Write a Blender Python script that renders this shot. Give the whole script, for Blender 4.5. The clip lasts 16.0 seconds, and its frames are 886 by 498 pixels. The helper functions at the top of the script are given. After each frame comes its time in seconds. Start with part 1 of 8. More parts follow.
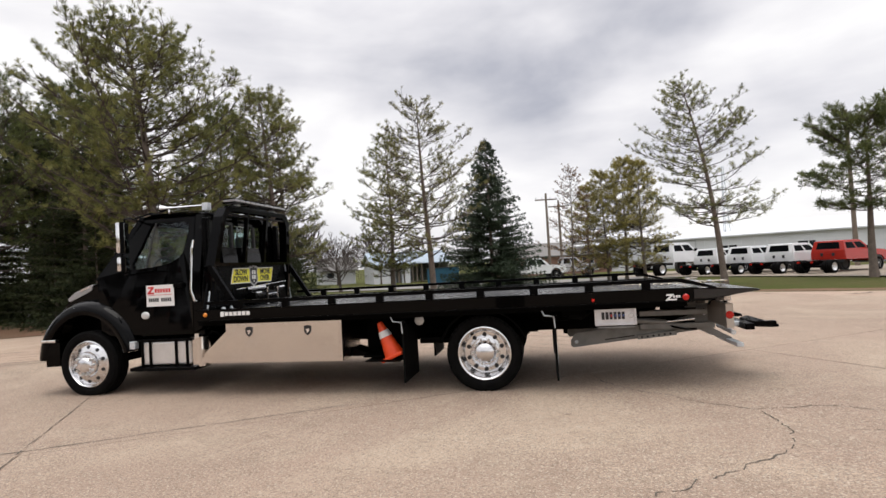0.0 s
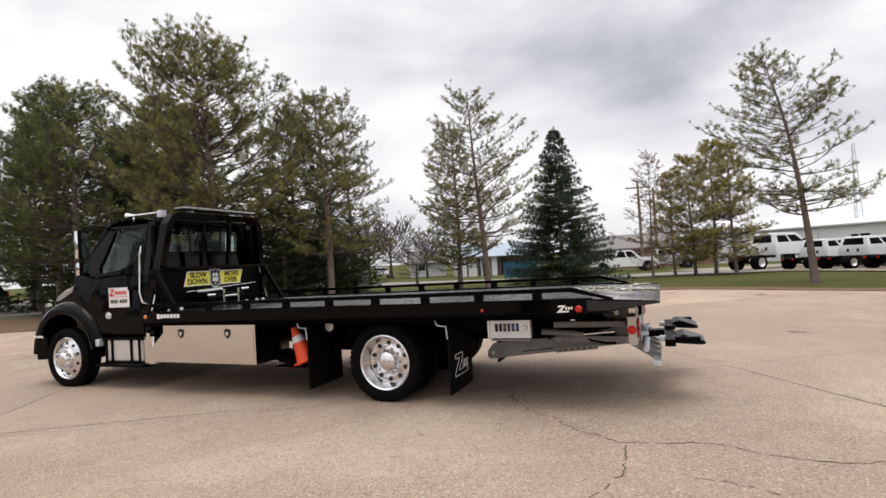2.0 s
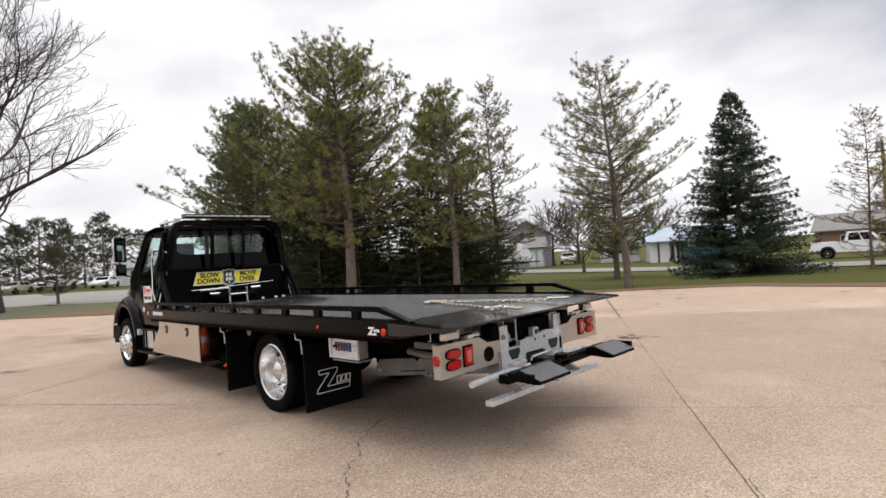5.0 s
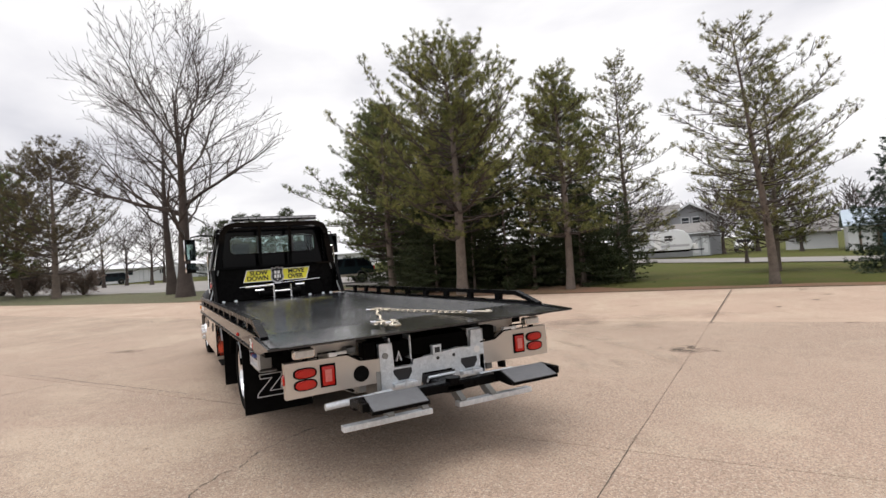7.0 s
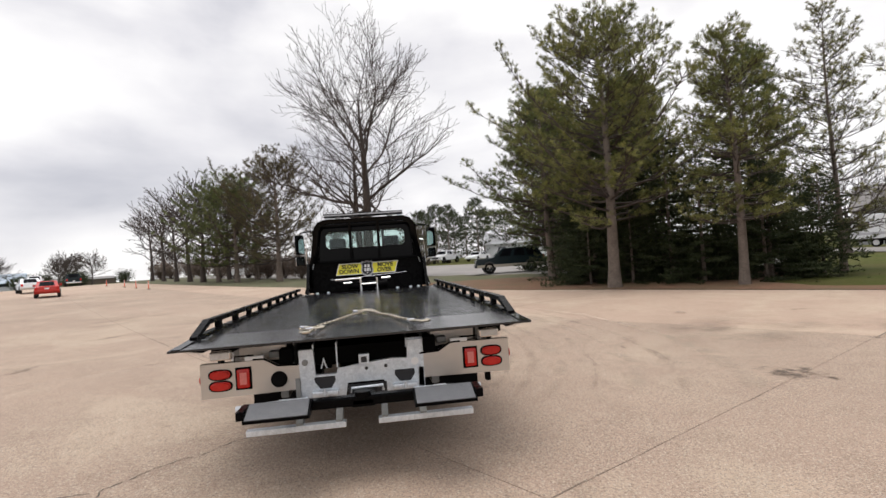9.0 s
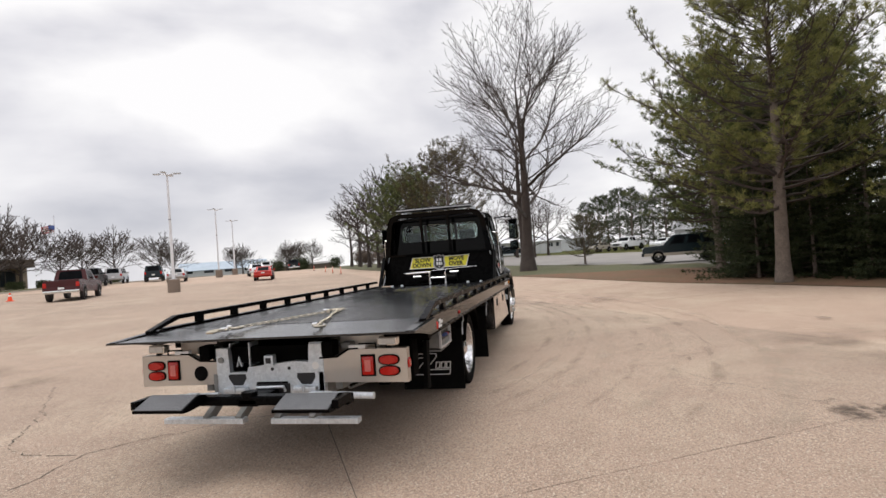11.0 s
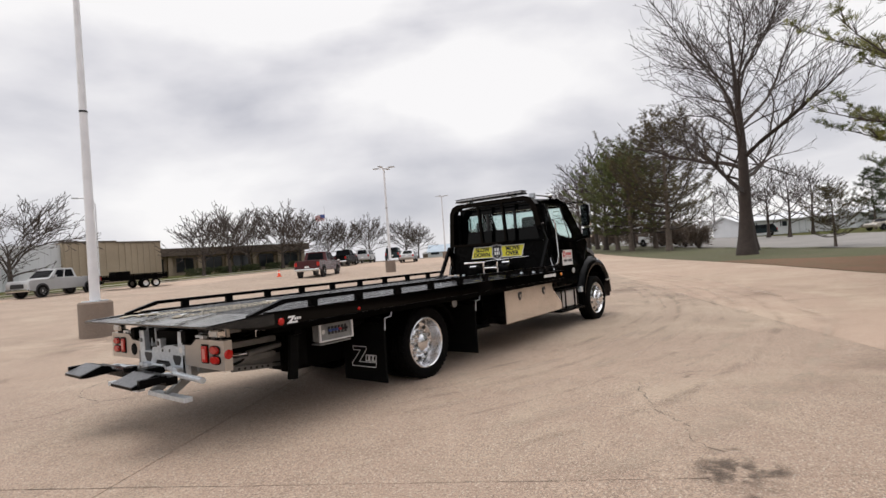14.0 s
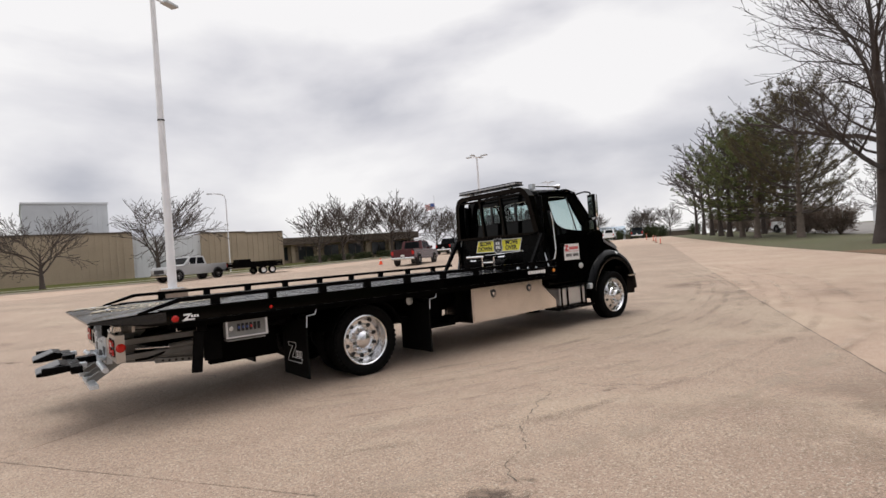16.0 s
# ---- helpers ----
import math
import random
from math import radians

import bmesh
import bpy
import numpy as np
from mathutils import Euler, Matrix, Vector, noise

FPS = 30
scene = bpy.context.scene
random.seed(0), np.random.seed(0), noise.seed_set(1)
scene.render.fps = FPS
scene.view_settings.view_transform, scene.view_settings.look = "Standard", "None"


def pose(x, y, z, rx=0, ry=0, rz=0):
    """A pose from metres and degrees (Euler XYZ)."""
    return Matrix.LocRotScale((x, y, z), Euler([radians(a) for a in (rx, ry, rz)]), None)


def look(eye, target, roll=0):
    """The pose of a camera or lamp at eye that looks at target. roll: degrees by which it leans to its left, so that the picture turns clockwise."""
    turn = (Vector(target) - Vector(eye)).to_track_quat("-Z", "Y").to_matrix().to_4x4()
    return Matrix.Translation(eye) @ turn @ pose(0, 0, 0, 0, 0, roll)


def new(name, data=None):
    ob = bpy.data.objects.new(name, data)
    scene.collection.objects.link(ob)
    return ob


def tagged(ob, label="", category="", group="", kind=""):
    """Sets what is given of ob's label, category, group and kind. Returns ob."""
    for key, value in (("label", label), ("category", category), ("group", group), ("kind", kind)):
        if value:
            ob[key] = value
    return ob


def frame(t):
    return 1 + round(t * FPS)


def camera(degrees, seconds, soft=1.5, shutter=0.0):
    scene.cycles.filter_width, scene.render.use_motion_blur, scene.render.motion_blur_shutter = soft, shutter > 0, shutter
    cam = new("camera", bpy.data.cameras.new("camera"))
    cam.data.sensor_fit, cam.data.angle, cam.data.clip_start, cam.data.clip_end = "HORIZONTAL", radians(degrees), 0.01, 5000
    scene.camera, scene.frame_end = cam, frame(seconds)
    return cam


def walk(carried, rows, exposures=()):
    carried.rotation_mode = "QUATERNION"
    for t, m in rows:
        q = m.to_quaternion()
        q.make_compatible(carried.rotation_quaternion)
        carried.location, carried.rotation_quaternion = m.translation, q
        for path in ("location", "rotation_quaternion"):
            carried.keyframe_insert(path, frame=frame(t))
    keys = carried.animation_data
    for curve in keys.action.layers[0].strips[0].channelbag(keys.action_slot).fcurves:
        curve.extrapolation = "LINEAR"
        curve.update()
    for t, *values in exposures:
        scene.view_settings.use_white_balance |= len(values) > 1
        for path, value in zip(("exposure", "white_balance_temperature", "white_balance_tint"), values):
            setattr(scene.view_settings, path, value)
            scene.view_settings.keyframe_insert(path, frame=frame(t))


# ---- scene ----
cam = camera(78.6, 16.0)
PATH = [
    (0.0, 0.911, -7.408, 1.494, 91.66, 3.35, 10.45),
    (0.5, 1.516, -7.23, 1.505, 91.61, 3.38, 14.13),
    (1.0, 2.082, -7.005, 1.509, 91.56, 3.43, 17.18),
    (1.5, 2.622, -6.8, 1.522, 91.48, 3.5, 19.69),
    (2.0, 3.11, -6.502, 1.522, 91.39, 3.55, 21.84),
    (2.5, 3.599, -6.24, 1.536, 91.32, 3.63, 24.9),
    (3.0, 4.044, -5.851, 1.549, 91.22, 3.7, 27.71),
    (5.5, 6.126, -3.57, 1.57, 91.08, 3.94, 49.54),
    (6.0, 6.418, -3.033, 1.585, 91.09, 4.01, 54.7),
    (6.5, 6.714, -2.54, 1.587, 91.04, 4.02, 58.28),
    (7.0, 6.885, -1.971, 1.594, 90.92, 4.1, 61.98),
    (7.5, 7.069, -1.447, 1.603, 90.92, 4.15, 65.84),
    (8.0, 7.146, -0.893, 1.599, 90.89, 4.13, 71.82),
    (8.5, 7.158, -0.346, 1.574, 91.01, 4.12, 77.05),
    (9.0, 7.159, 0.184, 1.578, 91.03, 4.09, 82.99),
    (9.5, 7.091, 0.769, 1.57, 91.1, 4.07, 88.12),
    (10.0, 7.049, 1.343, 1.565, 91.11, 4.09, 93.36),
    (12.5, 6.166, 4.121, 1.539, 90.88, 4.19, 115.97),
    (13.0, 5.905, 4.672, 1.518, 90.86, 4.2, 120.1),
    (13.5, 5.574, 5.123, 1.512, 90.8, 4.19, 124.63),
    (14.0, 5.27, 5.565, 1.486, 90.81, 4.16, 128.65),
    (14.5, 4.899, 5.987, 1.484, 90.7, 4.16, 132.44),
    (15.0, 4.52, 6.361, 1.467, 90.68, 4.16, 135.94),
    (15.5, 4.088, 6.754, 1.464, 90.46, 4.18, 138.5),
    (16.0, 3.567, 7.075, 1.457, 90.37, 4.23, 141.59),
]
walk(cam, [(t, pose(x, y, z, rx, ry, rz)) for t, x, y, z, rx, ry, rz in PATH],
     exposures=[(0.0, 0.30), (3.0, 0.32), (5.5, 0.38), (7.0, 0.37), (9.0, 0.29), (12.5, 0.21), (16.0, 0.13)])

# ---- world and sun: bright overcast, broken grey cloud ----
world = bpy.data.worlds.new("overcast_sky")
scene.world = world
world.use_nodes = True
wn, wl = world.node_tree.nodes, world.node_tree.links
wn.clear()
w_out = wn.new("ShaderNodeOutputWorld")
w_bg = wn.new("ShaderNodeBackground")
w_sky = wn.new("ShaderNodeTexSky")
w_sky.sky_type = "NISHITA"
w_sky.sun_disc = False
w_sky.sun_elevation, w_sky.sun_rotation = radians(81), radians(149)
w_tc = wn.new("ShaderNodeTexCoord")
w_map = wn.new("ShaderNodeMapping")
w_map.inputs["Scale"].default_value = (1.0, 1.0, 2.6)
w_map.inputs["Rotation"].default_value = (0.0, 0.0, radians(-22))
w_map.inputs["Location"].default_value = (0.35, 0.1, 0.0)
w_n1 = wn.new("ShaderNodeTexNoise")
w_n1.inputs["Scale"].default_value = 1.75
w_n1.inputs["Detail"].default_value = 7.0
w_n1.inputs["Roughness"].default_value = 0.47
w_n1.inputs["Distortion"].default_value = 0.25
w_ramp = wn.new("ShaderNodeValToRGB")
w_ramp.color_ramp.elements[0].position = 0.25
w_ramp.color_ramp.elements[0].color = (0.36, 0.37, 0.43, 1)
w_ramp.color_ramp.elements[1].position = 0.55
w_ramp.color_ramp.elements[1].color = (0.895, 0.878, 0.878, 1)
w_mid = w_ramp.color_ramp.elements.new(0.44)
w_mid.color = (0.712, 0.70, 0.728, 1)
# heavier grey banks of cloud, and a sky that brightens towards the zenith as overcast skies do
CLOUDS = [((-0.30, 0.88, 0.40), 0.34, 0.08), ((-0.08, 0.94, 0.33), 0.26, 0.06), ((0.47, 0.80, 0.36), 0.42, -0.08), ((0.26, 0.92, 0.28), 0.36, -0.09), ((-0.86, 0.39, 0.33), 0.22, 0.07), ((-0.66, -0.66, 0.36), 0.30, 0.09),
          ((-0.80, -0.56, 0.21), 0.24, 0.07), ((-0.50, -0.80, 0.31), 0.22, 0.07), ((-0.28, -0.88, 0.40), 0.36, 0.10), ((-0.03, -0.98, 0.17), 0.22, 0.08), ((-0.86, -0.26, 0.42), 0.22, 0.10), ((-0.86, -0.47, 0.20), 0.20, 0.03), ((-0.80, -0.46, 0.38), 0.30, 0.06)]
w_flat = wn.new("ShaderNodeVectorMath")
w_flat.operation = "MULTIPLY"
w_flat.inputs[1].default_value = (1.0, 1.0, 2.4)
w_warp = wn.new("ShaderNodeTexNoise")
w_warp.inputs["Scale"].default_value, w_warp.inputs["Detail"].default_value = 3.2, 6.0
w_push = wn.new("ShaderNodeVectorMath")
w_push.operation = "MULTIPLY_ADD"
w_push.inputs[1].default_value = (0.75, 0.75, 0.75)
wl.new(w_tc.outputs["Generated"], w_flat.inputs[0])
wl.new(w_tc.outputs["Generated"], w_warp.inputs["Vector"])
wl.new(w_warp.outputs["Color"], w_push.inputs[0])
wl.new(w_flat.outputs["Vector"], w_push.inputs[2])
w_cover = w_n1.outputs["Fac"]
for (cx, cy, cz), size, depth in CLOUDS:
    w_dist, w_fall, w_less = wn.new("ShaderNodeVectorMath"), wn.new("ShaderNodeMapRange"), wn.new("ShaderNodeMath")
    w_dist.operation, w_less.operation, w_fall.interpolation_type = "DISTANCE", "SUBTRACT", "SMOOTHSTEP"
    w_dist.inputs[1].default_value = (cx + 0.375, cy + 0.375, 2.4 * cz + 0.375)
    w_fall.inputs["From Max"].default_value, w_fall.inputs["To Min"].default_value, w_fall.inputs["To Max"].default_value = size, depth, 0.0
    wl.new(w_push.outputs["Vector"], w_dist.inputs[0])
    wl.new(w_dist.outputs["Value"], w_fall.inputs["Value"])
    wl.new(w_cover, w_less.inputs[0])
    wl.new(w_fall.outputs["Result"], w_less.inputs[1])
    w_cover = w_less.outputs["Value"]
w_sep, w_high, w_lum = wn.new("ShaderNodeSeparateXYZ"), wn.new("ShaderNodeMapRange"), wn.new("ShaderNodeVectorMath")
w_high.interpolation_type, w_lum.operation = "SMOOTHSTEP", "SCALE"
w_high.inputs["From Min"].default_value, w_high.inputs["From Max"].default_value = 0.40, 1.0
w_high.inputs["To Min"].default_value, w_high.inputs["To Max"].default_value = 1.0, 2.5
w_str = wn.new("ShaderNodeVectorMath")
w_str.operation = "SCALE"
w_str.inputs["Scale"].default_value = 0.08
w_mix = wn.new("ShaderNodeMix")
w_mix.data_type = "RGBA"
w_mix.inputs["Factor"].default_value = 0.93
wl.new(w_tc.outputs["Generated"], w_map.inputs["Vector"])
wl.new(w_map.outputs["Vector"], w_n1.inputs["Vector"])
wl.new(w_cover, w_ramp.inputs["Fac"])
wl.new(w_sky.outputs["Color"], w_str.inputs[0])
wl.new(w_str.outputs["Vector"], w_mix.inputs["A"])
wl.new(w_ramp.outputs["Color"], w_mix.inputs["B"])
wl.new(w_tc.outputs["Generated"], w_sep.inputs["Vector"])
wl.new(w_sep.outputs["Z"], w_high.inputs["Value"])
wl.new(w_mix.outputs["Result"], w_lum.inputs[0])
wl.new(w_high.outputs["Result"], w_lum.inputs["Scale"])
wl.new(w_lum.outputs["Vector"], w_bg.inputs["Color"])
w_bg.inputs["Strength"].default_value = 1.0
wl.new(w_bg.outputs["Background"], w_out.inputs["Surface"])

sun = new("sun", bpy.data.lights.new("sun", "SUN"))
sun.data.energy, sun.data.angle, sun.data.color = 1.15, radians(34), (1.0, 0.95, 0.88)
sun.matrix_world = look((3, -5, 38), (0, 0, 0))

# ---- materials ----
def mat(name, color, rough=0.6, metal=0.0, var=0.0, scale=4.0, fine=0.0, fscale=60.0, bump=0.0, bscale=80.0, tint=None, coat=0.0,
        spec=0.5, rnd=0.0, coords="Object", rvar=0.0):
    """A procedural surface: base colour, coarse and fine variation, relief and, for repeats, a change from object to object."""
    m = bpy.data.materials.new(name)
    m.use_nodes = True
    n, l = m.node_tree.nodes, m.node_tree.links
    b = n["Principled BSDF"]
    b.inputs["Roughness"].default_value = rough
    b.inputs["Metallic"].default_value = metal
    b.inputs["Specular IOR Level"].default_value = spec
    b.inputs["Coat Weight"].default_value = coat
    b.inputs["Coat Roughness"].default_value = 0.05
    b.inputs["Base Color"].default_value = (*color, 1)
    tc = n.new("ShaderNodeTexCoord")
    last = None
    dark = tint or tuple(c * 0.55 for c in color)

    def layer(prev, sc, amount, other, detail=5.0):
        nz = n.new("ShaderNodeTexNoise")
        nz.inputs["Scale"].default_value = sc
        nz.inputs["Detail"].default_value = detail
        nz.inputs["Roughness"].default_value = 0.62
        l.new(tc.outputs[coords], nz.inputs["Vector"])
        r = n.new("ShaderNodeMapRange")
        r.inputs["From Min"].default_value, r.inputs["From Max"].default_value = 0.36, 0.66
        r.inputs["To Max"].default_value = amount
        l.new(nz.outputs["Fac"], r.inputs["Value"])
        mx = n.new("ShaderNodeMix")
        mx.data_type = "RGBA"
        l.new(r.outputs["Result"], mx.inputs["Factor"])
        if prev is None:
            mx.inputs["A"].default_value = (*color, 1)
        else:
            l.new(prev, mx.inputs["A"])
        mx.inputs["B"].default_value = (*other, 1)
        return mx.outputs["Result"]

    if var:
        last = layer(last, scale, var, dark)
    if fine:
        last = layer(last, fscale, fine, tuple(c * 0.45 for c in color), 3.0)
    if rnd:
        info = n.new("ShaderNodeObjectInfo")
        hs = n.new("ShaderNodeHueSaturation")
        rr = n.new("ShaderNodeMapRange")
        rr.inputs["To Min"].default_value, rr.inputs["To Max"].default_value = 1 - rnd, 1 + rnd
        l.new(info.outputs["Random"], rr.inputs["Value"])
        l.new(rr.outputs["Result"], hs.inputs["Value"])
        if last is None:
            hs.inputs["Color"].default_value = (*color, 1)
        else:
            l.new(last, hs.inputs["Color"])
        last = hs.outputs["Color"]
    if last is not None:
        l.new(last, b.inputs["Base Color"])
    if rvar:
        nz = n.new("ShaderNodeTexNoise")
        nz.inputs["Scale"].default_value = scale * 1.7
        nz.inputs["Detail"].default_value = 4.0
        l.new(tc.outputs[coords], nz.inputs["Vector"])
        r = n.new("ShaderNodeMapRange")
        r.inputs["From Min"].default_value, r.inputs["From Max"].default_value = 0.3, 0.7
        r.inputs["To Min"].default_value, r.inputs["To Max"].default_value = rough, rough + rvar
        l.new(nz.outputs["Fac"], r.inputs["Value"])
        l.new(r.outputs["Result"], b.inputs["Roughness"])
    if bump:
        nz = n.new("ShaderNodeTexNoise")
        nz.inputs["Scale"].default_value = bscale
        nz.inputs["Detail"].default_value = 4.0
        l.new(tc.outputs[coords], nz.inputs["Vector"])
        bp = n.new("ShaderNodeBump")
        bp.inputs["Strength"].default_value = bump
        bp.inputs["Distance"].default_value = 0.01
        l.new(nz.outputs["Fac"], bp.inputs["Height"])
        l.new(bp.outputs["Normal"], b.inputs["Normal"])
    return m


def leaf_mat(name, a, b_, rnd=0.12):
    """Needles or leaves: each tuft takes its own shade between two colours."""
    m = bpy.data.materials.new(name)
    m.use_nodes = True
    n, l = m.node_tree.nodes, m.node_tree.links
    b = n["Principled BSDF"]
    b.inputs["Roughness"].default_value = 0.65
    b.inputs["Specular IOR Level"].default_value = 0.25
    geo = n.new("ShaderNodeNewGeometry")
    tc = n.new("ShaderNodeTexCoord")
    nz = n.new("ShaderNodeTexNoise")
    nz.inputs["Scale"].default_value = 1.3
    l.new(tc.outputs["Object"], nz.inputs["Vector"])
    add = n.new("ShaderNodeMath")
    add.operation = "MULTIPLY_ADD"
    add.inputs[1].default_value = 0.62
    l.new(geo.outputs["Random Per Island"], add.inputs[0])
    sub = n.new("ShaderNodeMapRange")
    sub.inputs["From Min"].default_value, sub.inputs["From Max"].default_value = 0.35, 0.65
    sub.inputs["To Max"].default_value = 0.38
    l.new(nz.outputs["Fac"], sub.inputs["Value"])
    l.new(sub.outputs["Result"], add.inputs[2])
    mx = n.new("ShaderNodeMix")
    mx.data_type = "RGBA"
    l.new(add.outputs["Value"], mx.inputs["Factor"])
    mx.inputs["A"].default_value, mx.inputs["B"].default_value = (*a, 1), (*b_, 1)
    l.new(mx.outputs["Result"], b.inputs["Base Color"])
    tl, ms = n.new("ShaderNodeBsdfTranslucent"), n.new("ShaderNodeMixShader")
    ms.inputs["Fac"].default_value = 0.25
    l.new(mx.outputs["Result"], tl.inputs["Color"])
    l.new(b.outputs["BSDF"], ms.inputs[1])
    l.new(tl.outputs["BSDF"], ms.inputs[2])
    l.new(ms.outputs["Shader"], n["Material Output"].inputs["Surface"])
    return m


M = {}


def concrete_mat(name, base, dark, grain, pale=1.0):
    """Old exposed-aggregate concrete: broad weathering, bleached patches, dark and pale grains."""
    m = mat(name, base, 0.88, var=0.6, scale=0.16, tint=dark, bump=0.8 * grain, bscale=75, rnd=0.04)
    n, l = m.node_tree.nodes, m.node_tree.links
    b = n["Principled BSDF"]
    tc = n.new("ShaderNodeTexCoord")
    last = b.inputs["Base Color"].links[0].from_socket
    for sc, detail, lo, hi, amount, col in ((0.30, 6.0, 0.49, 0.62, 0.62, (0.393, 0.310, 0.229)), (0.9, 7.0, 0.50, 0.74, 0.45, (0.372, 0.294, 0.217)), (2.3, 8.0, 0.52, 0.72, 0.45, (0.186, 0.136, 0.097)),
                                            (34.0, 3.0, 0.54, 0.64, 0.60, (0.153, 0.110, 0.079)), (52.0, 2.0, 0.56, 0.65, 0.76, (0.429, 0.376, 0.303)), (95.0, 2.0, 0.57, 0.65, 0.74, (0.091, 0.066, 0.048))):
        nz, r, mx = n.new("ShaderNodeTexNoise"), n.new("ShaderNodeMapRange"), n.new("ShaderNodeMix")
        nz.inputs["Scale"].default_value, nz.inputs["Detail"].default_value, nz.inputs["Roughness"].default_value = sc, detail, 0.65
        nz.inputs["Distortion"].default_value = 0.9 if sc < 1 else 0.0
        r.inputs["From Min"].default_value, r.inputs["From Max"].default_value, r.inputs["To Max"].default_value = lo, hi, amount * (grain if sc > 20 else 1)
        mx.data_type = "RGBA"
        mx.inputs["B"].default_value = (*col, 1)
        l.new(tc.outputs["Object"], nz.inputs["Vector"])
        l.new(nz.outputs["Fac"], r.inputs["Value"])
        l.new(r.outputs["Result"], mx.inputs["Factor"])
        l.new(last, mx.inputs["A"])
        last = mx.outputs["Result"]
    # pebbles of the aggregate, each with its own tone
    vor, vs, vr, sc_ = n.new("ShaderNodeTexVoronoi"), n.new("ShaderNodeSeparateColor"), n.new("ShaderNodeMapRange"), n.new("ShaderNodeVectorMath")
    vor.inputs["Scale"].default_value = 104.0
    l.new(tc.outputs["Object"], vor.inputs["Vector"])
    l.new(vor.outputs["Color"], vs.inputs["Color"])
    vr.inputs["To Min"].default_value, vr.inputs["To Max"].default_value = (1 - 0.31 * grain) * pale, (1 + 0.27 * grain) * pale
    l.new(vs.outputs["Red"], vr.inputs["Value"])
    dust, dr, dm = n.new("ShaderNodeTexNoise"), n.new("ShaderNodeMapRange"), n.new("ShaderNodeMix")
    dust.inputs["Scale"].default_value, dust.inputs["Detail"].default_value = 0.75, 6.0
    dr.inputs["From Min"].default_value, dr.inputs["From Max"].default_value = 0.38, 0.62
    dr.inputs["To Min"].default_value = 0.25
    l.new(tc.outputs["Object"], dust.inputs["Vector"])
    l.new(dust.outputs["Fac"], dr.inputs["Value"])
    l.new(dr.outputs["Result"], dm.inputs["Factor"])
    dm.inputs["A"].default_value = pale
    l.new(vr.outputs["Result"], dm.inputs["B"])
    sc_.operation = "SCALE"
    l.new(last, sc_.inputs[0])
    l.new(dm.outputs["Result"], sc_.inputs["Scale"])
    l.new(sc_.outputs["Vector"], b.inputs["Base Color"])
    return m


M["concrete"] = concrete_mat("weathered_concrete", (0.319, 0.231, 0.173), (0.210, 0.151, 0.112), 1.0)
M["smooth_concrete"] = concrete_mat("smooth_worn_concrete", (0.356, 0.257, 0.193), (0.260, 0.185, 0.136), 0.55, 1.10)
M["joint_dirt"] = mat("joint_dirt", (0.10, 0.08, 0.062), 0.95, var=0.5, scale=6)
M["crack"] = mat("crack_dirt", (0.085, 0.07, 0.055), 0.95, var=0.4, scale=9)
M["grass"] = mat("spring_grass", (0.066, 0.080, 0.017), 0.95, var=0.85, scale=0.45, fine=0.6, fscale=30, bump=0.7, bscale=40, tint=(0.098, 0.082, 0.034), spec=0.08)
M["needle_litter"] = mat("pine_needle_litter", (0.165, 0.080, 0.042), 0.95, var=0.8, scale=0.7, fine=0.5, fscale=30, tint=(0.105, 0.080, 0.035), bump=0.5)
M["dry_grass"] = mat("dull_dry_grass", (0.098, 0.086, 0.043), 0.95, var=0.8, scale=0.5, fine=0.5, fscale=30, tint=(0.066, 0.082, 0.026), bump=0.6)
M["road"] = mat("grey_road", (0.225, 0.21, 0.195), 0.9, var=0.4, scale=0.3, fine=0.3, fscale=30)
M["bark"] = mat("pine_bark", (0.20, 0.162, 0.135), 0.92, var=0.8, scale=5, fine=0.6, fscale=30, bump=0.8, bscale=22, tint=(0.11, 0.088, 0.075), spec=0.2)
M["bare_bark"] = mat("bare_tree_bark", (0.062, 0.046, 0.039), 0.92, var=0.7, scale=3, fine=0.4, fscale=25, bump=0.6, bscale=20)
M["needles"] = leaf_mat("pine_needles", (0.046, 0.056, 0.017), (0.270, 0.265, 0.086))
M["needles_green"] = leaf_mat("green_pine_needles", (0.028, 0.043, 0.014), (0.170, 0.190, 0.064))
M["needles_olive"] = leaf_mat("olive_pine_needles", (0.056, 0.060, 0.022), (0.265, 0.245, 0.095))
M["needles_dark"] = leaf_mat("dark_spruce_needles", (0.018, 0.030, 0.012), (0.060, 0.070, 0.028))
M["needles_blue"] = leaf_mat("blue_spruce_needles", (0.013, 0.024, 0.014), (0.056, 0.078, 0.044))
M["needles_red"] = leaf_mat("winter_brown_needles", (0.16, 0.085, 0.05), (0.24, 0.15, 0.085))
M["black_paint"] = mat("glossy_black_paint", (0.0010, 0.0010, 0.0011), 0.03, var=0.3, scale=3, rvar=0.03, spec=0.11)
M["black_frame"] = mat("satin_black_steel", (0.0020, 0.0020, 0.0022), 0.22, spec=0.045, var=0.4, scale=5, rvar=0.12)
M["black_rubber"] = mat("black_rubber", (0.0032, 0.0032, 0.0032), 0.7, spec=0.04, var=0.5, scale=9, tint=(0.008, 0.0077, 0.0073), bump=0.2, bscale=60)
M["dark_under"] = mat("dirty_black_chassis", (0.0018, 0.0017, 0.0016), 0.6, spec=0.03, var=0.5, scale=6)
M["deck"] = mat("black_deck_coating", (0.010, 0.0105, 0.0115), 0.13, var=0.3, scale=1.2, tint=(0.017, 0.017, 0.018), spec=0.55, rvar=0.10, bump=0.05, bscale=160)
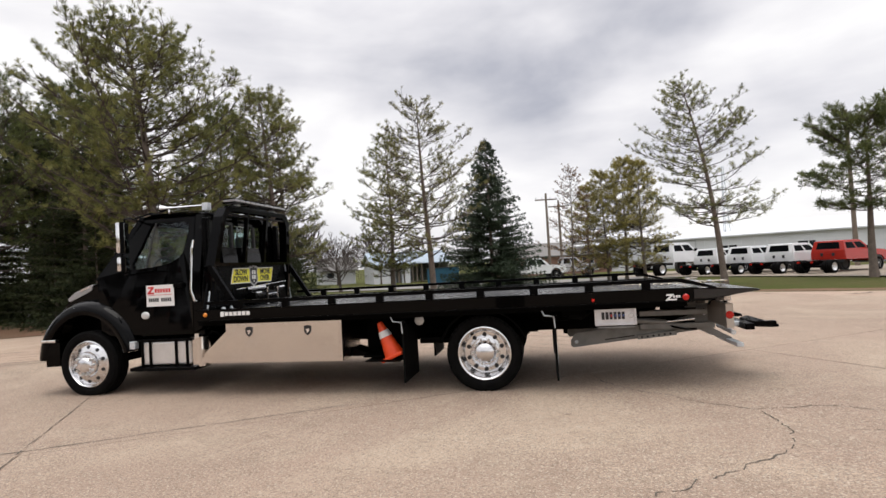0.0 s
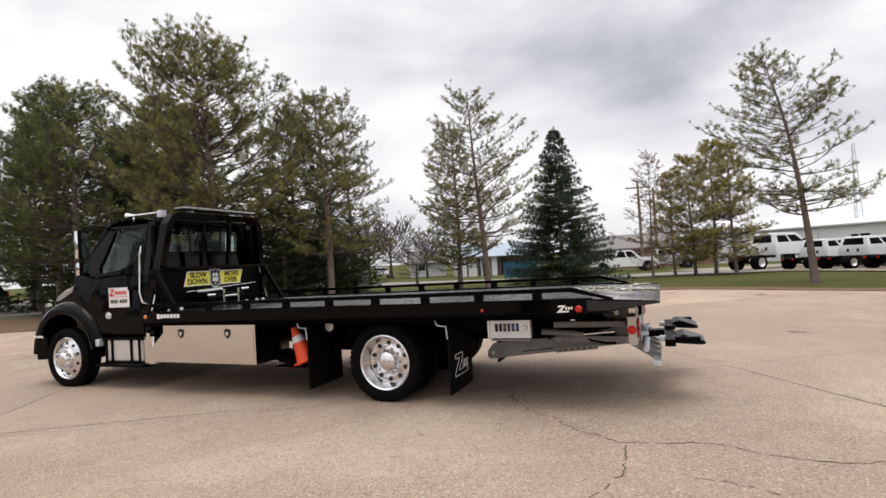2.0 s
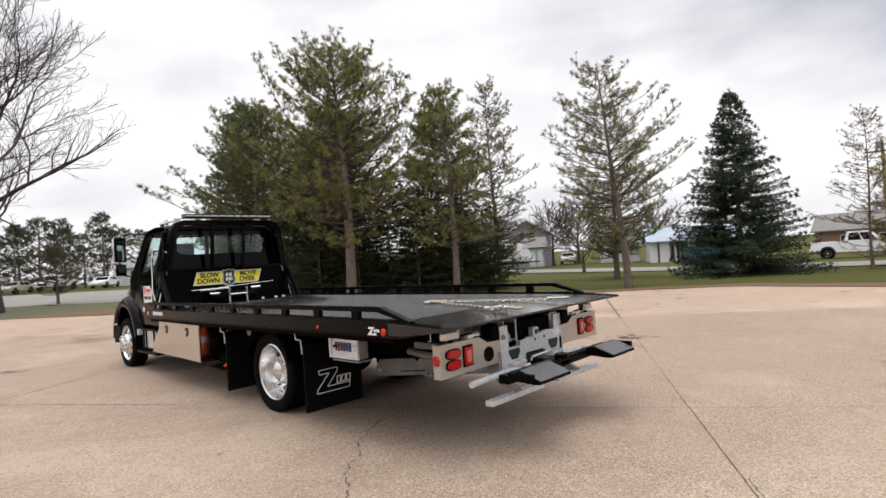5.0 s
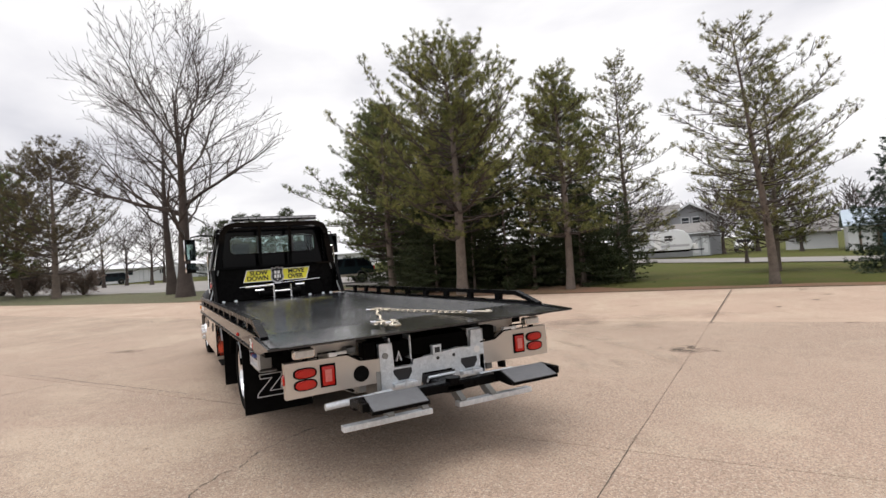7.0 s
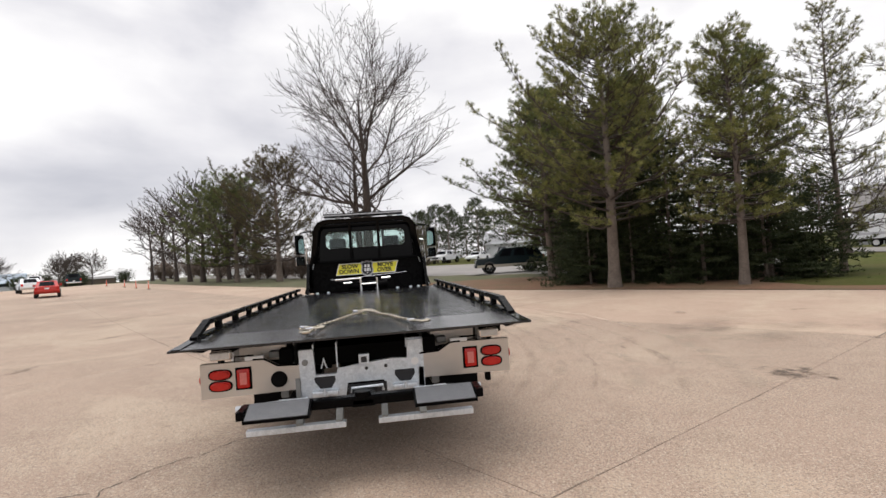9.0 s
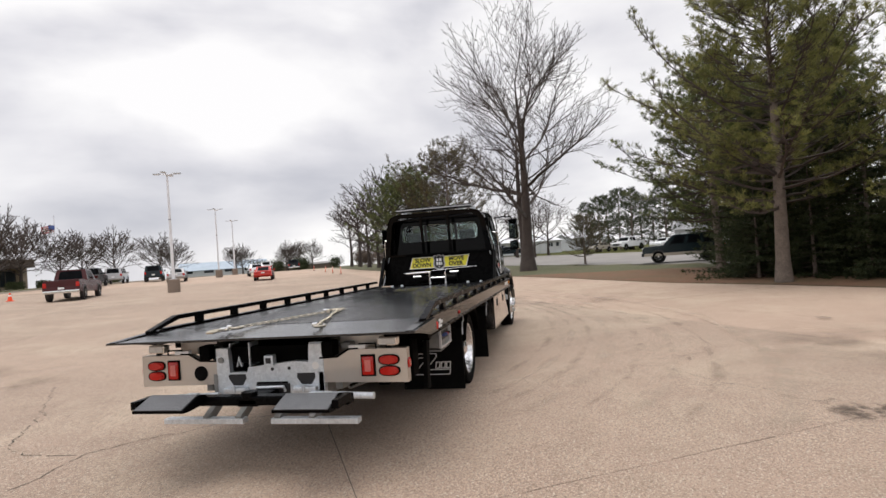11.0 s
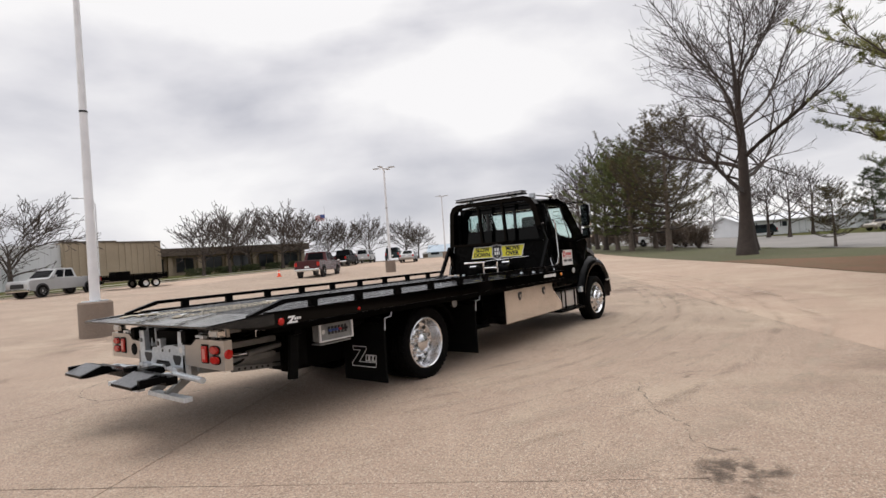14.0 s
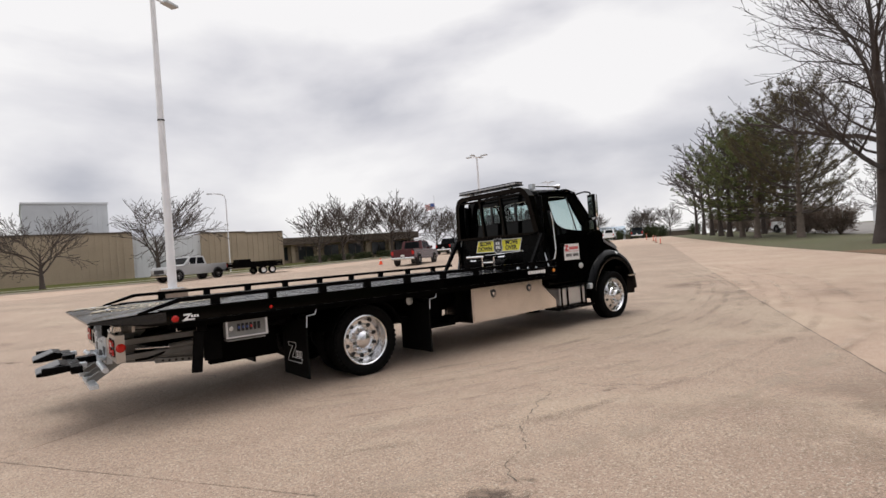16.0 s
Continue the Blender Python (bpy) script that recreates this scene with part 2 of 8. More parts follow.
M["rim_alloy"] = mat("polished_alloy", (0.78, 0.78, 0.79), 0.16, 1.0, var=0.35, scale=14, tint=(0.55, 0.55, 0.56), rvar=0.10)
# dull steel, darkened further: its colour also carries shade under the deck
M["galv_dull_shaded"] = mat("dull_galvanised_steel", (0.27, 0.27, 0.262), 0.5, 0.5, var=0.6, scale=7, tint=(0.16, 0.16, 0.157), rvar=0.2)
M["lamp_strip"] = mat("smoked_lamp_strip", (0.36, 0.36, 0.37), 0.16, 0.3, coat=0.4, var=0.5, scale=30)
M["chrome"] = mat("chrome", (0.82, 0.82, 0.83), 0.08, 1.0, var=0.15, scale=8)
M["stainless"] = mat("brushed_stainless", (0.70, 0.665, 0.63), 0.12, 1.0, var=0.12, scale=2.5, rvar=0.10)
M["galv"] = mat("galvanised_steel", (0.74, 0.78, 0.82), 0.34, 0.6, var=0.7, scale=22, tint=(0.50, 0.54, 0.58), fine=0.3, fscale=70, rvar=0.25)
M["plate_steel"] = mat("dull_plate_steel", (0.53, 0.485, 0.44), 0.30, 0.75, var=0.3, scale=4, tint=(0.42, 0.385, 0.35), rvar=0.15)
M["tread_grey"] = mat("grey_tread_plate", (0.105, 0.108, 0.115), 0.33, 0.4, var=0.4, scale=20, bump=0.5, bscale=120)
M["red_lens"] = mat("red_lamp_lens", (0.46, 0.014, 0.009), 0.14, spec=0.3, coat=0.25, var=0.3, scale=40)
M["pink_lens"] = mat("pale_red_reflector", (0.62, 0.16, 0.14), 0.2, coat=0.5, var=0.4, scale=60)
M["panel_alu"] = mat("satin_aluminium_panel", (0.70, 0.71, 0.74), 0.34, 0.65, var=0.25, scale=8)
M["mirror_glass"] = mat("mirror_glass", (0.42, 0.45, 0.45), 0.03, 1.0, var=0.2, scale=5)
M["amber_lens"] = mat("amber_lamp_lens", (0.75, 0.24, 0.02), 0.2, coat=0.5)
M["clear_lens"] = mat("clear_lamp_lens", (0.62, 0.63, 0.63), 0.15, 0.3, coat=0.5, var=0.4, scale=40)
M["white"] = mat("white_vinyl", (0.78, 0.77, 0.76), 0.4, var=0.15, scale=6)
M["yellow"] = mat("yellow_vinyl", (0.80, 0.72, 0.045), 0.45, var=0.12, scale=6)
M["red_vinyl"] = mat("red_vinyl", (0.55, 0.03, 0.03), 0.4)
M["black_vinyl"] = mat("black_vinyl", (0.012, 0.012, 0.014), 0.5)
M["grey_vinyl"] = mat("grey_vinyl", (0.42, 0.42, 0.44), 0.4, var=0.3, scale=30)
M["blue_vinyl"] = mat("blue_vinyl", (0.05, 0.09, 0.28), 0.4)
M["orange"] = mat("orange_cone_plastic", (0.85, 0.075, 0.012), 0.5, var=0.3, scale=8)
M["seat"] = mat("grey_seat_cloth", (0.06, 0.06, 0.065), 0.85, var=0.4, scale=12)
M["gold_chain"] = mat("yellow_zinc_chain", (0.52, 0.47, 0.38), 0.22, 1.0, var=0.5, scale=30)
M["car_white"] = mat("white_car_paint", (0.70, 0.71, 0.72), 0.2, coat=0.5, var=0.1, scale=2)
M["car_silver"] = mat("silver_car_paint", (0.40, 0.395, 0.395), 0.28, 0.6, coat=0.4, var=0.1, scale=2)
M["car_red"] = mat("red_car_paint", (0.38, 0.026, 0.018), 0.2, coat=0.2, spec=0.3, var=0.15, scale=2)
M["car_maroon"] = mat("maroon_car_paint", (0.055, 0.010, 0.011), 0.2, coat=0.15, spec=0.25, var=0.15, scale=2)
M["car_dark"] = mat("dark_blue_car_paint", (0.010, 0.017, 0.020), 0.2, coat=0.15, spec=0.25, var=0.15, scale=2)
M["car_beige"] = mat("beige_car_paint", (0.38, 0.34, 0.28), 0.25, 0.3, coat=0.5, var=0.1, scale=2)
M["car_blue"] = mat("blue_car_paint", (0.05, 0.10, 0.22), 0.25, 0.3, coat=0.5, var=0.1, scale=2)
M["dumpster_blue"] = mat("blue_green_dumpster_paint", (0.02, 0.10, 0.16), 0.5, var=0.4, scale=2)
M["car_glass"] = mat("tinted_car_glass", (0.008, 0.009, 0.011), 0.08, spec=0.08, var=0.3, scale=3)
M["tan_wall"] = mat("tan_ribbed_wall", (0.38, 0.305, 0.22), 0.8, var=0.3, scale=0.4, fine=0.2, fscale=9)
M["white_wall"] = mat("white_metal_siding", (0.66, 0.67, 0.69), 0.6, var=0.2, scale=0.5, fine=0.12, fscale=12)
M["grey_wall"] = mat("grey_metal_siding", (0.52, 0.54, 0.56), 0.6, var=0.3, scale=0.4, fine=0.12, fscale=12)
M["brown_fascia"] = mat("brown_fascia", (0.10, 0.075, 0.055), 0.7, var=0.3, scale=1.5)
M["grey_roof"] = mat("grey_shingle_roof", (0.20, 0.19, 0.18), 0.85, var=0.4, scale=1.0, fine=0.5, fscale=8)
M["light_roof"] = mat("pale_metal_roof", (0.58, 0.59, 0.61), 0.5, var=0.2, scale=0.6)
M["blue_roof"] = mat("faded_blue_roof", (0.30, 0.36, 0.42), 0.6, var=0.3, scale=0.5)
M["house_grey"] = mat("grey_house_siding", (0.30, 0.305, 0.32), 0.7, var=0.3, scale=0.6, fine=0.15, fscale=12)
M["gravel"] = mat("tan_gravel", (0.30, 0.25, 0.195), 0.95, var=0.6, scale=0.4, fine=0.5, fscale=14, tint=(0.20, 0.165, 0.125))
M["brick"] = mat("red_brown_brick", (0.27, 0.15, 0.11), 0.85, var=0.4, scale=2, fine=0.4, fscale=14)
M["window"] = mat("dark_window_glass", (0.02, 0.024, 0.028), 0.08, var=0.4, scale=2)
M["pole_white"] = mat("white_painted_pole", (0.70, 0.70, 0.72), 0.45, var=0.25, scale=2)
M["wood_pole"] = mat("weathered_pole_wood", (0.17, 0.135, 0.105), 0.9, var=0.5, scale=3)
M["pier"] = mat("brown_pier_concrete", (0.225, 0.175, 0.14), 0.92, var=0.6, scale=2.0, fine=0.4, fscale=30, tint=(0.20, 0.16, 0.13), bump=0.4)
M["kerb"] = mat("kerb_concrete", (0.46, 0.42, 0.36), 0.9, var=0.4, scale=1.0, fine=0.3, fscale=20)
M["flag_red"] = mat("red_flag_cloth", (0.45, 0.05, 0.06), 0.8)
M["hedge"] = leaf_mat("hedge_leaves", (0.035, 0.05, 0.02), (0.09, 0.10, 0.045))
M["alu"] = mat("bright_aluminium", (0.72, 0.72, 0.72), 0.38, 0.8, var=0.2, scale=6)
M["needles_yellow"] = leaf_mat("yellow_olive_needles", (0.135, 0.115, 0.034), (0.44, 0.385, 0.125))
M["dark_bark"] = mat("dark_twig_bark", (0.066, 0.050, 0.042), 0.92, var=0.6, scale=3)
M["needles_brown"] = leaf_mat("brown_pine_needles", (0.050, 0.042, 0.022), (0.135, 0.110, 0.055))
M["far_wood"] = leaf_mat("far_bare_wood", (0.10, 0.075, 0.06), (0.20, 0.155, 0.125))


def glass_mat(name, tint, gloss):
    """Thin window glass: mostly clear, with a gloss that grows at glancing angles."""
    m = bpy.data.materials.new(name)
    m.use_nodes = True
    n, l = m.node_tree.nodes, m.node_tree.links
    n.remove(n["Principled BSDF"])
    tr, gl, mx, fr = (n.new("ShaderNodeBsdfTransparent"), n.new("ShaderNodeBsdfGlossy"), n.new("ShaderNodeMixShader"), n.new("ShaderNodeLayerWeight"))
    pw, mr = n.new("ShaderNodeMath"), n.new("ShaderNodeMapRange")
    pw.operation = "POWER"
    pw.inputs[1].default_value = 4.0
    tr.inputs["Color"].default_value = (*tint, 1)
    gl.inputs["Roughness"].default_value = 0.03
    gl.inputs["Color"].default_value = (0.9, 0.93, 0.95, 1)
    mr.inputs["To Min"].default_value, mr.inputs["To Max"].default_value = gloss
    l.new(fr.outputs["Facing"], pw.inputs[0])
    l.new(pw.outputs["Value"], mr.inputs["Value"])
    l.new(mr.outputs["Result"], mx.inputs["Fac"])
    l.new(tr.outputs["BSDF"], mx.inputs[1])
    l.new(gl.outputs["BSDF"], mx.inputs[2])
    l.new(mx.outputs["Shader"], n["Material Output"].inputs["Surface"])
    return m


M["glass"] = glass_mat("cab_window_glass", (0.80, 0.88, 0.87), (0.025, 0.5))


def mark_mat(name, color, strength, scale=1.6, across=True, lo=0.42, hi=0.72):
    """A worn smear: breaks up, fades to its edges and lets the surface below show through."""
    m = mat(name, color, 0.85)
    n, l = m.node_tree.nodes, m.node_tree.links
    tc, nz, r = n.new("ShaderNodeTexCoord"), n.new("ShaderNodeTexNoise"), n.new("ShaderNodeMapRange")
    nz.inputs["Scale"].default_value, nz.inputs["Detail"].default_value = scale, 8.0
    r.inputs["From Min"].default_value, r.inputs["From Max"].default_value, r.inputs["To Max"].default_value = lo, hi, strength
    l.new(tc.outputs["Object"], nz.inputs["Vector"])
    l.new(nz.outputs["Fac"], r.inputs["Value"])
    sep, mp = n.new("ShaderNodeSeparateXYZ"), n.new("ShaderNodeMapRange")
    mul = n.new("ShaderNodeMath")
    mul.operation = "MULTIPLY"
    if across:
        l.new(tc.outputs["UV"], sep.inputs["Vector"])
        l.new(sep.outputs["X"], mp.inputs["Value"])
    else:
        vm = n.new("ShaderNodeVectorMath")
        vm.operation = "LENGTH"
        l.new(tc.outputs["UV"], vm.inputs[0])
        l.new(vm.outputs["Value"], mp.inputs["Value"])
    mp.interpolation_type = "SMOOTHSTEP"
    mp.inputs["From Min"].default_value, mp.inputs["From Max"].default_value = 0.0, 1.0
    mp.inputs["To Min"].default_value, mp.inputs["To Max"].default_value = 1.0, 0.0
    l.new(mp.outputs["Result"], mul.inputs[0])
    l.new(r.outputs["Result"], mul.inputs[1])
    l.new(mul.outputs["Value"], n["Principled BSDF"].inputs["Alpha"])
    return m


M["tyre_mark"] = mark_mat("faint_tyre_mark", (0.175, 0.13, 0.098), 0.34)
M["oil"] = mark_mat("oily_dirt", (0.115, 0.085, 0.064), 0.82, 8.0, False, 0.40, 0.62)
M["pale_mark"] = mark_mat("pale_polished_track", (0.42, 0.335, 0.258), 0.52, 1.3)
M["damp"] = mark_mat("broad_grime", (0.225, 0.165, 0.124), 0.40, 1.1, False)

# ---- building blocks ----
def mesh_of(name, bm, material):
    me = bpy.data.meshes.new(name)
    bmesh.ops.recalc_face_normals(bm, faces=bm.faces)
    bm.to_mesh(me)
    bm.free()
    me.materials.append(material)
    return me


def part(name, bm, material, parent, label="", smooth=False):
    """One mesh object under a thing or under a part."""
    me = mesh_of(name, bm, M[material])
    if smooth:
        soft_shade(me)
    ob = new(name, me)
    ob.parent = parent
    if label:
        ob["label"] = label
    return ob


def soft_shade(me, angle=38):
    me.polygons.foreach_set("use_smooth", [True] * len(me.polygons))
    me.set_sharp_from_angle(angle=radians(angle))


def thing(name, label, category, group="", at=(0, 0, 0), rz=0.0, kind=""):
    ob = new(name)
    ob.matrix_world = pose(*at, 0, 0, rz)
    return tagged(ob, label, category, group, kind)


def structure(name, bm, material, label="", smooth=False):
    ob = new(name, mesh_of(name, bm, M[material]))
    if smooth:
        soft_shade(ob.data)
    return tagged(ob, label, "", "", "structure")


def box(bm, x0, x1, y0, y1, z0, z1, bev=0.0, m=None):
    r = bmesh.ops.create_cube(bm, size=1.0, matrix=Matrix.LocRotScale(((x0 + x1) / 2, (y0 + y1) / 2, (z0 + z1) / 2), None,
                                                                      (abs(x1 - x0), abs(y1 - y0), abs(z1 - z0))))
    vs = r["verts"]
    if bev:
        es = list({e for v in vs for e in v.link_edges})
        out = bmesh.ops.bevel(bm, geom=es, offset=bev, segments=2, affect="EDGES", profile=0.6)
        vs = list({v for f in out["faces"] for v in f.verts} | {v for v in vs if v.is_valid})
    if m is not None:
        bmesh.ops.transform(bm, matrix=m, verts=vs)
    return bm


def cyl(bm, p0, p1, r0, r1=None, seg=14, caps=True):
    p0, p1 = Vector(p0), Vector(p1)
    d = p1 - p0
    q = d.to_track_quat("Z", "Y").to_matrix().to_4x4()
    bmesh.ops.create_cone(bm, cap_ends=caps, segments=seg, radius1=r0, radius2=r0 if r1 is None else r1, depth=d.length,
                          matrix=Matrix.Translation((p0 + p1) / 2) @ q)
    return bm


def tube(bm, pts, r, seg=10):
    """A round bar through the points, mitred at the bends."""
    pts = [Vector(p) for p in pts]
    rings = []
    for i, p in enumerate(pts):
        d = (pts[min(i + 1, len(pts) - 1)] - pts[max(i - 1, 0)]).normalized()
        up = Vector((0, 0, 1)) if abs(d.z) < 0.9 else Vector((1, 0, 0))
        a = d.cross(up).normalized()
        b = a.cross(d)
        rings.append([bm.verts.new(p + r * (math.cos(2 * math.pi * k / seg) * a + math.sin(2 * math.pi * k / seg) * b)) for k in range(seg)])
    for i in range(len(rings) - 1):
        for k in range(seg):
            bm.faces.new((rings[i][k], rings[i][(k + 1) % seg], rings[i + 1][(k + 1) % seg], rings[i + 1][k]))
    bm.faces.new(rings[0])
    bm.faces.new(rings[-1])
    return bm


def prism(bm, pts, axis, a, b, m=None):
    """An outline, extruded along an axis from a to b. Outline points are (x, z) for y, (y, z) for x and (x, y) for z."""
    def at(p, v):
        return {"y": (p[0], v, p[1]), "x": (v, p[0], p[1]), "z": (p[0], p[1], v)}[axis]
    lo = [bm.verts.new(at(p, a)) for p in pts]
    hi = [bm.verts.new(at(p, b)) for p in pts]
    bm.faces.new(lo)
    bm.faces.new(hi[::-1])
    for i in range(len(pts)):
        j = (i + 1) % len(pts)
        bm.faces.new((lo[i], hi[i], hi[j], lo[j]))
    if m is not None:
        bmesh.ops.transform(bm, matrix=m, verts=lo + hi)
    return bm


def lathe(bm, profile, centre, seg=32, closed=False):
    """A (radius, y) profile turned round the y axis through the centre."""
    cx, cy, cz = centre
    rings = []
    for r, y in profile:
        if r < 1e-5:
            rings.append([bm.verts.new((cx, cy + y, cz))])
        else:
            rings.append([bm.verts.new((cx + r * math.cos(2 * math.pi * k / seg), cy + y, cz + r * math.sin(2 * math.pi * k / seg))) for k in range(seg)])
    pairs = list(zip(rings, rings[1:])) + ([(rings[-1], rings[0])] if closed else [])
    for a, b in pairs:
        for k in range(seg):
            j = (k + 1) % seg
            loop = [a[k % len(a)], a[j % len(a)], b[j % len(b)], b[k % len(b)]]
            loop = [v for i, v in enumerate(loop) if v not in loop[:i]]
            if len(loop) > 2:
                bm.faces.new(loop)
    return bm


def ringpanel(bm, outer, inner, depth):
    """A panel with one opening: two loops of as many points, given thickness by the vector depth."""
    d = Vector(depth)
    sets = []
    for off in (Vector((0, 0, 0)), d):
        sets.append(([bm.verts.new(Vector(p) + off) for p in outer], [bm.verts.new(Vector(p) + off) for p in inner]))
    n = len(outer)
    for i in range(n):
        j = (i + 1) % n
        (o0, i0), (o1, i1) = sets
        bm.faces.new((o0[i], o0[j], i0[j], i0[i]))
        bm.faces.new((o1[i], i1[i], i1[j], o1[j]))
        bm.faces.new((o0[i], o1[i], o1[j], o0[j]))
        bm.faces.new((i0[i], i0[j], i1[j], i1[i]))
    return bm


def B():
    return bmesh.new()

# ---- ground, lot and road ----
def soft_plus(v, k=2.0):
    return k * math.log1p(math.exp(min(v / k, 40)))


def ground_z(x, y):
    """The lot is level round the truck, climbs gently to the west and the south and falls away to the north."""
    return min(0.013 * soft_plus(-x - 6, 3) + 0.022 * soft_plus(-y - 9, 3), 1.42) - min(0.012 * soft_plus(y - 24, 2), 0.5)


NORTH = [(-84, -42), (-70, -33), (-44, -14.5), (-34, -7.4), (-21.8, 1.4), (-14.5, 5.8), (-11.5, 8.4), (-7, 11.6), (-3, 14.4), (0, 15.9),
         (4.5, 15), (9, 11.6), (16, 8), (70, 5)]
SOUTH = [(-84, -62), (-60, -56), (-36, -51), (-22, -47.5), (-5, -42), (5, -42.5), (70, -48)]


def along(line, x):
    for (xa, ya), (xb, yb) in zip(line, line[1:]):
        if x <= xb:
            return ya + (yb - ya) * (x - xa) / (xb - xa)
    return line[-1][1]


def sheet(bm, xs, ys_of, lift):
    rows = [[bm.verts.new((x, y, ground_z(x, y) + lift)) for y in ys_of(x)] for x in xs]
    for a, b in zip(rows, rows[1:]):
        for k in range(len(a) - 1):
            bm.faces.new((a[k], b[k], b[k + 1], a[k + 1]))
    return bm


def spread(near, far, step):
    """Coordinates from -far to far, close together within near and wider and wider beyond."""
    out, v = [0.0], 0.0
    while v < far:
        v += step if v < near else step * (v / near) ** 2.0
        out.append(min(v, far))
    return sorted({-o for o in out} | set(out))


GX = spread(100, 2600, 5.0)
structure("ground", sheet(B(), GX, lambda x: GX, -0.10), "grass", "green spring lawn with worn patches round the lot", True)

lot_x = [-84 + i * 1.4 for i in range(111)]
lot = structure("lot", sheet(B(), lot_x, lambda x: [along(SOUTH, x) + (along(NORTH, x) - along(SOUTH, x)) * k / 44 for k in range(45)], -0.03),
                "smooth_concrete", "tan weathered concrete parking lot", True)

# verge of fallen needles along the north edge of the lot
vx = [-25 + i * 0.7 for i in range(59)]
structure("needle_verge", sheet(B(), vx, lambda x: [along(NORTH, x) + 0.02 + d * (1 + 0.12 * math.sin(2.1 * x + d)) * min(1, 0.1 + (x + 25.5) / 6) * (0.09 + 0.91 / (1 + math.exp((x + 11.5) / 1.3))) for d in (0, 0.6, 1.5, 2.5, 4, 6, 8, 10.5, 13)], -0.012),
          "needle_litter", "brown pine needle litter under the trees", True)

dx = [-84 + i * 1.5 for i in range(42)]
structure("dry_verge", sheet(B(), dx, lambda x: [along(NORTH, x) + 0.02 + d * (1 + 0.1 * math.sin(1.3 * x + d)) for d in (0, 1.5, 3.5, 6, 9, 11)], -0.022),
          "dry_grass", "dull dry grass below the row of trees", True)

# road past the white buildings, and the drive before the houses
ROAD_A = [(-22, 25.5), (-30, 20), (-45.7, 8.8), (-55.7, 1.7), (-81.7, -16.8), (-130, -51)]


def strip(name, line, half, lift, material, label):
    bm = B()
    prev = None
    pts = []
    for (xa, ya), (xb, yb) in zip(line, line[1:]):
        pts += [(xa + (xb - xa) * k / 6, ya + (yb - ya) * k / 6) for k in range(6)]
    pts.append(line[-1])
    for i, (x, y) in enumerate(pts):
        xa, ya = pts[max(i - 1, 0)]
        xb, yb = pts[min(i + 1, len(pts) - 1)]
        n = Vector((ya - yb, xb - xa)).normalized() * half
        row = [bm.verts.new((x + s * n.x, y + s * n.y, ground_z(x + s * n.x, y + s * n.y) + lift)) for s in (-1, -0.33, 0.33, 1)]
        if prev:
            for k in range(3):
                bm.faces.new((prev[k], row[k], row[k + 1], prev[k + 1]))
        prev = row
    return structure(name, bm, material, label, True)


strip("road", ROAD_A, 10.5, -0.05, "road", "pale grey road beyond the grass verge")
strip("driveway", [(-60, 36), (-30, 35.5), (-12, 33.5), (10, 31), (60, 29)], 3.2, -0.05, "road", "pale gravel drive along the back of the lawn")


strip("truck_yard", [(9.5, 42.5), (13.2, 35.0), (20.0, 22.5), (27.0, 10.0)], 6.6, -0.044, "gravel", "tan gravel yard where the new trucks stand")


# kerb and walk along the south side
def kerb_line(name, line, lift, half, material, label):
    bm = B()
    for (xa, ya), (xb, yb) in zip(line, line[1:]):
        n = max(1, int(math.hypot(xb - xa, yb - ya) / 3))
        for k in range(n):
            p, q = [(xa + (xb - xa) * f, ya + (yb - ya) * f) for f in (k / n, (k + 1) / n - 0.002)]
            d = Vector((q[1] - p[1], p[0] - q[0])).normalized() * half
            lo = [bm.verts.new((a + s * d.x, b + s * d.y, ground_z(a, b) + z)) for (a, b) in (p, q) for s in (-1, 1) for z in (-0.15, lift)]
            v = [lo[i] for i in (0, 1, 3, 2)] , [lo[i] for i in (4, 5, 7, 6)]
            bm.faces.new(v[0])
            bm.faces.new(v[1])
            for i in range(4):
                bm.faces.new((v[0][i], v[0][i - 1], v[1][i - 1], v[1][i]))
    return structure(name, bm, material, label)


kerb_line("kerb", SOUTH[::-1], 0.11, 0.09, "kerb", "pale concrete kerb along the lawn")
structure("lawn", sheet(B(), [-84 + i * 2.2 for i in range(71)], lambda x: [along(SOUTH, x) - 0.05 - d for d in (0, 1, 2, 3.5, 6, 10, 16, 24)], 0.10),
          "grass", "green lawn behind the kerb", True)
kerb_line("walkway", [(x, y - 3.4) for x, y in SOUTH[::-1]], 0.125, 0.6, "kerb", "pale concrete walk in the lawn")

# joints: slabs of the lot round the truck, laid askew to it
SU, SV = Vector((0.857, 0.515)), Vector((-0.515, 0.857))
U0, V0, LU, LV, GAP = 3.85, -0.95, 8.8, 7.2, 0.0045


def slab(i, j):
    bm = B()
    n = 6
    rows = []
    for a in range(n + 1):
        row = []
        for b in range(n + 1):
            gu = GAP if j < 0 else 0.0018
            u = U0 + i * LU + gu + (LU - 2 * gu) * a / n
            v = V0 + j * LV + GAP + (LV - 2 * GAP) * b / n
            p = SU * u + SV * v
            row.append(bm.verts.new((p.x, p.y, ground_z(p.x, p.y))))
        rows.append(row)
    for a in range(n):
        for b in range(n):
            bm.faces.new((rows[a][b], rows[a + 1][b], rows[a + 1][b + 1], rows[a][b + 1]))
    border = [e for e in bm.edges if len(e.link_faces) == 1]
    out = bmesh.ops.extrude_edge_only(bm, edges=border)
    bmesh.ops.translate(bm, verts=[v for v in out["geom"] if isinstance(v, bmesh.types.BMVert)], vec=(0, 0, -0.06))
    return mesh_of("slab", bm, M["smooth_concrete" if j > 0 else "concrete"])


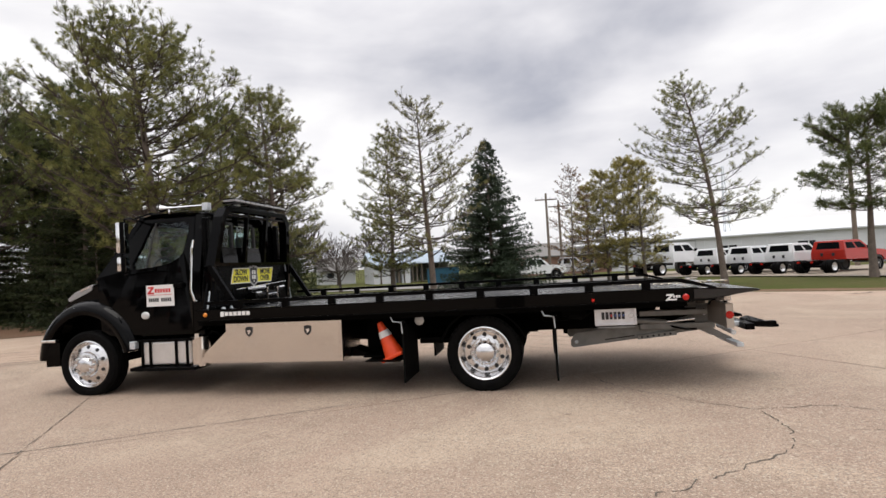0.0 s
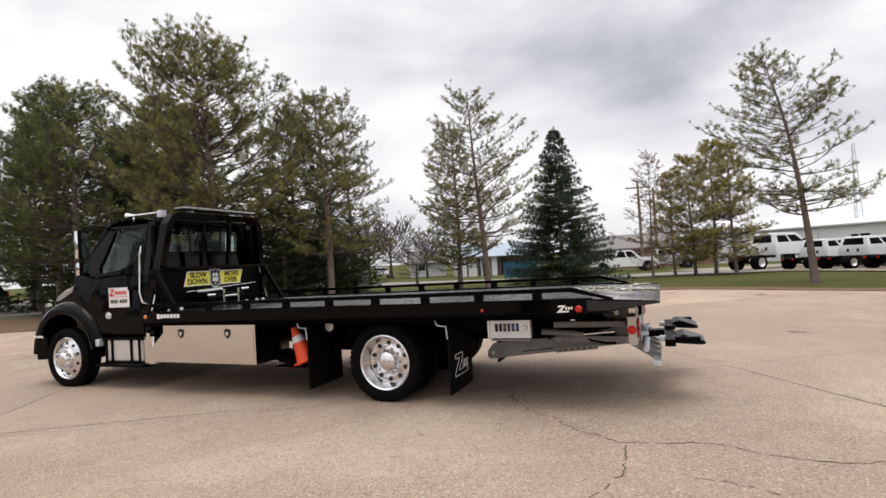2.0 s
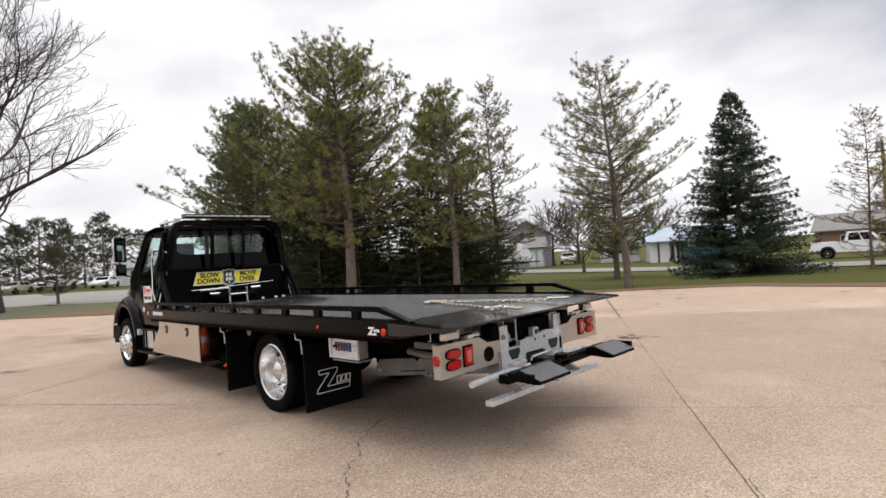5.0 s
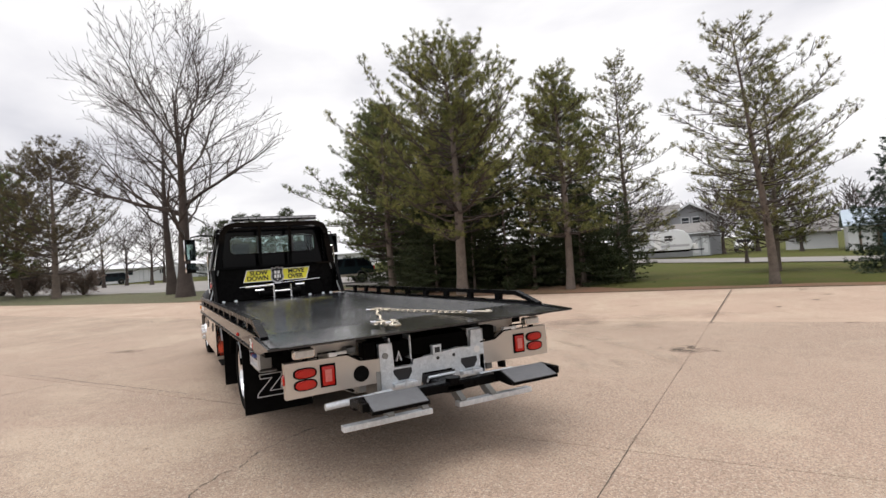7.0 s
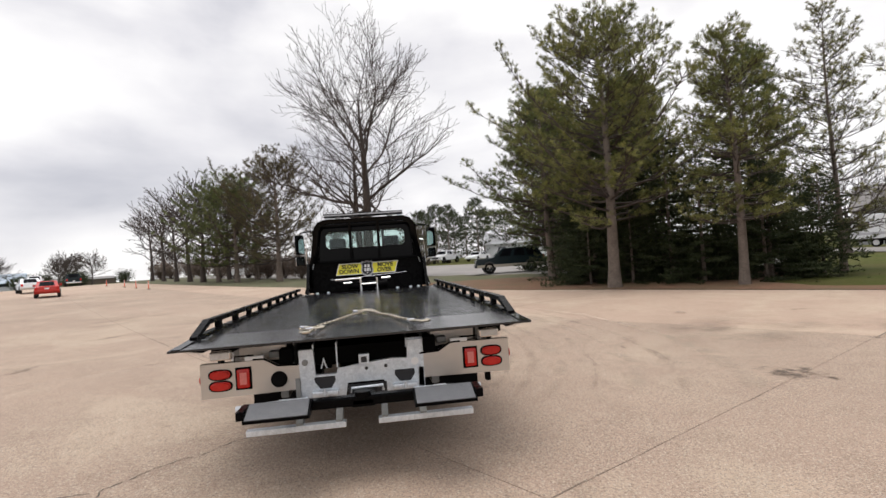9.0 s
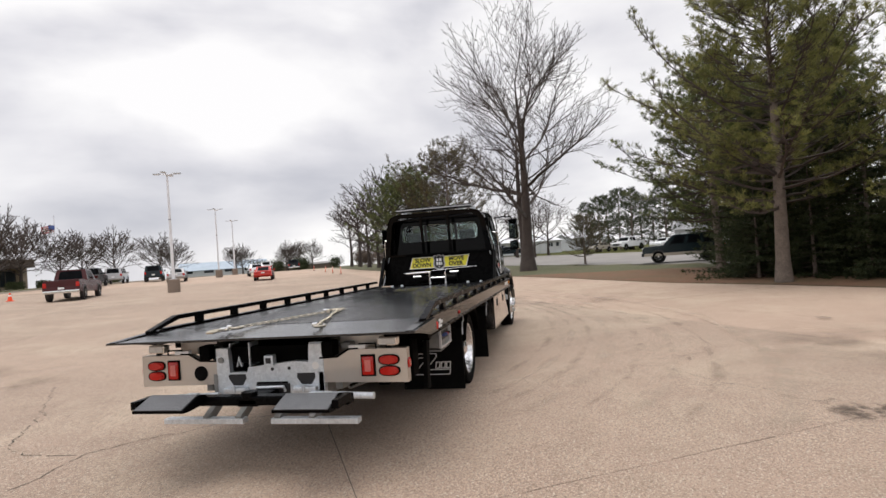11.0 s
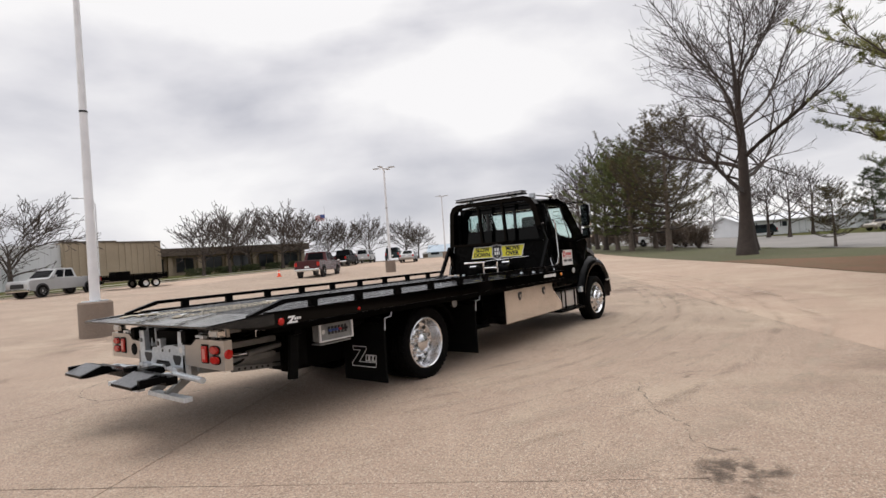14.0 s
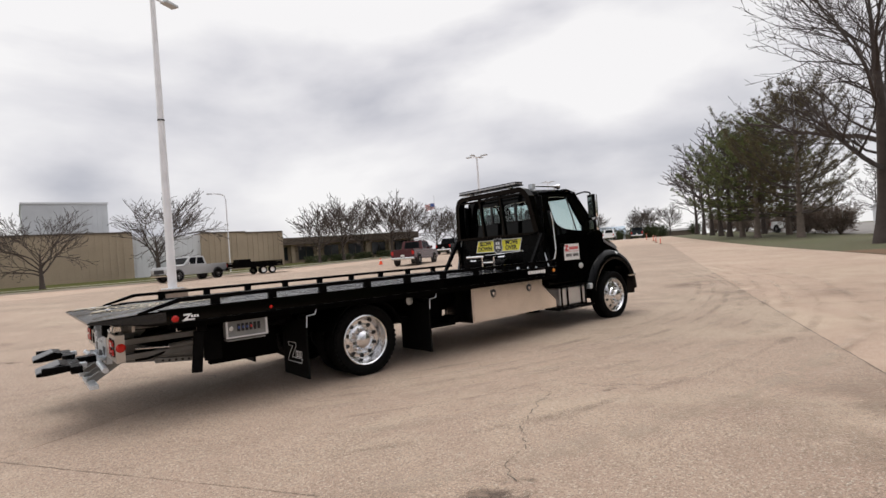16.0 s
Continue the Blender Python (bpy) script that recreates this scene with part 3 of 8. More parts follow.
for i in range(-6, 4):
    for j in range(-5, 4):
        corners = [SU * (U0 + (i + a) * LU) + SV * (V0 + (j + b) * LV) for a in (0, 1) for b in (0, 1)]
        if all(along(SOUTH, c.x) + 1 < c.y < along(NORTH, c.x) - 0.05 for c in corners):
            ob = new("slab", slab(i, j))
            ob.parent = lot


def filler(p, q):
    """Dirt that fills a joint, a little below the slabs."""
    bm = B()
    d = (q - p).normalized()
    n = Vector((-d.y, d.x)) * 0.011
    k = max(1, int((q - p).length / 2))
    rows = []
    for i in range(k + 1):
        c = p + (q - p) * i / k
        rows.append([bm.verts.new((c.x + s * n.x, c.y + s * n.y, ground_z(c.x, c.y) - 0.005)) for s in (-1, 1)])
    for a, b in zip(rows, rows[1:]):
        bm.faces.new((a[0], b[0], b[1], a[1]))
    return structure("joint", bm, "joint_dirt", "dark dirt in a joint between concrete slabs")


for i in range(-6, 5):
    filler(SU * (U0 + i * LU) + SV * (V0 - 5 * LV), SU * (U0 + i * LU) + SV * (V0 + 2 * LV))
for j in range(-5, 3):
    filler(SU * (U0 - 6 * LU) + SV * (V0 + j * LV), SU * (U0 + 2 * LU) + SV * (V0 + j * LV))


def ribbon(bm, pts, w, seed, lift=0.003, jag=0.05, step=0.10, gaps=0.0, across=(-1, 1)):
    """A crack: a thin crooked strip through the points, wider and narrower on its way."""
    rng = random.Random(seed)
    uv = bm.loops.layers.uv.verify()
    line = []
    for a, b in zip(pts, pts[1:]):
        a, b = Vector(a), Vector(b)
        n = max(1, int((b - a).length / step))
        line += [a + (b - a) * k / n for k in range(n)]
    line.append(Vector(pts[-1]))
    prev = None
    drift = 0.0
    for k, p in enumerate(line):
        d = (line[min(k + 1, len(line) - 1)] - line[max(k - 1, 0)]).normalized()
        nrm = Vector((-d.y, d.x))
        drift = drift * 0.8 + rng.uniform(-jag, jag)
        c = p + nrm * drift
        h = w * rng.uniform(0.25, 1.0) * (0.25 if k in (0, len(line) - 1) else 1)
        row = [bm.verts.new((c.x + s * nrm.x * h, c.y + s * nrm.y * h, ground_z(c.x, c.y) + lift)) for s in across]
        if prev and rng.random() > gaps:
            for q in range(len(across) - 1):
                f = bm.faces.new((prev[q], row[q], row[q + 1], prev[q + 1]))
                for lp, u in zip(f.loops, (across[q], across[q], across[q + 1], across[q + 1])):
                    lp[uv].uv = (abs(u), 0.0)
        prev = row
    return bm


CRACKS = [[(1.35, -0.3), (1.65, -0.95), (2.2, -1.6), (2.75, -2.0), (3.3, -1.95), (4.2, -2.1), (5.6, -1.7), (7.5, -1.9)],
          [(2.75, -2.02), (2.76, -2.52), (2.66, -2.91), (2.2, -3.40), (1.86, -3.64), (1.53, -3.89), (1.0, -4.5), (0.0, -5.4)],
          [(-0.61, 3.18), (-0.51, 3.51), (-0.02, 3.70), (0.43, 3.94), (0.68, 4.21), (0.84, 4.31), (1.13, 4.55), (1.14, 4.71)], [(-0.94, 3.45), (-1.02, 3.78), (-1.16, 3.93), (-1.35, 4.24)], [(-2.05, 5.2), (-2.3, 5.62)], [(3.2, -2.6), (3.81, -2.8), (4.6, -3.4)]]
for k, c in enumerate(CRACKS):
    structure("crack", ribbon(B(), c, 0.0090 if k < 2 else 0.006, 5 + k, jag=0.028, step=0.045, gaps=0.16), "crack", "dark crooked crack in the concrete")
for k in range(14):
    i = k % 5
    a = SU * (U0 + LU * (i - 2)) + SV * (V0 - 14 + 0.85 * k)
    structure("crack", ribbon(B(), [a, a + SV * 2.2 + SU * 0.03], 0.006, 40 + k, jag=0.012, step=0.06, gaps=0.15), "crack", "dark dirt in a joint of the concrete")
for k in range(10):
    a = SU * (-12 + 2.6 * k) + SV * (V0 + LV * (k % 3 - 1))
    structure("crack", ribbon(B(), [a, a + SU * 2.4], 0.006, 60 + k, jag=0.012, step=0.06, gaps=0.15), "crack", "dark dirt in a joint of the concrete")


for k, (a, b, w) in enumerate((((-3.17, -4.36), (-5.35, -0.73), 0.008), ((-5.35, -4.15), (-1.2, -1.66), 0.012))):
    structure("crack", ribbon(B(), [a, b], w, 90 + k, jag=0.008, step=0.07, gaps=0.06), "crack", "dark dirt in a joint of the concrete")


for k in range(12):
    a = SU * (-32.0 + 3.05 * k) + SV * (V0 + LV)
    structure("crack", ribbon(B(), [a, a + SU * 3.0], 0.011 if k < 9 else 0.006, 120 + k, jag=0.006, step=0.09, gaps=0.05), "crack", "dark dirt in a joint of the concrete")


for k in range(7):
    a = SU * U0 + SV * (V0 - 9.0 + 2.95 * k)
    structure("crack", ribbon(B(), [a, a + SV * 2.9], 0.006 if k < 3 else 0.003, 150 + k, jag=0.006, step=0.09, gaps=0.05 if k < 3 else 0.40), "crack", "dark dirt in a joint of the concrete")


def blot(name, x, y, r, seed, material, label, stretch=1.0, n=20, lift=0.0035):
    rng = random.Random(seed)
    bm = B()
    uv = bm.loops.layers.uv.verify()
    turn = rng.uniform(0, 3.1)
    pts = []
    for k in range(n):
        a = 2 * math.pi * k / n
        q = r * rng.uniform(0.85, 1.3)
        u, v = q * math.cos(a) * stretch, q * math.sin(a)
        pts.append((x + u * math.cos(turn) - v * math.sin(turn), y + u * math.sin(turn) + v * math.cos(turn), math.cos(a), math.sin(a)))
    mid = bm.verts.new((x, y, ground_z(x, y) + lift))
    rim = [bm.verts.new((p[0], p[1], ground_z(p[0], p[1]) + lift)) for p in pts]
    for k in range(n):
        j = (k + 1) % n
        f = bm.faces.new((mid, rim[k], rim[j]))
        for lp, c in zip(f.loops, ((0, 0), pts[k][2:], pts[j][2:])):
            lp[uv].uv = c
    return structure(name, bm, material, label)


for k, (x, y, r, st) in enumerate(((1.50, 4.80, 0.27, 1.4), (1.46, 4.72, 0.20, 1.1), (1.62, 4.70, 0.17, 1.3), (1.90, 4.95, 0.09, 1.3), (1.16, 4.70, 0.07, 1.3), (1.40, 4.98, 0.13, 1.2), (-1.09, 3.86, 0.05, 2.2), (1.05, -2.15, 0.06, 1.5), (-4.2, 6.8, 0.15, 1.6), (2.0, 8.4, 0.13, 1.5),
                                   (-0.9, 3.9, 0.07, 1.6), (0.15, 7.2, 0.10, 1.4))):
    blot("oil_stain", x, y, r, 100 + k, "oil", "dark oily dirt stain on the concrete", st)
rng = random.Random(9)
for k in range(30):
    x = rng.uniform(-9, 12)
    y = rng.uniform(9.5, 14.5) if k % 2 else rng.uniform(-9, 13)
    if y < along(NORTH, x) - 0.6 and abs(y) > 2.2:
        blot("dirt_stain", x, y, rng.uniform(0.08, 0.30), 200 + k, "oil", "small dark dirt mark on the concrete", rng.uniform(1.0, 3.0), 14)


# faint curved tracks left by tyres turning in beside the truck: polished pale ones and darker ones
TRACK = [Vector(p) for p in ((-17.0, -4.2), (-12.2, -0.6), (-8.6, 1.2), (-5.6, 2.15), (-3.0, 2.30), (-0.6, 1.95), (1.2, 1.2))]
for k, (shift, half, material) in enumerate(((-0.25, 0.16, "tyre_mark"), (0.05, 0.14, "pale_mark"), (0.32, 0.13, "tyre_mark"), (0.62, 0.20, "pale_mark"), (0.98, 0.14, "tyre_mark"), (1.35, 0.22, "pale_mark"), (1.75, 0.16, "tyre_mark"), (2.3, 0.3, "pale_mark"))):
    pts = []
    for i in range(31):
        f = min(i / 5, 5.999)
        m_ = int(f)
        p0, p1, p2, p3 = (TRACK[min(max(q, 0), 6)] for q in (m_ - 1, m_, m_ + 1, m_ + 2))
        w = f - m_
        c = 0.5 * ((2 * p1) + (p2 - p0) * w + (2 * p0 - 5 * p1 + 4 * p2 - p3) * w * w + (3 * p1 - p0 - 3 * p2 + p3) * w ** 3)
        d = (p2 - p1).normalized()
        pts.append(c + Vector((-d.y, d.x)) * shift * (1.0 + 0.05 * m_))
    structure("tyre_mark", ribbon(B(), pts, half, 300 + k, 0.0045 + 0.0006 * k, 0.0, 0.5, across=(-1, 0, 1)), material, "faint curved tyre track on the concrete")

rng = random.Random(77)
for k in range(26):
    x, y = rng.uniform(-14, 12), rng.uniform(-11, 12)
    if along(SOUTH, x) + 3 < y < along(NORTH, x) - 2.5:
        blot("grime_patch", x, y, rng.uniform(0.7, 2.0), 500 + k, "damp", "broad faint patch of grime on the concrete", rng.uniform(1.0, 2.2), 20, 0.0085 + 0.0005 * k)

# ---- tow truck: front towards -x, driver's side towards -y ----
truck = thing("tow_truck", "black flatbed tow truck with a steel deck on the lot", "truck")
REAR_X, FRONT_X, TYRE_R = 0.18, -5.15, 0.44


def words(name, text, size, material, parent, at, rz=90.0, extrude=0.001, tilt=90.0):
    """Upright lettering as a mesh part; the text runs along local x and faces the viewer."""
    cu = bpy.data.curves.new(name, "FONT")
    cu.body, cu.size, cu.extrude, cu.align_x, cu.align_y, cu.offset = text, size, extrude, "CENTER", "CENTER", size * 0.042
    tmp = bpy.data.objects.new(name, cu)
    scene.collection.objects.link(tmp)
    me = bpy.data.meshes.new_from_object(tmp.evaluated_get(bpy.context.evaluated_depsgraph_get()))
    bpy.data.objects.remove(tmp)
    me.materials.clear()
    me.materials.append(M[material])
    ob = new(name, me)
    ob.parent = parent
    ob.matrix_basis = pose(*at, tilt, 0, rz)
    return ob


# chassis
for s in (-1, 1):
    part("frame_rail", box(B(), -5.75, 2.55, s * 0.39, s * 0.47, 0.60, 0.86, 0.01), "dark_under", truck)
for x in (-4.2, -2.4, -1.2, -0.35, 0.7, 1.8):
    part("cross_member", box(B(), x - 0.05, x + 0.05, -0.40, 0.40, 0.64, 0.80, 0.01), "dark_under", truck)
part("drive_shaft", cyl(B(), (-3.6, 0, 0.62), (-0.1, 0, 0.50), 0.055, seg=12), "dark_under", truck)
bm = cyl(B(), (REAR_X, -0.95, TYRE_R), (REAR_X, 0.95, TYRE_R), 0.075, seg=14)
bmesh.ops.create_uvsphere(bm, u_segments=16, v_segments=10, radius=0.21, matrix=Matrix.Translation((REAR_X, 0, TYRE_R)))
part("rear_axle", bm, "dark_under", truck)
part("front_axle", cyl(B(), (FRONT_X, -0.9, 0.42), (FRONT_X, 0.9, 0.42), 0.06), "dark_under", truck)
part("transmission", box(B(), -4.5, -3.5, -0.3, 0.3, 0.42, 0.85, 0.06), "dark_under", truck)
for s in (-1, 1):
    for x in (REAR_X, FRONT_X):
        bm = B()
        for k in range(4):
            L = 0.62 - 0.11 * k
            box(bm, x - L, x + L, s * 0.39, s * 0.47, 0.585 - 0.022 * k, 0.603 - 0.022 * k)
        part("leaf_spring", bm, "dark_under", truck)
part("air_tank", cyl(B(), (-0.95, 0.15, 0.56), (-0.95, 0.75, 0.56), 0.12, seg=18), "dark_under", truck)
part("cross_bar", box(B(), -0.62, -0.10, -0.95, 0.95, 0.55, 0.62, 0.01), "dark_under", truck)


def wheel(x, y, s, dished, label):
    """A polished wheel with its tyre; s gives the side it faces."""
    R = TYRE_R
    lip = 0.302
    prof = [(lip, 0.095), (0.325, 0.122), (0.37, 0.132), (0.412, 0.124), (R - 0.008, 0.100)]
    for a in (0.078, 0.026, -0.026, -0.078):
        prof += [(R, a + 0.018), (R, a + 0.007), (R - 0.013, a + 0.005), (R - 0.013, a - 0.005), (R, a - 0.007), (R, a - 0.018)]
    prof += [(R - 0.008, -0.100), (0.412, -0.124), (0.37, -0.132), (0.325, -0.122), (lip, -0.095)]
    bm = lathe(B(), prof, (0, 0, 0), 56)
    for k in range(44):
        a = 2 * math.pi * k / 44
        for side in (-1, 1) if dished else ():
            m = Matrix.Rotation(a, 4, "Y") @ Matrix.Translation((R - 0.024, side * 0.108, 0))
            bmesh.ops.create_cube(bm, size=1, matrix=m @ Matrix.Diagonal((0.044, 0.020, 0.028, 1)))
    w = part("wheel", bm, "black_rubber", truck, label, True)
    w.name = "wheel"
    w.matrix_basis = pose(x, y, R, 0, 0, 0 if s > 0 else 180)
    if not label:
        part("rim", lathe(B(), [(0.30, 0.09), (0.27, 0.02), (0.27, -0.09), (0.05, -0.05), (0.05, 0.05), (0.26, 0.03)], (0, 0, 0), 24), "dark_under", w)
        return w
    if dished:
        prof = [(0.306, 0.098), (0.312, 0.110), (0.300, 0.116), (0.286, 0.106), (0.274, 0.062), (0.262, 0.020), (0.244, -0.022), (0.215, -0.030),
                (0.168, -0.022), (0.150, -0.006), (0.132, -0.004), (0.118, 0.010), (0.108, 0.058), (0.088, 0.070), (0.050, 0.092), (0.0, 0.096)]
        hole_r, hole_y, nut_r, nut_y = 0.205, -0.024, 0.140, 0.010
    else:
        prof = [(0.306, 0.098), (0.312, 0.110), (0.300, 0.116), (0.285, 0.100), (0.276, 0.072), (0.262, 0.080), (0.235, 0.100), (0.190, 0.116), (0.172, 0.122),
                (0.160, 0.150), (0.135, 0.158), (0.110, 0.162), (0.095, 0.200), (0.075, 0.212), (0.0, 0.216)]
        hole_r, hole_y, nut_r, nut_y = 0.228, 0.100, 0.128, 0.172
    part("rim", lathe(B(), prof, (0, 0, 0), 48), "rim_alloy", w, "polished aluminium rim", True)
    for k in range(10):
        a = 2 * math.pi * (k + 0.5) / 10
        p = Vector((hole_r * math.cos(a), hole_y, hole_r * math.sin(a)))
        ax = Vector((0.28 * math.cos(a), 1, 0.28 * math.sin(a))).normalized() if not dished else Vector((0, 1, 0))
        bm = cyl(B(), p - 0.01 * ax, p + 0.007 * ax, 0.0255, 0.024, 12)
        part("hand_hole", bm, "black_vinyl", w)
        a = 2 * math.pi * k / 10
        p = Vector((nut_r * math.cos(a), nut_y, nut_r * math.sin(a)))
        part("lug_nut", cyl(B(), p - Vector((0, 0.02, 0)), p + Vector((0, 0.028, 0)), 0.020, 0.014, 8), "alu", w)
    return w


for s in (-1, 1):
    wheel(FRONT_X, s * 1.00, s, False, "front wheel with a polished convex rim")
    wheel(REAR_X, s * 1.03, s, True, "rear wheel with a polished deep-dish rim")
    wheel(REAR_X, s * 0.72, s, True, "")


# cab
def half_w(z):
    return 1.05 if z < 1.55 else 1.05 - 0.15 * (z - 1.55) / 0.83


CAB_R = -3.48
cab = part("cab", box(B(), -4.98, CAB_R, -1.0, 1.0, 0.76, 0.84, 0.02), "black_paint", truck, "black cab shell of the truck")
for s in (-1, 1):
    for pts in ([(-3.60, 0.80), (CAB_R, 0.86), (CAB_R, 1.60), (-3.60, 1.60)], [(-3.60, 1.60), (CAB_R, 1.60), (CAB_R, 2.36), (-3.60, 2.36)],
                [(-4.98, 0.80), (-4.66, 0.80), (-4.80, 1.20), (-4.94, 1.60), (-5.02, 1.58)]):
        bm = B()
        lo = [bm.verts.new((x, s * half_w(z), z)) for x, z in pts]
        hi = [bm.verts.new((x, s * (half_w(z) - 0.06), z)) for x, z in pts]
        bm.faces.new(lo)
        bm.faces.new(hi[::-1])
        for i in range(len(pts)):
            bm.faces.new((lo[i], hi[i], hi[i - 1], lo[i - 1]))
        part("side_panel", bm, "black_paint", cab)
bm = B()
ringpanel(bm, [(CAB_R, y, z) for y, z in ((-1.02, 0.9), (-1.04, 1.55), (-0.95, 2.16), (-0.86, 2.37), (0.86, 2.37), (0.95, 2.16), (1.04, 1.55), (1.02, 0.9))],
          [(CAB_R, y, z) for y, z in ((-0.70, 1.92), (-0.76, 1.97), (-0.76, 2.17), (-0.70, 2.24), (0.70, 2.24), (0.76, 2.17), (0.76, 1.97), (0.70, 1.92))], (-0.05, 0, 0))
part("rear_wall", bm, "black_paint", cab)
for y in (-0.27, 0.34):
    part("window_mullion", box(B(), CAB_R - 0.03, CAB_R + 0.006, y - 0.022, y + 0.022, 1.92, 2.24), "black_vinyl", cab)
rw = part("rear_window", box(B(), CAB_R - 0.022, CAB_R - 0.018, -0.755, 0.755, 1.925, 2.235), "glass", cab, "clear sliding rear window")
rw.visible_shadow = False
bm = B()
rows = []
for x, dz, k in ((-4.53, -0.085, 0.93), (-4.46, -0.02, 0.97), (-4.30, 0.03, 0.99), (-3.95, 0.055, 1.0), (-3.62, 0.045, 0.99), (CAB_R - 0.02, 0.01, 0.97), (CAB_R, -0.04, 0.95)):
    rows.append([bm.verts.new((x, 0.93 * k * y, 2.355 + dz + 0.05 * (1 - abs(y) ** 3))) for y in (-1, -0.96, -0.85, -0.6, -0.3, 0, 0.3, 0.6, 0.85, 0.96, 1)])
for a, b in zip(rows, rows[1:]):
    for i in range(10):
        bm.faces.new((a[i], b[i], b[i + 1], a[i + 1]))
bmesh.ops.solidify(bm, geom=bm.faces[:], thickness=0.04)
part("roof", bm, "black_paint", cab, "", True)
bm = ringpanel(B(), [(-5.05, -1.04, 1.56), (-5.05, 1.04, 1.56), (-4.73, 0.985, 1.96), (-4.42, 0.93, 2.38), (-4.42, -0.93, 2.38), (-4.73, -0.985, 1.96)],
               [(-5.00, -0.92, 1.63), (-5.00, 0.92, 1.63), (-4.74, 0.88, 1.97), (-4.50, 0.82, 2.30), (-4.50, -0.82, 2.30), (-4.74, -0.88, 1.97)], (0.06, 0, -0.03))
part("windscreen_frame", bm, "black_paint", cab)
bm = B()
vs = [bm.verts.new(p) for p in ((-4.99, -0.93, 1.62), (-4.99, 0.93, 1.62), (-4.48, 0.83, 2.31), (-4.48, -0.83, 2.31))]
bm.faces.new(vs)
bmesh.ops.solidify(bm, geom=bm.faces[:], thickness=0.005)
ws = part("windscreen", bm, "glass", cab, "clear windscreen")
ws.visible_shadow = False
part("visor", prism(B(), [(-4.62, 2.36), (-4.36, 2.42), (-4.36, 2.45), (-4.64, 2.38)], "y", -0.8, 0.8), "black_paint", cab)
part("firewall", box(B(), -5.0, -4.9, -0.98, 0.98, 0.8, 1.56), "black_paint", cab)
part("dashboard", prism(B(), [(-4.95, 1.2), (-4.55, 1.2), (-4.55, 1.5), (-4.7, 1.6), (-4.95, 1.6)], "y", -0.95, 0.95), "black_vinyl", cab)
for y in (-0.55, 0.5):
    seat = part("seat", box(B(), -4.25, -3.75, y - 0.26, y + 0.26, 1.15, 1.33, 0.05), "seat", cab, "dark grey cab seat")
    part("backrest", box(B(), -3.84, -3.68, y - 0.25, y + 0.25, 1.33, 1.92, 0.06), "seat", seat)
    part("headrest", box(B(), -3.82, -3.70, y - 0.16, y + 0.16, 1.90, 2.12, 0.05), "seat", seat)
bm = B()
ringpts = [Vector((-4.42 + 0.05 * math.sin(2 * math.pi * k / 20), -0.55 + 0.22 * math.cos(2 * math.pi * k / 20), 1.62 + 0.2 * math.sin(2 * math.pi * k / 20))) for k in range(21)]
tube(bm, ringpts, 0.016, 6)
tube(bm, [(-4.42, -0.76, 1.62), (-4.42, -0.34, 1.62)], 0.014, 6)
part("steering_wheel", bm, "black_vinyl", cab)

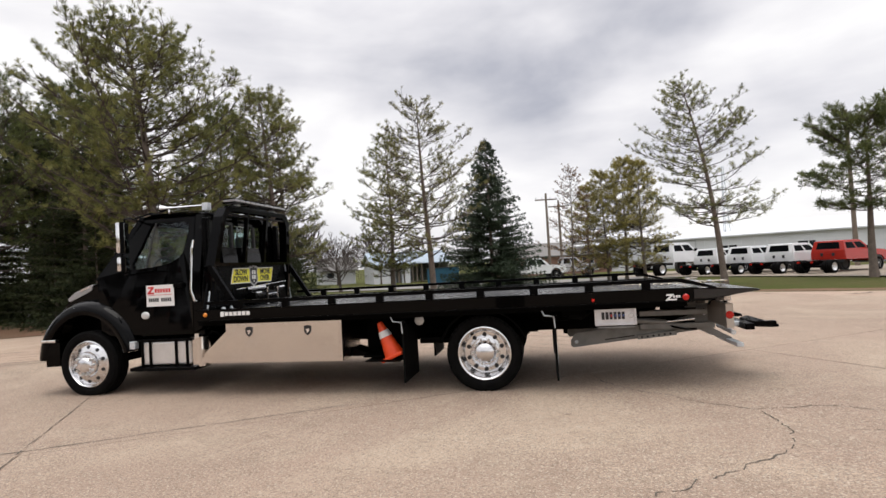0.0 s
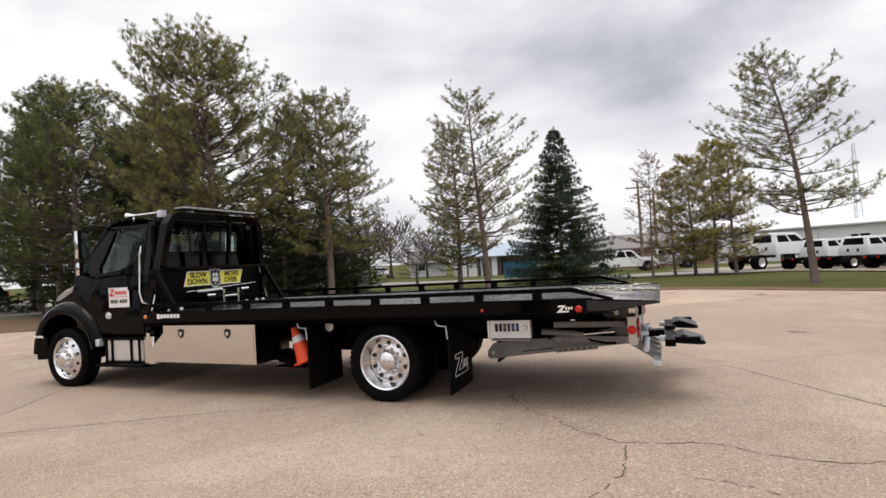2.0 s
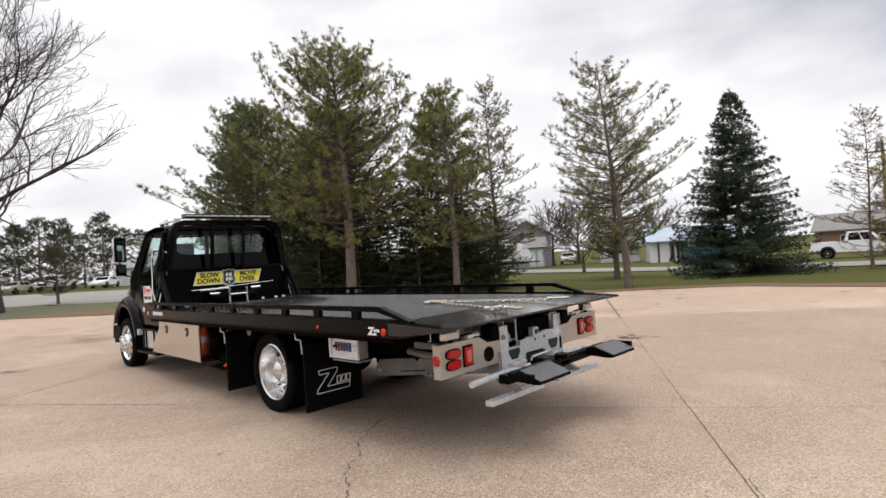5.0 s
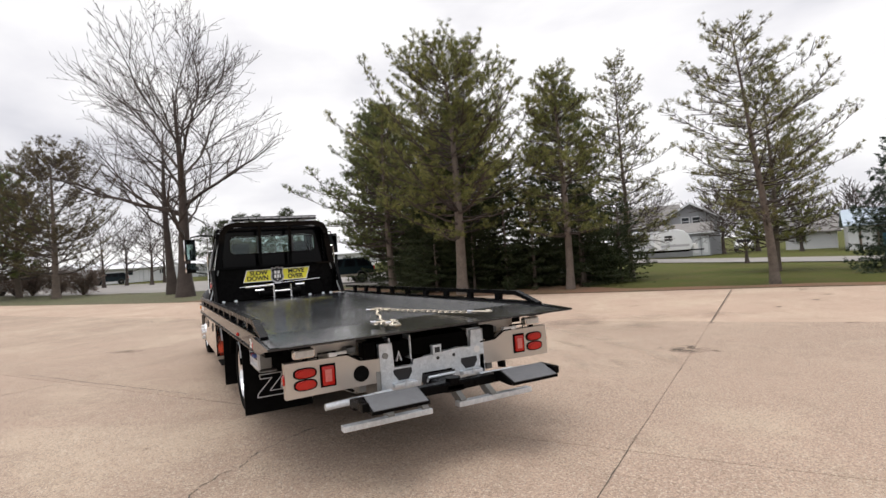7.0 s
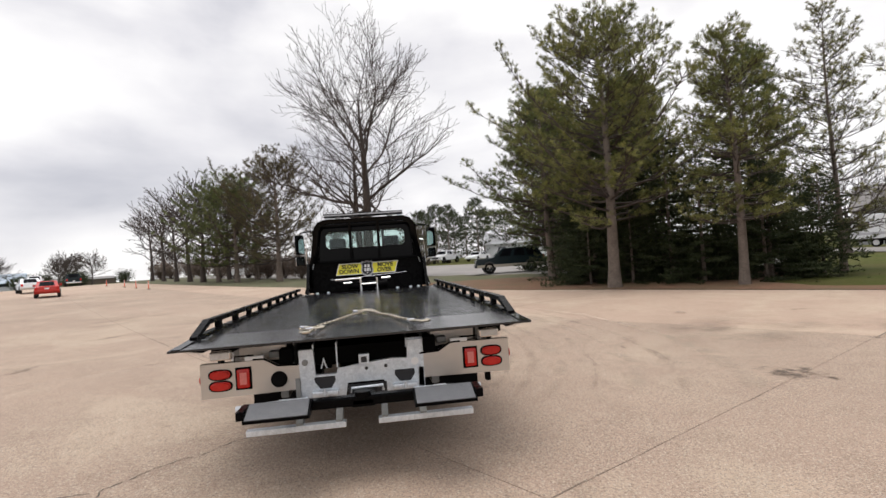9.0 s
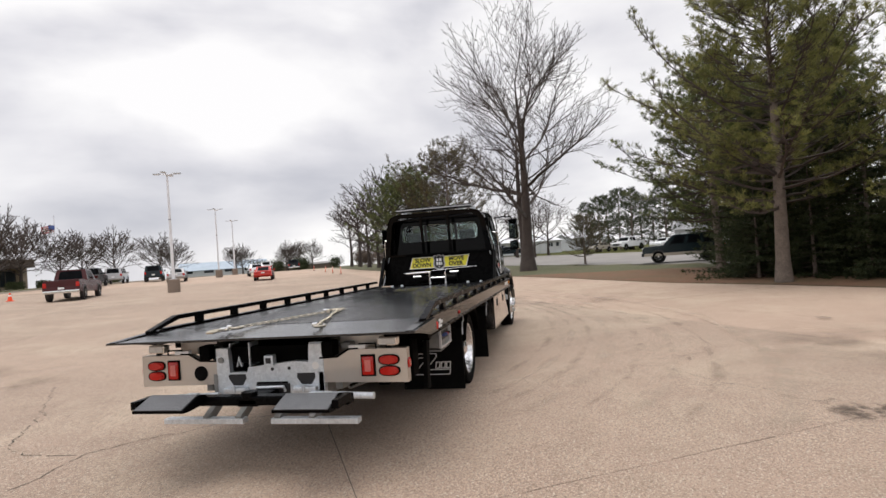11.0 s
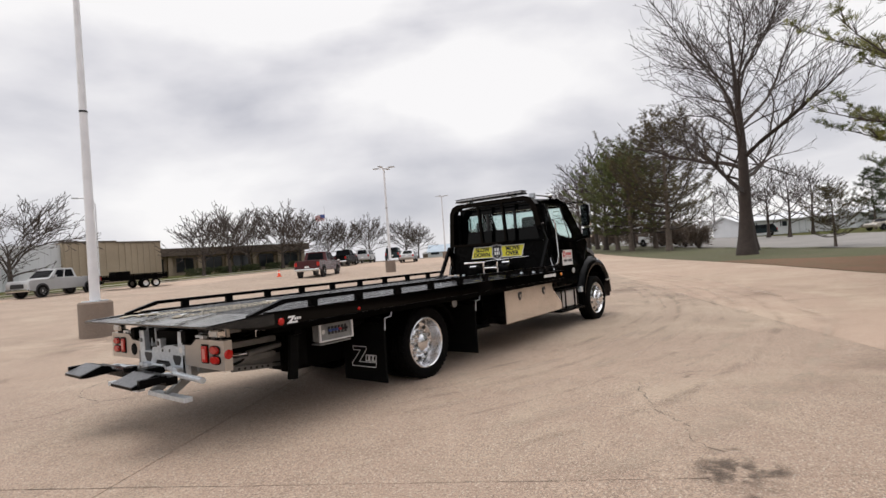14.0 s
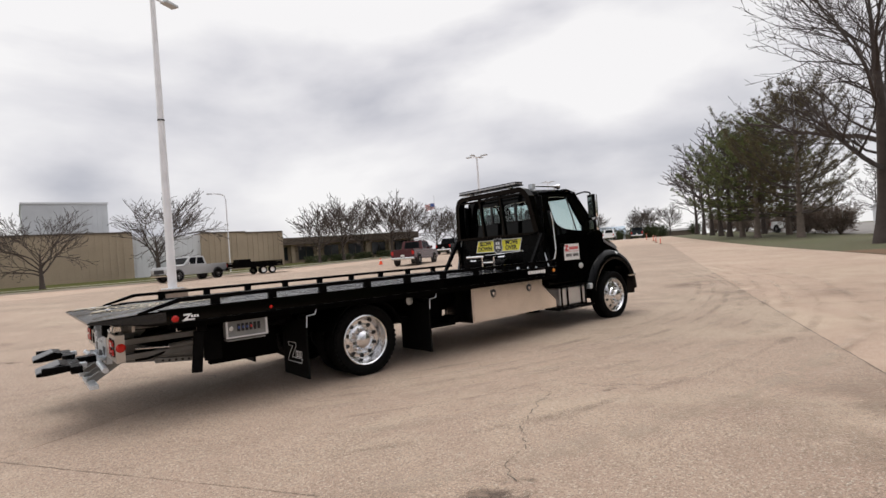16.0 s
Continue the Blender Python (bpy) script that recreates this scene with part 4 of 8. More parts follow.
DOOR_O = [(-4.0, 0.80), (-3.605, 0.80), (-3.605, 1.60), (-3.605, 2.20), (-3.605, 2.33), (-4.20, 2.33), (-4.36, 2.33), (-4.67, 1.97), (-4.93, 1.60), (-4.79, 1.20), (-4.65, 0.80), (-4.3, 0.80)]
DOOR_I = [(-3.93, 1.725), (-3.80, 1.79), (-3.745, 1.88), (-3.685, 2.20), (-3.72, 2.275), (-4.20, 2.285), (-4.26, 2.25), (-4.38, 1.97), (-4.50, 1.74), (-4.475, 1.675), (-4.40, 1.665), (-4.15, 1.69)]
for s in (-1, 1):
    at = lambda p, o: (p[0], s * (half_w(p[1]) + o), p[1])
    door = part("door", ringpanel(B(), [at(p, 0.008) for p in DOOR_O], [at(p, 0.004) for p in DOOR_I], (0, -s * 0.05, 0)), "black_paint", cab, "black cab door")
    bm = B()
    bm.faces.new([bm.verts.new(at(p, -0.02)) for p in DOOR_I])
    bmesh.ops.solidify(bm, geom=bm.faces[:], thickness=0.004)
    dw = part("door_window", bm, "glass", door, "grey-green tinted side window")
    dw.visible_shadow = False
    part("window_divider", tube(B(), [at((-4.285, 1.68), 0.0), at((-4.19, 2.28), 0.0)], 0.011, 6), "black_vinyl", door)
    part("door_handle", box(B(), -3.86, -3.72, s * 1.058, s * 1.085, 1.40, 1.46, 0.01), "black_frame", door)
    sign = part("door_sign", box(B(), -4.27, -3.86, s * 1.0585, s * 1.063, 1.165, 1.445, 0.004), "white", door, "white magnetic company sign with red and grey bars")
    yy = s * 1.0645
    zz = [(-4.24, 1.425), (-4.155, 1.425), (-4.155, 1.405), (-4.205, 1.35), (-4.15, 1.35), (-4.158, 1.327), (-4.25, 1.327), (-4.25, 1.345), (-4.197, 1.402), (-4.24, 1.402)]
    zz = [(x if s < 0 else -8.13 - x, z) for x, z in zz]
    part("red_mark", prism(B(), zz, "y", yy - 0.001, yy + 0.001), "red_vinyl", sign)
    for i in range(6):
        x = -4.14 + 0.04 * i if s < 0 else -4.03 + 0.04 * i - 0.2
        part("red_bar", box(B(), x, x + 0.03, yy - 0.001, yy + 0.001, 1.345, 1.395), "red_vinyl", sign)
    part("grey_rule", box(B(), -4.24, -3.89, yy - 0.001, yy + 0.001, 1.312, 1.318), "red_vinyl", sign)
    for i in range(11):
        x = -4.235 + 0.031 * i
        if i != 5:
            part("grey_bar", box(B(), x, x + 0.022, yy - 0.001, yy + 0.001, 1.225, 1.275), "black_vinyl", sign)
    part("oval_badge", lathe(B(), [(0, 0.012), (0.03, 0.012), (0.046, 0.006), (0.05, 0.0)], (0, 0, 0), 20), "clear_lens", door, "silver oval badge").matrix_basis = \
        Matrix.Translation((-4.30, s * 1.058, 1.05)) @ pose(0, 0, 0, 0, 0, 0 if s > 0 else 180) @ Matrix.Diagonal((1.25, 1, 1, 1))
    # grab handle, mirrors, horn
    part("grab_handle", tube(B(), [(-3.53, s * 1.05, 2.00), (-3.50, s * 1.12, 1.99), (-3.52, s * 1.14, 1.90), (-3.55, s * 1.14, 1.36), (-3.52, s * 1.13, 1.22), (-3.50, s * 1.05, 1.20)], 0.017, 10),
         "chrome", cab, "chrome grab handle", True)
    part("cab_extender", box(B(), -3.47, -3.40, s * 0.90, s * 1.0, 1.0, 2.30, 0.02), "black_frame", cab)
    mir = part("mirror", tube(B(), [(-4.45, s * 0.96, 2.33), (-4.36, s * 1.20, 2.34), (-4.31, s * 1.34, 2.31), (-4.33, s * 1.38, 2.15), (-4.33, s * 1.38, 1.66), (-4.55, s * 1.06, 1.60)], 0.014, 8),
               "black_frame", truck, "black mirror arm with chrome-backed heads", True)
    for nm, z0, z1, w in (("mirror_head", 1.87, 2.27, 0.095), ("convex_mirror", 1.64, 1.83, 0.085)):
        turn = pose(-4.31, s * 1.37, 0, 0, 0, -s * 24)
        part(nm, box(B(), -0.015, 0.03, -w, w, z0, z1, 0.014), "black_frame", mir).matrix_basis = turn
        part(nm.split("_")[0] + "_back", box(B(), -0.066, -0.0155, -w * 0.99, w * 0.99, z0 + 0.004, z1 - 0.004, 0.022), "chrome", mir, "", True).matrix_basis = turn
        part(nm.split("_")[0] + "_glass", box(B(), 0.0305, 0.034, -w + 0.014, w - 0.014, z0 + 0.016, z1 - 0.016), "mirror_glass", mir).matrix_basis = turn
    horn = part("air_horn", lathe(B(), [(0.0, 0.0), (0.052, 0.0), (0.045, 0.03), (0.024, 0.09), (0.016, 0.2), (0.014, 0.70), (0.0, 0.70)], (0, 0, 0), 16), "chrome", truck, "chrome air horn on the cab roof", True)
    horn.matrix_basis = pose(-4.27, s * 0.70, 2.50, 0, 0, -90)
    part("horn_bracket", box(B(), 0.66, 0.75, 0.66, 0.74, 0, 0.1), "galv", horn).matrix_basis = pose(-0.70, 0.0, -0.07)
    part("horn_foot", cyl(B(), (0, 0.12, -0.09), (0, 0.12, 0.0), 0.016, seg=8), "chrome", horn)

# hood, fenders, bumper
bm = B()
rows = []
for x, w, zt in ((-4.70, 1.045, 1.60), (-4.86, 1.035, 1.615), (-5.05, 0.97, 1.575), (-5.30, 0.89, 1.49), (-5.55, 0.82, 1.38), (-5.75, 0.75, 1.25), (-5.86, 0.68, 1.10), (-5.90, 0.62, 0.95)):
    row = []
    for k in range(17):
        a = math.pi * k / 16
        c, sn = math.cos(a), math.sin(a)
        row.append(bm.verts.new((x, w * math.copysign(abs(c) ** 0.42, c), 0.78 + (zt - 0.78) * abs(sn) ** 0.55)))
    rows.append(row)
for a, b in zip(rows, rows[1:]):
    for i in range(16):
        bm.faces.new((a[i], b[i], b[i + 1], a[i + 1]))
bm.faces.new(rows[-1])
hood = part("hood", bm, "black_paint", truck, "sloping black hood", True)
FEND = [(0.60, 0.70), (0.60, 1.10), (0.615, 1.135), (0.65, 1.15), (0.70, 1.145), (0.745, 1.11), (0.785, 1.05), (0.80, 0.96), (0.80, 0.70)]
for s in (-1, 1):
    bm = B()
    rings = []
    for k in range(27):
        a = radians(12 + 164 * k / 26)
        st = 1.0 + 0.06 * max(0, math.cos(a - radians(125))) - 0.05 * max(0, math.cos(a))
        rings.append([bm.verts.new((FRONT_X + r * st * math.cos(a) * (1.0 if r > 0.7 else 0.98), s * y, 0.455 + r * st * math.sin(a))) for r, y in FEND])
    for a, b in zip(rings, rings[1:]):
        for i in range(len(FEND) - 1):
            bm.faces.new((a[i], b[i], b[i + 1], a[i + 1]))
    bm.faces.new(rings[0])
    bm.faces.new(rings[-1])
    fender = part("fender", bm, "black_paint", truck, "rounded black front fender", True)
    part("marker_lamp", lathe(B(), [(0, 0.02), (0.03, 0.015), (0.045, 0.0)], (0, 0, 0), 14), "clear_lens", fender).matrix_basis = \
        pose(-5.30, s * 1.10, 1.215, 60 * s, 0, 0)
    part("fender_trim", box(B(), -4.50, -4.42, s * 1.05, s * 1.13, 0.62, 0.72, 0.01), "galv", fender)
    part("wheel_well", box(B(), -5.75, -4.55, s * 0.55, s * 0.72, 0.62, 1.15, 0.05), "dark_under", truck)
    bm = prism(B(), [(-5.74, 1.12), (-5.64, 1.27), (-5.50, 1.385), (-5.20, 1.492), (-4.95, 1.545), (-4.95, 1.05), (-5.6, 1.05)], "y", s * 0.55, s * 0.93)
    bmesh.ops.bevel(bm, geom=bm.edges[:], offset=0.02, segments=2, affect="EDGES")
    nac = part("headlight_nacelle", bm, "black_paint", truck, "", True)
    bm = prism(B(), [(-5.62, 1.315), (-5.50, 1.40), (-5.34, 1.462), (-5.19, 1.508), (-5.20, 1.42), (-5.32, 1.375), (-5.45, 1.325), (-5.58, 1.27)], "y", s * 0.80, s * 0.942)
    bmesh.ops.bevel(bm, geom=bm.edges[:], offset=0.012, segments=2, affect="EDGES")
    part("headlight", bm, "lamp_strip", nac, "slanted clear headlight lens", True)
    part("headlight_bezel", prism(B(), [(-5.40, 1.432), (-5.22, 1.492), (-5.23, 1.462), (-5.39, 1.405)], "y", s * 0.942, s * 0.947), "chrome", nac)
bm = prism(B(), [(-5.60, -1.10), (-5.78, -1.14), (-5.96, -0.9), (-6.0, 0.0), (-5.96, 0.9), (-5.78, 1.14), (-5.60, 1.10)], "z", 0.42, 0.74)
bumper = part("bumper", bm, "black_paint", truck, "black front bumper")
for s in (-1, 1):
    part("chrome_trim", box(B(), -5.86, -5.62, s * 1.08, s * 1.15, 0.745, 0.785, 0.012), "chrome", bumper)

# steps, battery box and tanks beside the cab
for s in (-1, 1):
    bb = part("battery_box", box(B(), -4.36, -3.66, s * 0.62, s * 1.06, 0.40, 0.70, 0.02), "alu", truck, "polished box with black straps under the door")
    for x in (-4.36, -4.24, -3.86, -3.70):
        part("strap", box(B(), x - 0.018, x + 0.018, s * 1.055, s * 1.075, 0.38, 0.72, 0.004), "black_frame", bb)
    part("upper_tread", box(B(), -4.42, -3.62, s * 0.85, s * 1.09, 0.705, 0.735, 0.006), "black_frame", bb)
    part("lower_step", box(B(), -4.50, -3.55, s * 0.80, s * 1.14, 0.33, 0.375, 0.01), "black_frame", truck, "black running step")
    if s < 0:
        ft = part("fluid_tank", cyl(B(), (-3.60, s * 0.93, 0.36), (-3.60, s * 0.93, 0.74), 0.125, seg=24), "stainless", truck, "polished upright tank", True)
        part("tank_cap", cyl(B(), (-3.60, s * 0.98, 0.74), (-3.60, s * 0.98, 0.785), 0.042, seg=14), "chrome", ft)
        part("hose", tube(B(), [(-3.50, -0.9, 0.74), (-3.42, -0.95, 0.80), (-3.36, -0.92, 0.78), (-3.34, -0.8, 0.7)], 0.014, 6), "black_rubber", ft)

# toolboxes
for s in (-1, 1):
    tb = part("toolbox", prism(B(), [(-3.33, 0.44), (-3.33, 0.55), (-3.02, 0.82), (-3.02, 0.915), (-1.50, 0.905), (-1.50, 0.42)], "y", s * 0.62, s * 1.25), "stainless", truck,
              "polished stainless steel toolbox below the deck")
    part("toolbox_door", prism(B(), [(-3.29, 0.465), (-3.29, 0.545), (-2.985, 0.81), (-2.985, 0.893), (-1.535, 0.884), (-1.535, 0.447)], "y", s * 1.2505, s * 1.256), "stainless", tb)
    part("edge_trim", box(B(), -1.499, -1.492, s * 1.243, s * 1.258, 0.42, 0.905), "black_frame", tb)
    for x in (-2.70, -1.93):
        z = 0.81 if x < -2 else 0.802
        sh = [(x - 0.045, z + 0.05), (x, z + 0.062), (x + 0.045, z + 0.05), (x + 0.045, z - 0.01), (x + 0.025, z - 0.045), (x, z - 0.062), (x - 0.025, z - 0.045), (x - 0.045, z - 0.01)]
        lt = part("latch", prism(B(), sh, "y", s * 1.256, s * 1.264), "black_vinyl", tb, "black shield-shaped latch")
        part("latch_handle", prism(B(), [(x - 0.028, z + 0.012), (x + 0.022, z + 0.022), (x + 0.028, z + 0.0), (x + 0.006, z - 0.03), (x - 0.012, z - 0.034), (x - 0.004, z - 0.006)],
                                   "y", s * 1.264, s * 1.272), "chrome", lt)
    part("tray", prism(B(), [(-1.49, 0.42), (-1.49, 0.52), (-1.30, 0.46), (-1.30, 0.42)], "y", s * 0.62, s * 0.95), "dark_under", tb)
    rack = part("cone_holder", box(B(), -1.36, -0.82, s * 0.60, s * 0.74, 0.40, 0.93, 0.01), "dark_under", truck)
    part("holder_shelf", box(B(), -1.30, -0.80, s * 0.74, s * 1.10, 0.425, 0.445), "dark_under", rack)
    # flaps, work lamps, dual fenders
    for x, z0, name in ((-0.755, 0.14, "mud_flap"), (1.00, 0.13, "mud_flap")):
        fl = part(name, box(B(), x - 0.012, x + 0.012, s * 0.55, s * 1.24, z0, 0.83, 0.003), "black_rubber", truck, "black rubber mud flap")
        part("bracket", tube(B(), [(x - 0.16, s * 1.22, 0.955), (x - 0.11, s * 1.25, 0.86), (x - 0.01, s * 1.25, 0.85), (x, s * 1.25, 0.72)], 0.008, 6), "galv", fl)
        part("clamp_bar", box(B(), x - 0.025, x + 0.025, s * 0.53, s * 1.25, 0.80, 0.86, 0.006), "black_frame", fl)
        if x > 0:
            lx = x + 0.0135
            y0 = s * 0.90
            pts = [(-0.21, 0.15), (0.04, 0.15), (0.045, 0.11), (-0.10, -0.05), (0.22, -0.05), (0.20, -0.11), (-0.24, -0.11), (-0.235, -0.07), (-0.07, 0.10), (-0.20, 0.10)]
            bm = B()
            for (ya, za), (yb, zb) in zip(pts, pts[1:] + pts[:1]):
                tube(bm, [(lx, y0 + 0.88 * ya, 0.39 + 0.88 * za), (lx, y0 + 0.88 * yb, 0.39 + 0.88 * zb)], 0.0042, 4)
            part("flap_mark", bm, "white", fl, "white outlined zigzag mark")
            for i in range(3):
                ya = y0 + 0.02 + 0.060 * i
                part("flap_bar", ringpanel(B(), [(lx, ya, 0.358), (lx, ya + 0.052, 0.358), (lx, ya + 0.062, 0.432), (lx, ya + 0.010, 0.432)],
                                           [(lx, ya + 0.010, 0.367), (lx, ya + 0.043, 0.367), (lx, ya + 0.052, 0.423), (lx, ya + 0.019, 0.423)], (0.003, 0, 0)), "white", fl)
    wl_ = part("work_lamp", lathe(B(), [(0, -0.04), (0.05, -0.035), (0.068, 0.0), (0.066, 0.012), (0.0, 0.014)], (0, 0, 0), 18), "black_frame", truck, "round work lamp")
    wl_.matrix_basis = pose(-0.60, s * 1.0, 0.84, 0, 0, 0 if s > 0 else 180)
    part("lamp_lens", lathe(B(), [(0.058, 0.0145), (0.03, 0.02), (0, 0.022)], (0, 0, 0), 16), "clear_lens", wl_)
    bm = B()
    rings = []
    for k in range(13):
        a = radians(18 + 144 * k / 12)
        rings.append([bm.verts.new((REAR_X + r * math.cos(a), s * y, 0.44 + r * math.sin(a))) for r, y in ((0.50, 0.52), (0.50, 1.2), (0.52, 1.22), (0.52, 0.52))])
    for a, b in zip(rings, rings[1:]):
        for i in range(4):
            bm.faces.new((a[i], b[i], b[(i + 1) % 4], a[(i + 1) % 4]))
    part("dual_fender", bm, "dark_under", truck)
    part("hydraulic_tank", box(B(), 0.86, 1.18, s * 0.48, s * 0.80, 0.74, 0.93, 0.03), "dark_under", truck)

# carrier deck
deck = part("deck", box(B(), -3.34, 2.45, -1.25, 1.25, 1.035, 1.083), "deck", truck, "black coated steel deck with fine ribs")
bm = B()
for i in range(57):
    y = -1.12 + 0.04 * i
    prism(bm, [(y - 0.012, 1.0825), (y - 0.006, 1.0868), (y + 0.006, 1.0868), (y + 0.012, 1.0825)], "x", -2.9, 2.45)
tagged(part("deck_rib", bm, "deck", deck), kind="stuff")
part("tail_plate", prism(B(), [(2.45, 1.083), (3.085, 1.058), (3.085, 1.042), (2.62, 0.985), (2.45, 0.985)], "y", -1.335, 1.335), "deck", deck, "tapered steel tail of the deck")
for i in range(14):
    x = -3.1 + 0.42 * i
    part("deck_cross_member", box(B(), x - 0.03, x + 0.03, -1.24, 1.24, 0.97, 1.034), "dark_under", deck)
for s in (-1, 1):
    part("subframe_rail", box(B(), -3.3, 2.75, s * 0.36, s * 0.48, 0.862, 0.968, 0.008), "dark_under", truck)
    beam = part("side_beam", prism(B(), [(-3.36, 0.97), (-3.36, 1.10), (2.60, 1.092), (3.07, 1.063), (3.07, 1.050), (2.58, 0.958), (2.2, 0.955)], "y", s * 1.252, s * 1.315), "black_paint", deck,
                "black side beam of the deck")
    part("lower_lip", box(B(), -3.36, 2.3, s * 1.315, s * 1.327, 0.957, 0.972), "black_frame", beam)
    part("upper_lip", box(B(), -3.36, 2.5, s * 1.245, s * 1.325, 1.0935, 1.104), "black_frame", beam)
    part("drop_plate", box(B(), -3.4, 2.4, s * 1.10, s * 1.24, 0.90, 0.956), "dark_under", deck)
    # guard rail
    bm = B()
    pts = [(-3.25, 1.205), (2.33, 1.205), (2.68, 1.10), (2.68, 1.075), (2.30, 1.165), (-3.25, 1.165)]
    prism(bm, pts, "y", s * 1.255, s * 1.312)
    rail = part("guard_rail", bm, "black_frame", deck, "low black guard rail")
    for i in range(9):
        x = 1.98 - 0.595 * i
        part("rail_post", box(B(), x - 0.045, x + 0.045, s * 1.262, s * 1.306, 1.103, 1.166), "black_frame", rail)
    # lamps and marks along the beam
    yo = s * 1.316

    def lamp(name, x, z, r, m):
        ob = part(name, lathe(B(), [(0, 0.016), (r * 0.7, 0.013), (r, 0.004), (r, -0.004)], (0, 0, 0), 16), m, beam)
        ob.matrix_basis = pose(x, yo, z, 0, 0, 0 if s > 0 else 180)

    lamp("red_marker_lamp", 2.37, 1.004, 0.034, "red_lens")
    lamp("amber_marker_lamp", -3.25, 1.042, 0.028, "amber_lens")
    lamp("small_red_lamp", 1.42, 1.010, 0.018, "red_lens")
    for i in range(7):
        x = -3.04 + 0.058 * i
        part("name_bar", box(B(), x, x + 0.046, yo - 0.002, yo + 0.003, 1.02 if i else 1.012, 1.068 if i else 1.074), "white", beam)
    run = lambda v: 2.16 + v if s < 0 else 2.31 - v
    part("zigzag_mark", prism(B(), [(run(a), b) for a, b in ((0, 0.975), (0.06, 1.025), (0.015, 1.025), (0.02, 1.042), (0.095, 1.042), (0.05, 0.992), (0.12, 0.992), (0.115, 0.975))],
                              "y", yo - 0.002, yo + 0.003), "white", beam)
    for i in range(3):
        part("name_bar", box(B(), run(0.085 + 0.026 * i), run(0.103 + 0.026 * i), yo - 0.002, yo + 0.003, 1.002, 1.026), "white", beam)

# headboard and light bar
HB = -3.33
hb = part("headboard", prism(B(), [(-1.20, 1.10), (-1.03, 1.665), (1.03, 1.665), (1.20, 1.10)], "x", HB - 0.03, HB), "black_frame", truck, "black headboard behind the cab")
O = [(-1.06, 1.65), (-1.0, 2.0), (-0.95, 2.30), (-0.87, 2.42), (-0.74, 2.465), (0.74, 2.465), (0.87, 2.42), (0.95, 2.30), (1.0, 2.0), (1.06, 1.65)]
I = [(-0.95, 1.69), (-0.90, 2.0), (-0.86, 2.26), (-0.80, 2.35), (-0.70, 2.39), (0.70, 2.39), (0.80, 2.35), (0.86, 2.26), (0.90, 2.0), (0.95, 1.69)]


def leaned(ob):
    """The rack leans back a little over the deck."""
    for v in ob.data.vertices:
        v.co.x += 0.11 * (v.co.z - 1.10)
    return ob


leaned(part("rack_frame", ringpanel(B(), [(HB + 0.01, y, z) for y, z in O], [(HB + 0.01, y, z) for y, z in I], (-0.13, 0, 0)), "black_paint", hb))
for s in (-1, 1):
    leaned(part("rack_leg", box(B(), HB - 0.12, HB + 0.012, s * 1.02, s * 1.10, 1.10, 1.66, 0.01), "black_paint", hb))
    part("brace", prism(B(), [(HB + 0.012, 1.60), (HB + 0.012, 1.66), (HB + 0.06, 1.66), (HB + 0.42, 1.10), (HB + 0.35, 1.10)], "y", s * 1.07, s * 1.12), "black_frame", hb)
    part("brace_edge", tube(B(), [(HB + 0.01, s * 0.99, 1.66), (HB + 0.012, s * 1.16, 1.11)], 0.009, 6), "galv", hb)
for y in (-0.28, 0.25):
    leaned(part("rack_bar", box(B(), HB - 0.06, HB, y - 0.026, y + 0.026, 1.66, 2.40, 0.006), "black_paint", hb))
leaned(part("top_tube", box(B(), HB - 0.05, HB + 0.0, -0.84, 0.84, 2.33, 2.36, 0.008), "black_paint", hb))
LB = HB + 0.15
bar = part("light_bar", box(B(), LB - 0.13, LB + 0.07, -0.74, 0.74, 2.495, 2.515, 0.006), "black_frame", truck, "low clear amber light bar on the rack")
for i in range(11):
    y = -0.73 + 0.1335 * i
    part("light_module", box(B(), LB - 0.12, LB + 0.06, y, y + 0.124, 2.515, 2.548, 0.008), "lamp_strip", bar)
part("bar_lid", box(B(), LB - 0.12, LB + 0.06, -0.74, 0.74, 2.548, 2.560, 0.004), "black_frame", bar)
for y in (-0.5, 0.5):
    part("bar_foot", box(B(), LB - 0.09, LB - 0.03, y - 0.04, y + 0.04, 2.455, 2.496), "galv", bar)

# warning sign on the headboard
sx = HB + 0.004
sign = part("warning_sign", prism(B(), [(-0.60, 1.395), (-0.53, 1.615), (0.60, 1.615), (0.53, 1.395)], "x", HB, sx), "white", hb, "yellow warning sign with black lettering and a shield")
part("sign_face", prism(B(), [(-0.583, 1.408), (-0.517, 1.602), (0.583, 1.602), (0.517, 1.408)], "x", sx, sx + 0.002), "yellow", sign)
for text, y, z in (("SLOW", -0.325, 1.553), ("DOWN", -0.345, 1.457), ("MOVE", 0.345, 1.553), ("OVER", 0.325, 1.457)):
    words("lettering", text, 0.110, "black_vinyl", sign, (sx + 0.003, y, z), 90.0)
SH = [(y * 1.04, 1.505 + (z - 1.505) * 1.16) for y, z in ((-0.115, 1.60), (-0.085, 1.625), (-0.04, 1.61), (0, 1.648), (0.04, 1.61), (0.085, 1.625), (0.115, 1.60), (0.10, 1.54), (0.118, 1.46), (0.09, 1.405), (0, 1.362), (-0.09, 1.405), (-0.118, 1.46), (-0.10, 1.54))]
part("shield_rim", prism(B(), SH, "x", sx + 0.002, sx + 0.005), "grey_vinyl", sign)
part("shield", prism(B(), [(y * 0.8, 1.505 + (z - 1.505) * 0.82) for y, z in SH], "x", sx + 0.005, sx + 0.007), "black_vinyl", sign)
